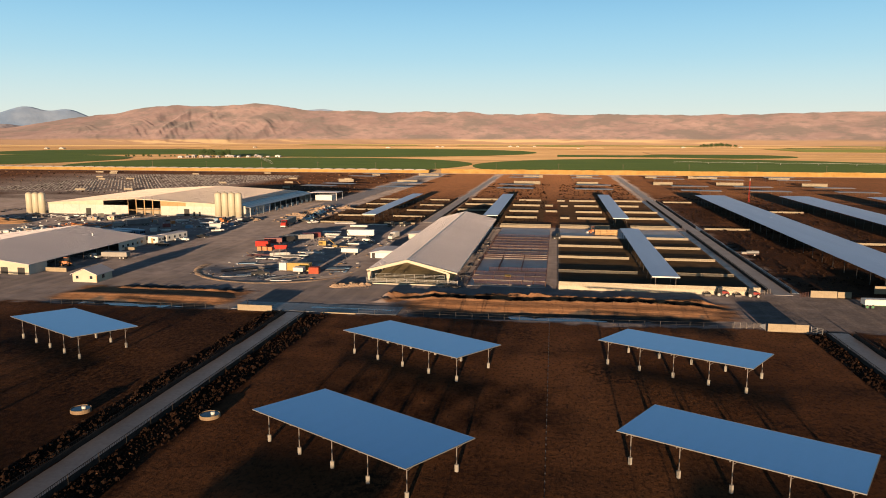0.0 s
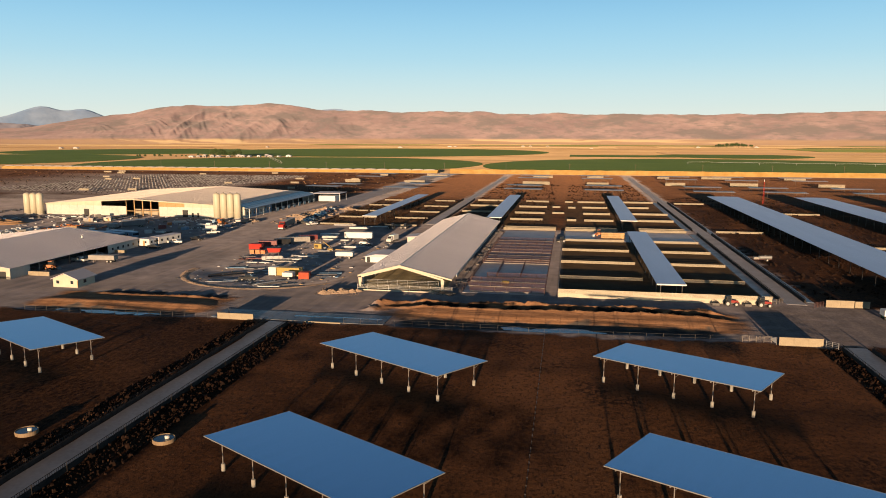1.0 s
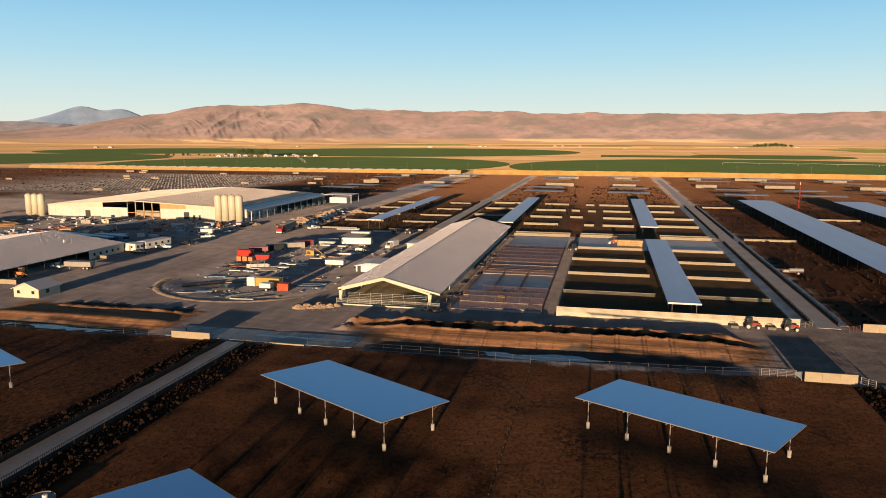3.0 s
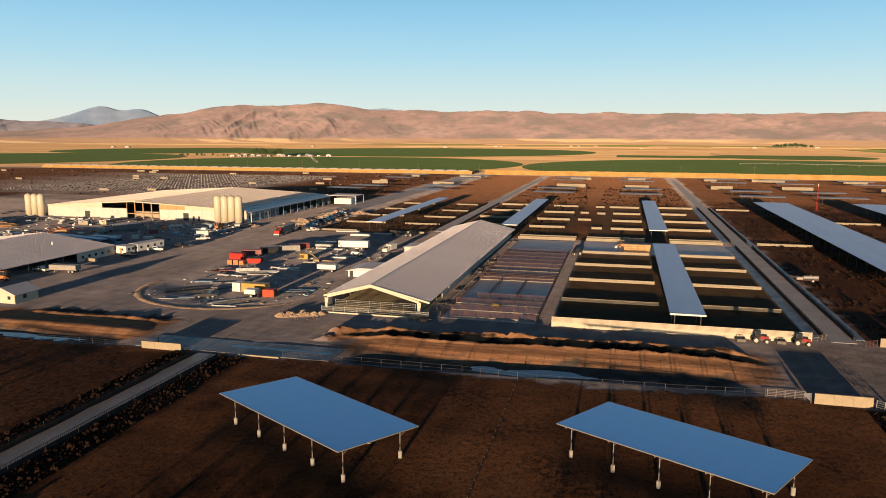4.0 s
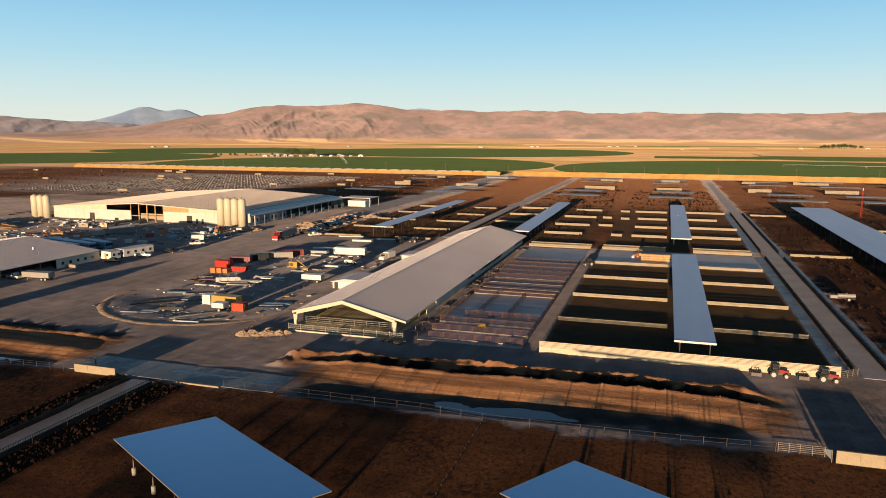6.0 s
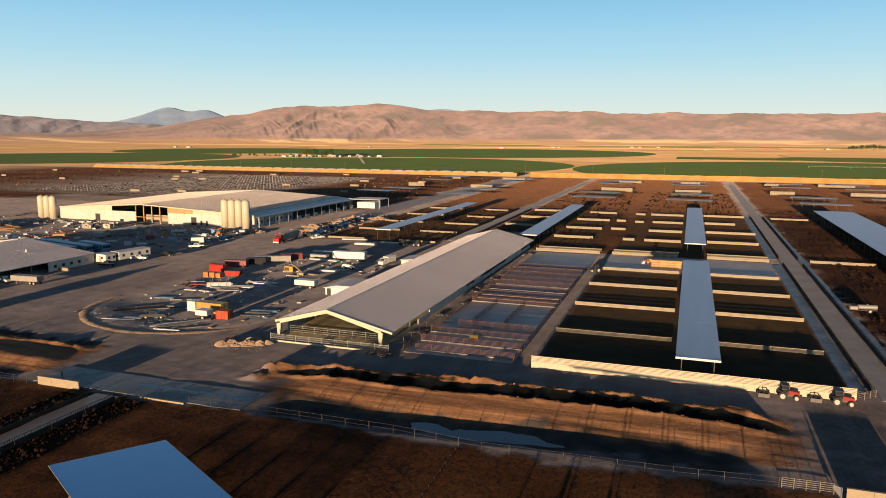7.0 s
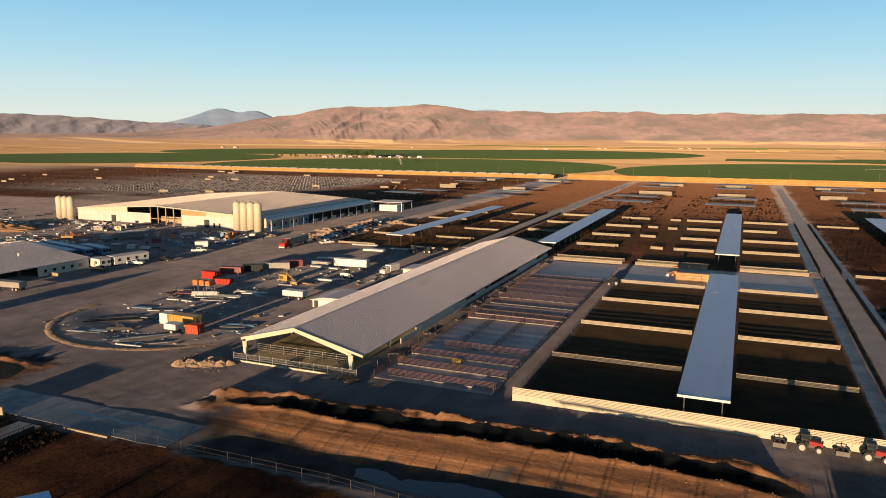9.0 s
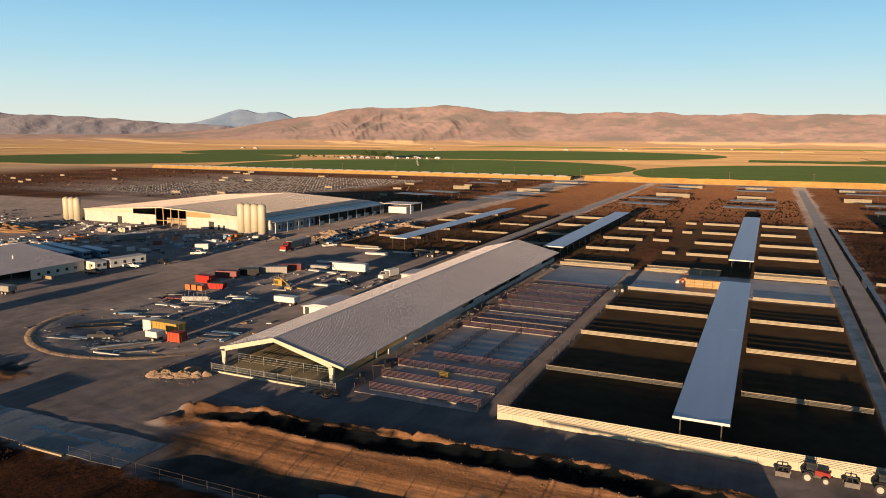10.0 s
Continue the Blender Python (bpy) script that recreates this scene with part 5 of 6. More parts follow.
container(-85.3, 212.4, -2, WHITE, "white end section of a site container", 2.4, high=2.5)
container(-74.2, 208.2, 4, ORANGE_RED, "short orange-red steel box container", 3.1, wide=2.2, high=2.05)


def wheel(parent, x, y, z, r, w, rim=RIM):
    q = part("wheel", Shape().lathe([(r * .6, -w / 2), (r * .96, -w / 2), (r, -w * .3), (r, w * .3), (r * .96, w / 2), (r * .6, w / 2)], 16, pose(x, y, z, 90, 0, 0)), RUBBER, parent)
    part("rim", Shape().lathe([(r * .58, -w * .52), (r * .5, -w * .3), (r * .5, w * .3), (r * .58, w * .52)], 12, pose(x, y, z, 90, 0, 0)), rim, q, "pale wheel rim")
    return q


def box_trailer(x, y, turn, long, high, label, material=WHITE, wheels=2):
    t = thing("box_trailer", label, "trailer", put(x, y, 0, turn), group="trailers in the yard")
    part("body", Shape().box(0, long, 0, 2.5, 1.0, high, bevel=0.06), material, t)
    part("chassis", Shape().box(0.2, long - .2, 0.8, 1.7, 0.75, 0.997), DARK_STEEL, t)
    part("rear_door", Shape().box(long + .003, long + .05, 0.1, 2.4, 1.1, high - .15), material, t)
    for b in (0.4, 1.9):
        part("landing_leg", Shape().box(1.4, 1.6, b, b + .2, 0, 0.75), STEEL, t)
    for i in range(wheels):
        for y2 in (0.15, 2.35):
            wheel(t, long - 1.2 - i * 1.25, y2, 0.5, 0.5, 0.3)
    return t


box_trailer(-85.2, 287.0, 5, 11.2, 3.3, "long white box trailer parked in the yard")
box_trailer(-74.8, 244.2, 1, 6.0, 2.4, "small white box trailer on two wheels", wheels=1)
box_trailer(-78.6, 206.6, 0, 3.1, 2.2, "small white box trailer beside the containers", wheels=1)
box_trailer(-152.8, 222.2, 4, 9.0, 2.5, "low grey-white cattle trailer behind a pickup", TAN)
box_trailer(-195.0, 304.4, 46, 10.0, 3.4, "grey box trailer in the far yard", SLATE)
box_trailer(-199.0, 299.4, 8, 4.0, 2.6, "small grey box trailer in the far yard", PIPE, wheels=1)
box_trailer(-151.8, 299.4, 35, 4.6, 2.9, "short white box trailer in the far yard", WHITE, wheels=1)


def pickup(x, y, turn, material, label):
    t = thing("pickup", label, "car", put(x, y, 0, turn), group="parked cars")
    part("body", Shape().prism([(-2.7, .45), (2.7, .45), (2.75, .8), (2.6, 1.05), (1.2, 1.12), (-2.7, 1.08)], -.95, .95), material, t)
    part("cabin", Shape().prism([(-.9, 1.123), (1.15, 1.123), (.55, 1.75), (-.75, 1.78)], -.85, .85), material, t)
    part("windscreen", Shape().prism([(.72, 1.17), (1.2, 1.17), (.66, 1.7), (.6, 1.7)], -.78, .78), GLASS, t)
    for s in (-1, 1):
        part("side_window", Shape().prism([(-.75, 1.2), (.75, 1.2), (.45, 1.65), (-.68, 1.68)], s * .87 - .015, s * .87 + .015), GLASS, t)
    part("bed", Shape().box(-2.6, -1.0, -.8, .8, 1.083, 1.1), DARK, t)
    part("bumper", Shape().box(2.753, 2.86, -.85, .85, .45, .7), STEEL, t)
    for a in (-1.7, 1.75):
        for s in (-.85, .85):
            wheel(t, a, s, .38, .38, .25)
    return t


def car(x, y, turn, material, label):
    t = thing("car", label, "car", put(x, y, 0, turn), group="parked cars")
    part("body", Shape().prism([(-2.2, .35), (2.2, .35), (2.25, .7), (2.1, .85), (1.0, .95), (-2.15, .98), (-2.25, .7)], -.88, .88), material, t)
    part("cabin", Shape().prism([(-1.8, .983), (1.0, .983), (.35, 1.5), (-1.3, 1.52)], -.78, .78), material, t)
    part("windscreen", Shape().prism([(.42, 1.0), (1.06, 1.0), (.44, 1.48), (.36, 1.48)], -.7, .7), GLASS, t)
    for s in (-1, 1):
        part("side_window", Shape().prism([(-1.5, 1.02), (.75, 1.02), (.3, 1.44), (-1.2, 1.45)], s * .8 - .015, s * .8 + .015), GLASS, t)
    for a in (-1.4, 1.4):
        for s in (-.78, .78):
            wheel(t, a, s, .33, .33, .22)
    return t


pickup(-147.5, 266.8, 20, WHITE, "white pickup parked beside the office cabin")
pickup(-143.7, 276.6, -12, BLACK, "black pickup parked beside the office cabin")
pickup(-148.2, 253.4, 10, BLACK, "dark pickup parked before the white cabins")
pickup(-146.3, 295.4, 30, WHITE, "white pickup in the far yard")
pickup(-156.8, 223.4, 172, WHITE, "white pickup before the long shed")
pickup(-88.2, 204.4, 22, BLACK, "black pickup among the pipe stacks")
pickup(-115.2, 331.5, 60, WHITE, "white pickup near the truck")
for i in range(16):
    y = 336 + i * 4.2
    m = (BLACK, WHITE, BLUE, WHITE, PIPE, MAROON, BLACK)[i % 7]
    (car if i % 3 else pickup)(-121.5 - 0.12 * (y - 336) + random.uniform(-.4, .4), y, 8 + random.uniform(-5, 5), m, "car in a long row beside the service road")


def semi(x, y, turn):
    t = thing("truck", "red tractor truck with a dark open-top trailer", "truck", put(x, y, 0, turn))
    part("cab", Shape().prism([(0, .8), (2.2, .8), (2.2, 3.4), (.9, 3.3), (.5, 2.3), (-.9, 2.1), (-1.1, .8)], -1.15, 1.15), RED, t)
    part("windscreen", Shape().prism([(.48, 2.35), (.83, 3.15), (.78, 3.17), (.42, 2.37)], -1.0, 1.0), GLASS, t)
    part("bumper", Shape().box(-1.35, -1.11, -1.15, 1.15, .5, 1.0), WHITE_METAL, t)
    part("chassis", Shape().box(-.9, 17, -.5, .5, .65, .797), DARK_STEEL, t)
    part("trailer_body", Shape().box(3.2, 17.4, -1.25, 1.25, 1.1, 3.5), TAN, t, "dusty ribbed trailer")
    s = Shape()
    for i in range(14):
        s.box(3.5 + i, 3.6 + i, -1.33, -1.253, 1.1, 3.6)
    part("trailer_rib", s, STEEL, t)
    for a in (-.4, 3.4, 4.6, 14.6, 15.8):
        for b in (-1.0, 1.0):
            wheel(t, a, b, .5, .5, .35)
    return t


semi(-123.2, 314.0, 95)
semi_2 = thing("delivery_truck", "white truck with a sleeper cab parked beside the trailer", "truck", put(-66.0, 284.0, 0, 80) @ Matrix.Diagonal((.8, .85, .8, 1)))
part("cab", Shape().prism([(0, .7), (2.3, .7), (2.3, 3.0), (.8, 2.95), (.3, 2.0), (-.8, 1.8), (-.9, .7)], -1.1, 1.1), WHITE, semi_2)
part("windscreen", Shape().prism([(.28, 2.05), (.72, 2.85), (.66, 2.87), (.22, 2.07)], -.95, .95), GLASS, semi_2)
part("box_body", Shape().box(2.8, 8.6, -1.2, 1.2, 1.0, 3.4, bevel=.05), WHITE, semi_2)
part("chassis", Shape().box(-.6, 8.4, -.45, .45, .55, .697), DARK_STEEL, semi_2)
for a in (.1, 6.6, 7.7):
    for b in (-.95, .95):
        wheel(semi_2, a, b, .5, .5, .3)


def tractor(x, y, turn, material, label):
    t = thing("tractor", label, "tractor", put(x, y, 0, turn) @ Matrix.Diagonal((.74, .76, .8, 1)), group="tractors along the wall")
    part("hood", Shape().prism([(.3, 1.15), (2.55, 1.05), (2.7, 1.35), (2.6, 1.75), (.3, 1.95)], -.45, .45), material, t)
    part("frame", Shape().box(-1.0, 2.3, -.35, .35, .75, 1.12), DARK_STEEL, t)
    part("cab_floor", Shape().box(-1.1, .35, -.8, .8, 1.13, 1.75), BLACK, t)
    part("cab_glass", Shape().prism([(-1.05, 1.753), (.35, 1.753), (.2, 2.95), (-.9, 2.95)], -.74, .74), GLASS, t)
    for a, b in ((-1.06, .76), (-1.06, -.76), (.34, .76), (.34, -.76)):
        part("cab_pillar", Shape().tube((a, b, 1.75), (a * .86 + .0, b * .97, 2.96), .05, 5), BLACK, t)
    part("cab_roof", Shape().box(-1.15, .45, -.86, .86, 2.953, 3.2, bevel=.1), BLACK, t)
    for s in (-1, 1):
        wheel(t, -.75, s * 1.1, .9, .9, .55)
        wheel(t, 2.0, s * .95, .68, .68, .42)
        part("mudguard", Shape().prism([(-1.75, 1.7), (-1.4, 2.02), (0.0, 2.02), (.25, 1.7), (.2, 1.66), (-.03, 1.96), (-1.38, 1.96), (-1.7, 1.66)][::-1], s * 1.1 - .32, s * 1.1 + .32), BLACK, t)
    part("exhaust", Shape().tube((.6, .5, 1.9), (.6, .5, 2.9), .06, 7), STEEL, t)
    part("front_weight", Shape().box(2.72, 3.05, -.4, .4, .75, 1.2), BLACK, t)
    return t


TRACTOR_RED = surface("dusty_red", (0.20, 0.016, 0.012), (0.26, 0.026, 0.018), 0.7, 0.6, bump=0.08, gloss=0.2)
tractor(43.6, 196.0, -3, TRACTOR_RED, "red and black farm tractor parked along the wall")
tractor(51.4, 196.0, -3, TRACTOR_RED, "red and black farm tractor parked along the wall")
tractor(0.8, 297.0, 205, BLACK, "dark tractor standing at the end of the dirt lane")
tractor(-75.0, 325.0, 170, BLACK, "dark tractor with pale rims in the yard")
tractor(-69.5, 326.5, 175, BLACK, "dark tractor with pale rims in the yard")


def implement(x, y):
    t = thing("mounted_scraper", "dark mounted scraper implement behind a tractor", "implement", put(x, y) @ Matrix.Diagonal((.8, .8, .8, 1)))
    part("blade", Shape().prism([(-1.1, 0), (1.0, 0), (1.0, .7), (.85, .75), (-1.1, .75)], -.12, .05, pose(0, -.5, 0.05, -12, 0, 0)), DARK_STEEL, t)
    part("frame", Shape().tube((-.9, -.4, .6), (-.7, .7, 1.2), .09).tube((.9, -.4, .6), (.7, .7, 1.2), .09).tube((-.7, .7, 1.2), (.7, .7, 1.2), .09).tube((0, -.4, .5), (0, .8, 1.4), .09), DARK_STEEL, t)
    for s in (-.9, .9):
        wheel(t, s, .8, .45, .45, .3, STEEL)
    return t


implement(40.3, 195.9)
implement(48.0, 196.2)

tk = thing("tank_trailer", "long white trailer on dark twin wheels beside the road", "trailer", put(75.5, 187.0, 0, 3))
part("body", Shape().box(0, 13.0, 0, 2.4, 1.0, 2.4, bevel=.15), WHITE, tk)
part("chassis", Shape().box(.2, 12.6, .7, 1.7, .7, .997), GREEN, tk)
for a in (.6, 1.9, 11.0):
    for b in (.2, 2.2):
        wheel(tk, a, b, .55, .55, .4, GREEN)

# hay and the truck in the lane
hs = thing("lumber_stack", "long stack of pale planks on bearers in the lane", "stack", put(16.6, 311.4, 0.1))
for i in range(4):
    for k in range(3):
        part("plank", Shape().box(0.03 + i * 2.4, 2.37 + i * 2.4, 0, 2.0, .15 + k * .75, .85 + k * .75, bevel=.03), TIMBER, hs)
part("bearer", Shape().box(0, 9.6, .2, .5, 0, .147).box(0, 9.6, 1.5, 1.8, 0, .147), TIMBER, hs)
yb = thing("yellow_tank", "small yellow tank lying in the working pen", "tank", put(-14.6, 212.0, 0.1))
part("barrel", Shape().tube((0, 0, .55), (1.9, 0, .55), .42, 12), YELLOW, yb)
part("cradle", Shape().box(.2, .4, -.35, .35, 0, .2).box(1.5, 1.7, -.35, .35, 0, .2), STEEL, yb)
ms = thing("radio_mast", "slim red and white lattice mast behind the long shade", "mast", put(122.0, 487.6))
sh = Shape()
for a, b in ((-.4, -.4), (.4, -.4), (0, .45)):
    sh.tube((a, b, 0), (a * .5, b * .5, 13.6), .055, 5)
for i in range(13):
    sh.tube((-.4 + i * .015, -.4, i + .2), (.4 - i * .015, -.4, i + 1.0), .03, 4)
part("lattice", sh, RED, ms)
part("head", Shape().tube((0, 0, 13.6), (0, 0, 15.0), .18, 8), WHITE, ms)

# ---------------------------------------------------------------- stores and clutter in the yard


def pipe_stack(x, y, turn, n, long, r, material, label, spread=0.0):
    t = thing("pipe_stack", label, "stack", put(x, y, 0, turn), group="stacked building material")
    row, k, left = n, 0, n
    i = 0
    while left > 0 and row > 0:
        for j in range(min(row, left)):
            a = j * 2.05 * r + k * r
            o = random.uniform(-spread, spread)
            part("pipe", Shape().tube((o, a, r + k * 1.75 * r), (long + o, a + random.uniform(-spread, spread) * .3, r + k * 1.75 * r), r, 7), material, t)
            left -= 1
        row, k = row - 1, k + 1
        if k > 1:
            break
    return t


def plank_stack(x, y, turn, w, long, h, material, label):
    t = thing("plank_stack", label, "stack", put(x, y, 0, turn), group="stacked building material")
    for b in (.15, .8):
        part("bearer", Shape().box(long * b, long * b + .12, 0, w, 0, .12), TIMBER, t)
    n = max(1, round(h / .24))
    m = max(1, round(w / .55))
    for i in range(n):
        for j in range(m):
            o = random.uniform(-.25, .25)
            part("plank", Shape().box(o, long + o, j * w / m + .02, (j + 1) * w / m - .02, .123 + i * .22, .123 + i * .22 + .2), material, t)
    return t


def crate(x, y, turn, w, d, h, material, label, category="crate"):
    t = thing("crate", label, category, put(x, y, 0, turn), group="crates and bins in the yard")
    part("body", Shape().box(0, w, 0, d, .12, h, bevel=.04), material, t)
    for b in (.05, d - .25):
        part("pallet_runner", Shape().box(0, w, b, b + .2, 0, .117), TIMBER, t)
    for x2 in (w * .2, w * .75):
        part("batten", Shape().box(x2, x2 + .1, -.04, -.003, .12, h), material, t)
    return t


for x, y, turn, n, long, r, mtl in ((-96.5, 236.2, 14, 7, 8, .15, PIPE), (-94.0, 238.6, 12, 7, 8, .16, WHITE_METAL), (-93.0, 234.6, 12, 5, 6, .13, PIPE),
                                    (-101.5, 206.6, 38, 3, 11, .12, BLACK), (-102.6, 208.8, 40, 4, 10, .12, DARK_STEEL), (-99.0, 208.0, 36, 3, 9, .1, DARK_STEEL), (-96.2, 210.4, 30, 3, 7, .1, STEEL),
                                    (-98.8, 199.9, 10, 3, 7.5, .1, WHITE_METAL), (-83.6, 197.8, 48, 6, 11, .1, WHITE_METAL), (-82.2, 197.6, 52, 5, 12, .11, PIPE), (-80.4, 198.6, 58, 4, 10, .1, STEEL), (-85.0, 198.6, 42, 4, 8, .09, PIPE),
                                    (-81.5, 196.4, 6, 3, 6, .1, WHITE_METAL), (-76.5, 198.4, 40, 3, 5, .09, PIPE), (-94, 287, -6, 4, 11, .2, WHITE_METAL),
                                    (-103.5, 221.0, 16, 5, 6, .1, BLUE), (-97.0, 220.5, 24, 4, 6, .1, PIPE), (-91.5, 246.6, 12, 5, 7, .12, WHITE_METAL), (-72.5, 215.0, 14, 6, 7, .11, SLATE), (-71.5, 217.6, 10, 5, 7, .11, BLUE), (-70.5, 213.0, 16, 4, 6, .1, DARK_STEEL),
                                    (-105, 333, 8, 5, 10, .18, WHITE_METAL), (-87, 330, 6, 5, 10, .18, WHITE_METAL)):
    pipe_stack(x, y, turn, n, long, r, mtl, "stack of loose pipes lying in the yard", .5)
for x, y, turn, w, long, h, mtl in ((-88.6, 244.6, 20, 1.0, 5, .3, WHITE_METAL), (-86.0, 246.8, 5, 1.0, 4, .3, WHITE_METAL), (-84.0, 244.4, -20, .9, 4, .3, PIPE), (-97, 231.8, -4, .8, 3.6, .3, WHITE_METAL), (-101.5, 231.4, 5, .8, 3.6, .3, WHITE_METAL), (-90, 263.5, 25, 1.2, 5, .3, WHITE_METAL),
                                    (-86, 258, 10, 1.1, 4, .3, PIPE), (-79.5, 268.5, 3, 1.2, 5, .4, WHITE_METAL), (-82, 262.8, -12, 1.0, 4, .3, TIMBER), (-76, 271, 15, 1.1, 3.5, .3, WHITE_METAL), (-94.5, 201.6, 8, 1.2, 4.5, .25, WHITE_METAL), (-92.0, 203.6, 18, .9, 3.6, .25, PIPE),
                                    (-93.2, 214.2, 12, .8, 4, .3, STEEL), (-89.5, 217.2, 30, .8, 3.6, .3, PIPE), (-87.0, 213.6, 6, .9, 3, .3, WHITE_METAL), (-104.6, 238.0, 8, 2.2, 6.5, .3, MAROON), (-106.5, 241.0, 20, 1.2, 4, .3, STEEL),
                                    (-97, 291, 2, 2, 7, .9, PIPE), (-100, 300, 10, 2, 8, .6, WHITE_METAL), (-94, 322, 4, 2.5, 8, .7, WHITE_METAL)):
    plank_stack(x, y, turn, w, long, h, mtl, "stack of building panels on timber bearers")
crate(-108.2, 248.8, 4, 1.6, 1.6, 1.5, ORANGE, "orange crate in a short row")
crate(-106.2, 249.0, 4, 1.6, 1.6, 1.5, ORANGE, "orange crate in a short row")
crate(-104.3, 249.3, 4, 1.5, 1.6, 1.3, ORANGE, "orange crate in a short row")
sk = thing("skip", "red open steel skip", "skip", put(-102.8, 251.6, 0, 10))
part("tub", Shape().prism([(0.4, .2), (4.4, .2), (4.9, 1.7), (-.1, 1.7)], 0, 2.2), RED, sk)
for b in (1.2, 2.6, 3.6):
    part("rib", Shape().box(b, b + .15, -.08, -.003, .25, 1.65), RED, sk)
part("load", Shape().box(.2, 4.6, .15, 2.05, 1.703, 1.8), DARK, sk)


def loader(x, y, turn, material, label, scoop=STEEL):
    t = thing("loader", label, "loader", put(x, y, 0, turn), group="yellow machines in the yard")
    part("body", Shape().prism([(-1.9, .7), (.6, .7), (.6, 1.6), (-1.6, 1.7), (-1.9, 1.4)], -.8, .8), material, t)
    part("cab", Shape().prism([(-.4, 1.703), (.8, 1.65), (.7, 2.7), (-.3, 2.7)], -.65, .65), GLASS, t)
    part("cab_roof", Shape().box(-.5, .85, -.75, .75, 2.703, 2.85), material, t)
    for b in (-.6, .6):
        part("arm", Shape().tube((.5, b, 1.5), (2.3, b, .6), .11), material, t)
    part("bucket", Shape().prism([(2.2, .1), (3.1, .1), (2.4, .9), (2.2, .9)], -1.2, 1.2), scoop, t)
    for a in (-1.2, 1.1):
        for s in (-.9, .9):
            wheel(t, a, s, .6, .6, .45, material)
    return t


loader(16.2, 318.6, 188, ORANGE, "orange loader in the concrete lane", WHITE)
loader(-158.7, 327.5, 90, ORANGE, "orange loader before the silos")
loader(-156.2, 208.8, 10, ORANGE, "orange machine beside the open shed")
loader(-73.5, 275, 10, WHITE, "small white machine in the storage yard")


def generator(x, y, turn):
    t = thing("site_generator", "yellow boxy site generator on a dark skid", "generator", put(x, y, 0, turn))
    part("skid", Shape().box(-.1, 3.1, -.05, 1.65, 0, .25), DARK_STEEL, t)
    part("housing", Shape().box(0, 3.0, 0, 1.6, .253, 2.0, bevel=.06), YELLOW, t)
    for k in range(5):
        part("louvre", Shape().box(.25 + k * .3, .45 + k * .3, -.03, -.003, .6, 1.6), BLACK, t)
    part("end_panel", Shape().box(3.003, 3.05, .15, 1.45, .45, 1.8), DARK, t)
    part("exhaust", Shape().tube((2.5, .8, 2.0), (2.5, .8, 2.6), .07, 7), STEEL, t)
    return t


generator(-89.6, 263.6, -6)


def boom_lift(x, y, turn):
    t = thing("boom_lift", "small yellow boom lift with its arm tilted", "lift", put(x, y, 0, turn))
    part("base", Shape().box(-1.0, 1.0, -.7, .7, .3, .85, bevel=.05), YELLOW, t)
    part("turret", Shape().box(-.6, .5, -.45, .45, .853, 1.5, bevel=.05), DARK_STEEL, t)
    arm = part("arm", Shape().tube((0, 0, 1.4), (-2.6, 0, 3.6), .14, 6), YELLOW, t)
    part("basket", Shape().box(-3.3, -2.5, -.5, .5, 3.5, 3.58).box(-3.3, -3.25, -.5, .5, 3.58, 4.4).box(-2.55, -2.5, -.5, .5, 3.58, 4.4), STEEL, arm)
    for a in (-.75, .75):
        for b in (-.75, .75):
            wheel(t, a, b, .35, .35, .25)
    return t


boom_lift(-82.3, 260.6, 20)


def pipe_rack(x, y, turn):
    """Upright stakes with a bundle of long pale pipes between them."""
    t = thing("pipe_rack", "pale pipes bundled between tall upright stakes", "rack", put(x, y, 0, turn))
    stake = Shape().tube((0, 0, 0), (0, 0, 2.3), .05, 6).data("stake", STEEL)
    for a in (.4, 2.6, 4.8):
        for b in (-.12, 2.62):
            part("stake", stake, None, t, at=put(a, b))
        part("bearer", Shape().box(a - .08, a + .08, -.2, 2.7, 0, .1), TIMBER, t)
    pipe = Shape().tube((-.6, 0, 0), (6.0, 0, 0), .11, 8).data("pipe", WHITE_METAL)
    for k in range(5):
        for i in range(10 - 2 * k):
            part("pipe", pipe, None, t, at=put(random.uniform(-.3, .3), .15 + .24 * (i + k), .215 + .2 * k))
    return t


pipe_rack(-97.6, 237.2, 24)


def water_tanker(x, y, turn):
    t = thing("water_tanker", "dusty grey tank and tan box on a two-wheeled trailer", "trailer", put(x, y, 0, turn))
    part("frame", Shape().box(-2.2, 2.6, -.6, -.45, .6, .75).box(-2.2, 2.6, .45, .6, .6, .75).box(-3.6, -2.2, -.07, .07, .6, .72), RUST, t, "rusty steel frame")
    part("tank", Shape().tube((-1.6, 0, 1.35), (2.6, 0, 1.35), .55, 16), PIPE, t)
    part("pump_box", Shape().box(-3.4, -1.7, -.5, .5, .753, 1.5, bevel=.05), TAN, t, "tan steel box")
    part("hatch", Shape().lathe([(.25, 0), (.25, .14), (.1, .18)], 10, put(.5, 0, 1.95)), STEEL, t)
    for b in (-.8, .8):
        wheel(t, .9, b, .5, .5, .3)
    return t


water_tanker(68.6, 266.2, 8)


def marker_post(x, y):
    t = thing("marker_post", "short dark steel post beside the apron", "post", put(x, y))
    part("shaft", Shape().tube((0, 0, -.1), (0, 0, 1.3), .11, 10), DARK_STEEL, t)
    part("cap", Shape().lathe([(.13, 1.303), (.13, 1.36), (.05, 1.40)], 10), DARK_STEEL, t)
    return t


marker_post(-75.0, 165.7)

BANK_HEAP = surface("orange_spoil", (0.27, 0.15, 0.075), (0.35, 0.205, 0.11), 0.3, 0.95, bump=0.6, fine=1.5, deep=0.15, where="World", gloss=0.1)


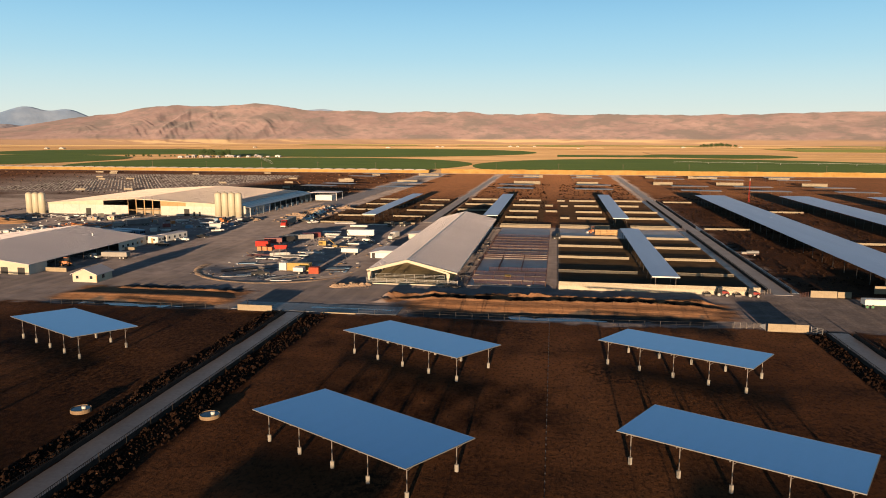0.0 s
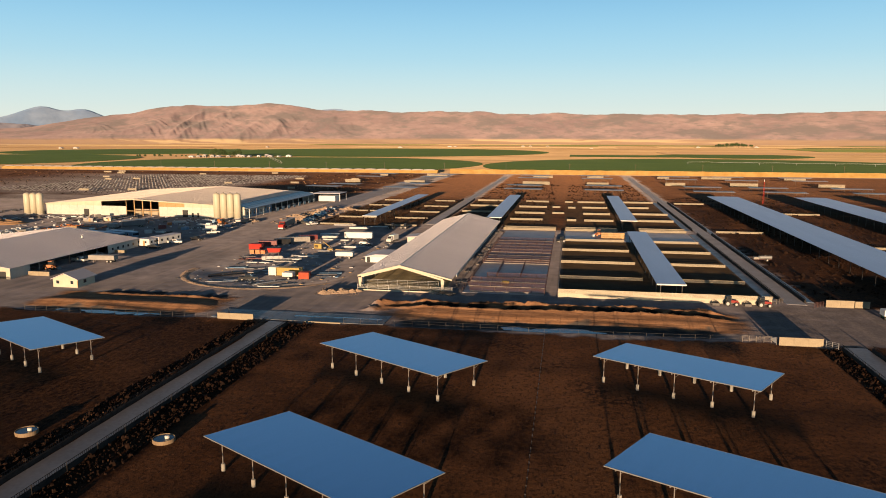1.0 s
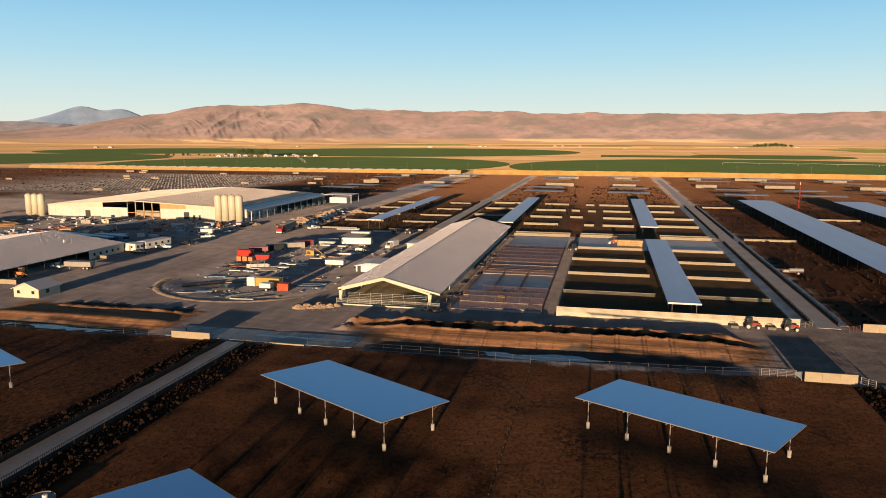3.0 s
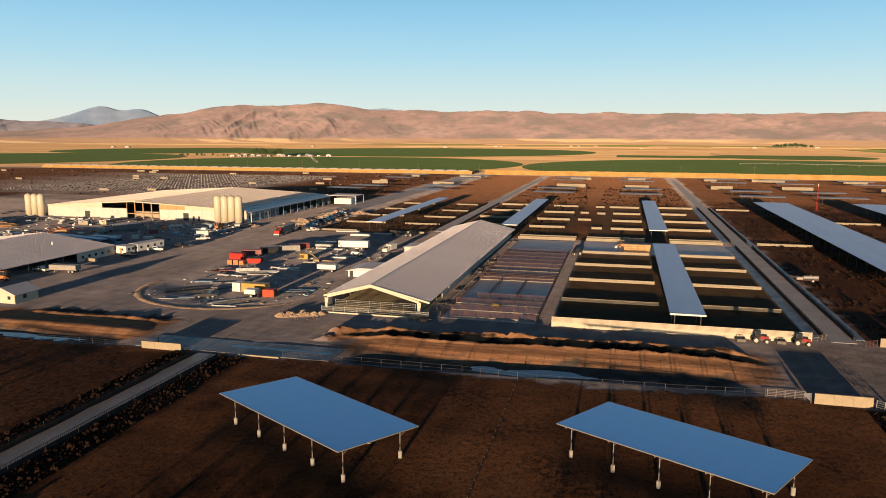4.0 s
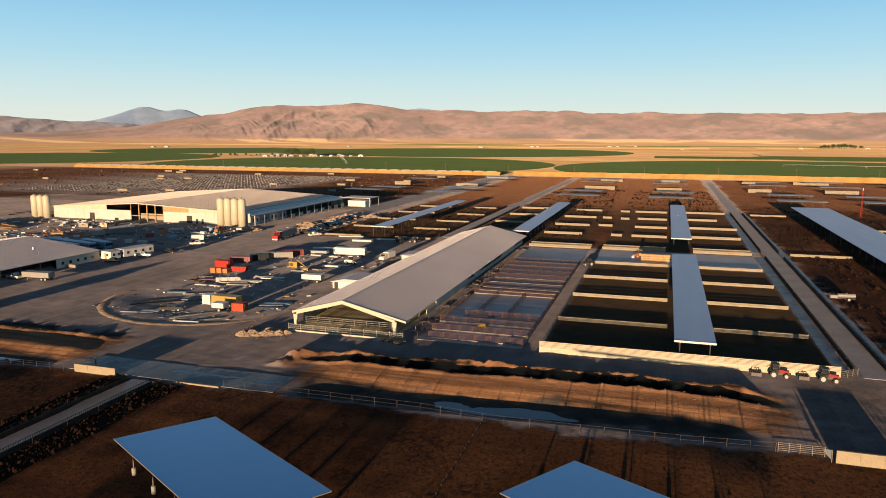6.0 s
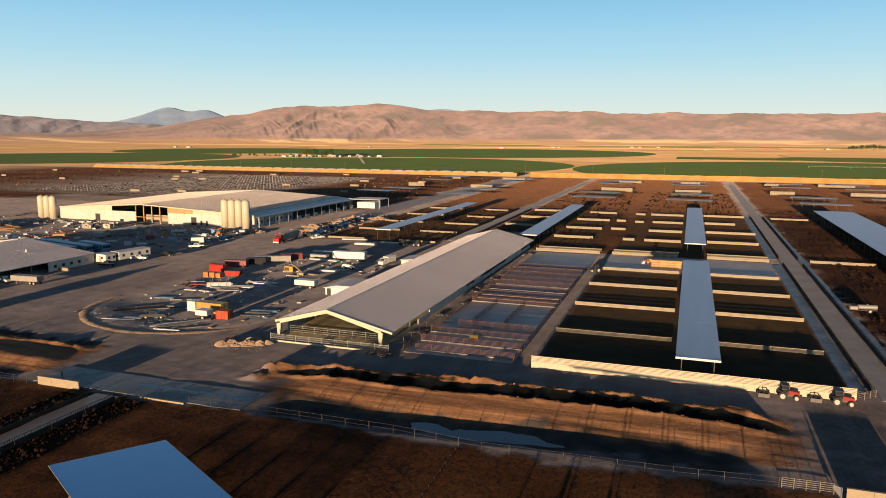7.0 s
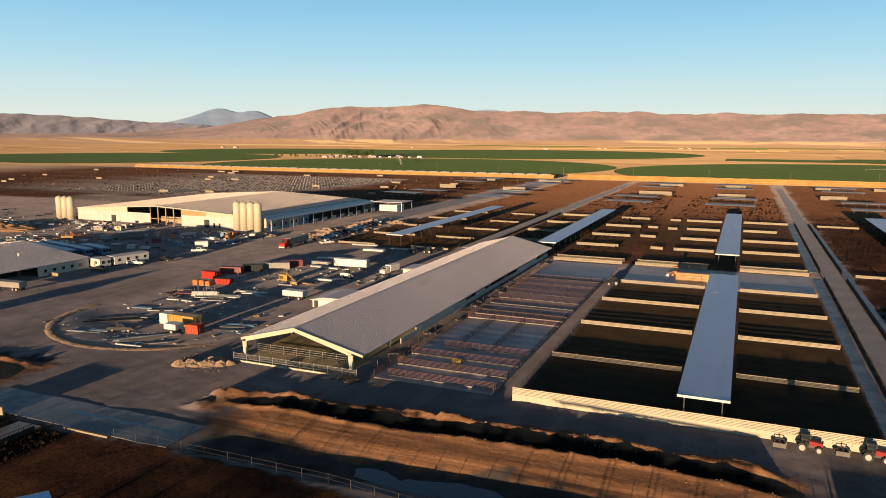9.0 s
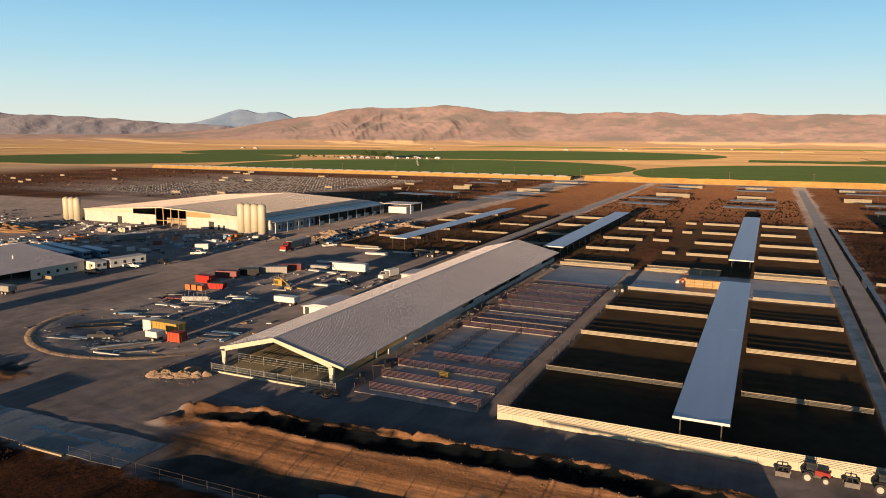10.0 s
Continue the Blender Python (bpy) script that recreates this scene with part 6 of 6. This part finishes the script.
def rubble(x, y, rx, ry, h, label, seed, material=MOUND):
    n, m = 30, 12
    vs, fs = [], []
    for j in range(m + 1):
        t = j / m
        for i in range(n):
            a = 2 * math.pi * i / n
            px, py = rx * t * math.cos(a), ry * t * math.sin(a)
            k = noise.fractal((px * .5 + seed, py * .5, 1.3), 1.0, 2.0, 4)
            z = h * (1 - t) ** 0.8 * (0.75 + .6 * k) + .25 * k * (1 - t)
            vs.append((px * (1 + .12 * k), py * (1 + .12 * k), max(z, 0) if j < m else -.25))
    for j in range(m):
        for i in range(n):
            q = (i + 1) % n
            fs.append((j * n + i, (j + 1) * n + i, (j + 1) * n + q, j * n + q))
    ob = part("dirt_mound", Shape().add(vs, fs), material, at=put(x, y))
    return tagged(ob, label, "mound")


for i, (x, y, rx, h) in enumerate(((-60.2, 191.6, 2.2, .9), (-58.2, 192.6, 2.4, 1.2), (-56.2, 193.4, 2.5, 1.0), (-54.2, 194.4, 2.2, .9), (-52.8, 195.4, 1.8, .7), (-56.6, 196.4, 2.4, .6))):
    rubble(x, y, rx, rx * .8, h, "pale heap of dirt and rubble beside the road", 1.7 * i)
for x, y, r, h in ((-127, 352, 7, 1.8), (-136, 366, 6, 1.6), (-129, 380, 7, 1.8), (-133, 400, 6, 1.6), (-150, 341, 5, 1.3), (-120, 404, 6, 1.4), (-98, 286, 2.5, .7)):
    rubble(x, y, r, r * .8, h, "low heap of spoil beside the road", x)
rubble(-276, 312, 26, 11, 2.6, "broad heap of sandy spoil behind the shed", 3, BANK_HEAP)
heap = random.Random(5)
for i in range(30):
    x, y = heap.uniform(-238, -150), heap.uniform(288, 340)
    if heap.random() < .55:
        crate(x, y, heap.uniform(0, 90), heap.uniform(1.2, 3.6), heap.uniform(1, 2.2), heap.uniform(.8, 2.0), heap.choice((WHITE, PIPE, TAN, BLUE, MAROON, WHITE_METAL, ORANGE)), "crate of building material in the far yard")
    else:
        plank_stack(x, y, heap.uniform(-20, 40), 1.6, heap.uniform(3, 7), heap.uniform(.4, .9), heap.choice((WHITE_METAL, PIPE, TIMBER)), "stack of building panels on timber bearers")
for i in range(26):
    x, y = heap.uniform(-236, -208), heap.uniform(274, 292)
    crate(x, y, heap.uniform(0, 90), heap.uniform(.8, 2.6), heap.uniform(.8, 2), heap.uniform(.5, 1.2), heap.choice((WHITE, PIPE, TAN, TIMBER, MAROON)), "crate of building material on the spoil heap")


def scraps(label, x0, x1, y0, y1, n, seed, material, high=.35, size=1.0):
    k = random.Random(seed)
    s = Shape()
    for i in range(n):
        w, d = size * k.uniform(.2, 1.6), size * k.uniform(.1, .6)
        s.box(-w, w, -d, d, -.02, k.uniform(.05, high), put(k.uniform(x0, x1), k.uniform(y0, y1), 0, k.uniform(0, 180)))
    return tagged(part("scrap_litter", s, material), label, "litter", kind="stuff")


scraps("scattered pale offcuts on the storage yard", -108, -64, 202, 290, 90, 1, WHITE_METAL, .25, .4)
scraps("scattered timber offcuts on the storage yard", -110, -62, 200, 290, 60, 2, TIMBER, .2, .45)
scraps("rust-red scrap lying in a low heap", -107, -101.5, 236.5, 241, 40, 24, RUST, .25, .5)
scraps("scattered dark scrap on the storage yard", -110, -62, 198, 290, 90, 3, DARK_STEEL, .3, .5)
scraps("scattered pale offcuts before the hall", -250, -145, 296, 349, 150, 4, WHITE_METAL, .6, .55)
scraps("scattered dark scrap before the hall", -250, -145, 290, 349, 70, 5, DARK_STEEL, .7)
scraps("scattered rubble along the service road", -140, -118, 335, 420, 120, 6, MOUND, .6)
scraps("scattered dark clutter beside the barn", -27.6, -24.8, 205, 340, 26, 7, STEEL, .4)


def calf_hutches():
    k = random.Random(8)
    s = Shape()
    for r in range(28):
        for c in range(58):
            x = -450 + c * 2.9 + r * 0.8
            y = 492 + r * 8.2 + c * 0.15
            if k.random() < .38:
                continue
            s.prism([(-.55, 0), (.55, 0), (.46, .32), (0, .42), (-.46, .32)], -.8, .8, put(x + k.uniform(-.2, .2), y))
    return tagged(part("calf_hutches", s, TARP), "rows of small pale calf hutches far off", "hutch", kind="stuff")


calf_hutches()
# covered stacks on the western embankment
stack = Shape().prism([(0, 0), (12.4, 0), (12.0, 1.1), (6.2, 1.5), (.4, 1.1)], -2.2, 2.2).data("cover", TARP)
for i in range(40):
    x = -688 + i * 13.6
    t = thing("covered_stack", "pale sheeted stack on the embankment", "stack", put(x, 805.5, 2.95 + random.uniform(-.15, .15)), group="sheeted stacks along the embankment")
    part("cover", stack, None, t)


def power_pole(x, y):
    t = thing("power_pole", "slim timber power pole with a crossarm", "pole", put(x, y), group="power poles along the fields")
    part("pole", Shape().tube((0, 0, 0), (0, 0, 10.5), .2, 7, .13), BARK, t)
    part("crossarm", Shape().box(-1.3, 1.3, -.08, .08, 9.6, 9.8), BARK, t)
    return t


for i in range(13):
    power_pole(-566 + i * 71, 834)


def farm_house(x, y, w, d, h, material, label):
    t = thing("farm_building", label, "house", put(x, y), group="farm buildings on the plain")
    part("wall", Shape().box(0, w, 0, d, 0, h), material, t)
    part("roof", Shape().prism([(-.4, h + .003), (w + .4, h + .003), (w / 2, h + w * .16)], -.4, d + .4), PALE_ROOF, t)
    part("door", Shape().box(w * .4, w * .4 + 2, -.1, -.004, 0, h * .6), DARK, t)
    return t


far = random.Random(12)
for i in range(14):
    x = -700 + i * 12.6 + far.uniform(-3, 3)
    farm_house(x, 1262 + 0.42 * (x + 705) + far.uniform(-8, 8), far.uniform(3, 12), far.uniform(6, 9), far.uniform(1.8, 4.4), far.choice((TAN, PALE_CONCRETE, WHITE_METAL, SLATE, TAN)), "small white building of a distant farm")
for x, y in ((-1500, 1950), (-1460, 1960), (-560, 2350), (-420, 2500), (-400, 2510), (-180, 2700), (-150, 2690), (-90, 2710), (60, 2300), (420, 2600), (622, 2668), (-1000, 2300)):
    farm_house(x, y, far.uniform(8, 15), 10, far.uniform(2.0, 3.0), CREAM, "white farm shed far out on the plain")


def tree(x, y, high, seed):
    k = random.Random(seed)
    t = thing("tree", "dark green broadleaf tree of a distant farm", "tree", put(x, y), group="trees of distant farms")
    tr = Shape().tube((0, 0, 0), (0, 0, high * .45), high * .035, 7, high * .02)
    for i in range(5):
        a = k.uniform(0, 6.28)
        tr.tube((0, 0, high * k.uniform(.25, .42)), (math.cos(a) * high * .25, math.sin(a) * high * .25, high * k.uniform(.55, .75)), high * .015, 5, high * .006)
    part("trunk", tr, BARK, t)
    s = Shape()
    for i in range(420):
        a, b, r = k.uniform(0, 6.28), math.acos(k.uniform(-.7, 1)), high * .36 * k.random() ** .4 * (1 + .3 * math.sin(3 * i))
        c = Vector((r * math.sin(b) * math.cos(a), r * math.sin(b) * math.sin(a), high * .66 + r * .95 * math.cos(b)))
        u = Vector((k.uniform(-1, 1), k.uniform(-1, 1), k.uniform(-1, 1))).normalized() * high * .055
        v = u.orthogonal().normalized() * high * .04
        s.add([c - u, c + v, c + u, c - v], [(0, 1, 2, 3)])
    part("crown", s, LEAF, t)
    return t


for i in range(12):
    tree(-672 + i * 4.6 + far.uniform(-3, 3), 1296 + 1.6 * i + far.uniform(-6, 6), far.uniform(9, 15), i)
for i in range(14):
    tree(-790 + i * 9 + far.uniform(-3, 3), 1236 + 4.5 * i + far.uniform(-6, 6), far.uniform(3, 7), 20 + i)
for i in range(17):
    tree(495 + i * 7.2 + far.uniform(-3, 3), 2650 + far.uniform(-14, 14), 9 + 7 * math.sin(math.pi * (i + 2) / 20) + far.uniform(-2, 2), 40 + i)


def centre_pivot(x, y, x2, y2, label):
    """An irrigation boom: a pipe in arched spans between wheeled A-frame towers."""
    t = thing("irrigation_boom", label, "irrigation boom", put(x, y, .5, math.degrees(math.atan2(y2 - y, x2 - x))))
    n = math.hypot(x2 - x, y2 - y)
    m = max(2, round(n / 47))
    for i in range(m):
        a, b = n * i / m, n * (i + 1) / m
        part("span_pipe", Shape().tube((a, 0, 3.5), ((a + b) / 2, 0, 4.1), .11, 6).tube(((a + b) / 2, 0, 4.1), (b, 0, 3.5), .11, 6), WHITE_METAL, t)
        part("truss_rod", Shape().tube((a, 0, 3.4), (a * .7 + b * .3, 0, 2.9), .03, 4).tube((a * .7 + b * .3, 0, 2.9), (a * .3 + b * .7, 0, 2.9), .03, 4).tube((a * .3 + b * .7, 0, 2.9), (b, 0, 3.4), .03, 4), STEEL, t)
    for i in range(m + 1):
        a = n * i / m
        q = part("tower", Shape().tube((a, -2, .6), (a, 0, 3.5), .09, 5).tube((a, 2, .6), (a, 0, 3.5), .09, 5).tube((a, -2, .6), (a, 2, .6), .08, 5), WHITE_METAL, t)
        for s in (-2, 2):
            part("tyre", Shape().lathe([(.3, -.15), (.6, -.15), (.6, .15), (.3, .15)], 10, pose(a, s, .6, 0, 90, 0)), RUBBER, q)
    return t


centre_pivot(170, 1110, 452, 1062, "long white irrigation boom on wheeled towers over a green field")
centre_pivot(-532, 1250, -413, 1013, "long white irrigation boom on wheeled towers over a green field")


def scrub():
    k = random.Random(21)
    s = Shape()
    for i in range(700):
        x, y, r = k.uniform(-330, -150), k.uniform(830, 870), k.uniform(.6, 1.6)
        for j in range(4):
            u = Vector((k.uniform(-1, 1), k.uniform(-1, 1), k.uniform(.3, 1))).normalized() * r
            v = u.orthogonal().normalized() * r * .5
            c = Vector((x, y, r * .6))
            s.add([c - u * .5, c + v, c + u, c - v], [(0, 1, 2, 3)])
    return tagged(part("scrub", s, LEAF), "line of low scrub along the field edge", "shrubs", kind="stuff")


scrub()


def lumps(name, label, category, boxes, material, seed, low=.08, high=.3, flat=.55):
    """Loose clods and stand-ins for cattle: low uneven lumps strewn over rectangles (x0, x1, y0, y1, count), denser in
    patches.
    """
    k = random.Random(seed)
    s = Shape()
    spots = []
    for x0, x1, y0, y1, count in boxes:
        for i in range(count):
            x, y = k.uniform(x0, x1), k.uniform(y0, y1)
            if noise.noise((x * .07, y * .07, seed)) + .35 * k.uniform(-1, 1) > -0.1:
                spots.append((x, y))
    heights = ground_height(np.array([p[0] for p in spots]), np.array([p[1] for p in spots]))
    for (x, y), z in zip(spots, heights):
        r = k.uniform(low, high) * (1 + (k.random() < .08))
        ring = [(r * k.uniform(.7, 1.2) * math.cos(a * 1.0472), r * k.uniform(.7, 1.2) * math.sin(a * 1.0472), -.06) for a in range(6)]
        top = [(.5 * px, .5 * py, r * flat * k.uniform(.7, 1.2)) for px, py, pz in ring]
        s.add(ring + top, [(i, (i + 1) % 6, 6 + (i + 1) % 6, 6 + i) for i in range(6)] + [tuple(range(6, 12))], put(x, y, float(z)))
    return tagged(part(name, s, material), label, category, kind="stuff")


BANK_CLOD = surface("bank_clod", (0.22, 0.12, 0.06), (0.30, 0.17, 0.085), 1.0, 0.95, bump=0.4, fine=8, gloss=0.1)
# Brown for the sunlit edges of the cattle that lumps replace.
HERD_LIT = surface("herd_lit_brown", (0.065, 0.03, 0.015), (0.13, 0.066, 0.036), 1.5, 0.95, bump=0.4, fine=8, gloss=0.1)
CLOD = surface("dark_clod", (0.012, 0.006, 0.0035), (0.026, 0.012, 0.0065), 1.0, 0.95, bump=0.4, fine=8, gloss=0.1)
lumps("dung_clods", "dark clods strewn over the bare pens", "clods", ((-125, -69, 85, 160, 1600), (-53, 54, 72, 160, 2800)), CLOD, 3, .05, .13, .35)
# Dark and rusty lumps added in place of cattle along the alleys.
lumps("dung_clods", "dark lumps standing in for cattle along the feed lines", "clods", ((-68.3, -63.6, 62, 160, 5200), (-57.5, -52.2, 62, 160, 5200), (53.5, 57.2, 100, 160, 1500), (63.3, 67.5, 100, 160, 1500)), CLOD, 4, .10, .26, 1.0)
lumps("feed_tufts", "rusty brown lumps standing in for sunlit cattle along the feed lines", "feed", ((-67.6, -63.6, 62, 160, 800), (-57.5, -53.2, 62, 160, 800), (54, 57.2, 100, 160, 350), (63.3, 67, 100, 160, 350)), HERD_LIT, 8, .05, .13, 1.1)
# Lumps added in place of the distant cattle and other small specks.
lumps("dung_clods", "dark lumps standing in for cattle in the far pens", "clods", ((-117, -66, 345, 470, 900), (-56, -6, 345, 520, 1100), (2, 54, 480, 640, 1200), (66, 136, 205, 520, 3200), (-56, -6, 520, 640, 900)), CLOD, 9, .2, .5, .8)
lumps("dung_clods", "dark lumps standing in for cattle in the farthest western pens", "clods", ((-690, -150, 470, 785, 2600),), CLOD, 12, .3, .7, .6)
lumps("feed_tufts", "pale lumps added as specks in the farthest western pens", "feed", ((-690, -470, 450, 780, 420), (-260, -150, 470, 780, 260)), BANK_CLOD, 13, .3, .65, .7)
lumps("bank_clods", "loose clods along the banks of the pond", "clods", ((-42, 40, 178.5, 181.5, 700), (-42, 40, 185.8, 188.2, 900), (-119, -85, 179.3, 182, 350)), BANK_CLOD, 5, .03, .10, .5)
lumps("rubble_bits", "loose lumps round the dirt heaps", "clods", ((-63, -51, 189.5, 198, 500),), MOUND, 6, .03, .13, .7)
scraps("scattered pale scrap heap behind the shed", -240, -205, 276, 294, 150, 14, WHITE, .8)
scraps("scattered rusty scrap behind the spoil heap", -232, -205, 294, 312, 60, 15, ORANGE, .5)
scraps("scattered dark scrap at the edge of the yard", -350, -240, 322, 372, 90, 16, DARK_STEEL, .6)
scraps("scattered pale scrap at the edge of the yard", -330, -240, 322, 346, 50, 17, WHITE_METAL, .6)
scraps("bright offcuts and sheeting beside the containers", -88, -78, 197, 206, 40, 18, WHITE_METAL, .1, .4)
scraps("blue sheeting and pipes behind the containers", -73, -64, 213, 219, 16, 19, BLUE, .12)
scraps("small heap of dark scrap before the barn corner", -29.5, -26.5, 195.6, 197.0, 26, 22, DARK_STEEL, .5)
scraps("small heap of pale scrap before the barn corner", -31.5, -27.5, 195.4, 197.0, 14, 23, TAN, .3)
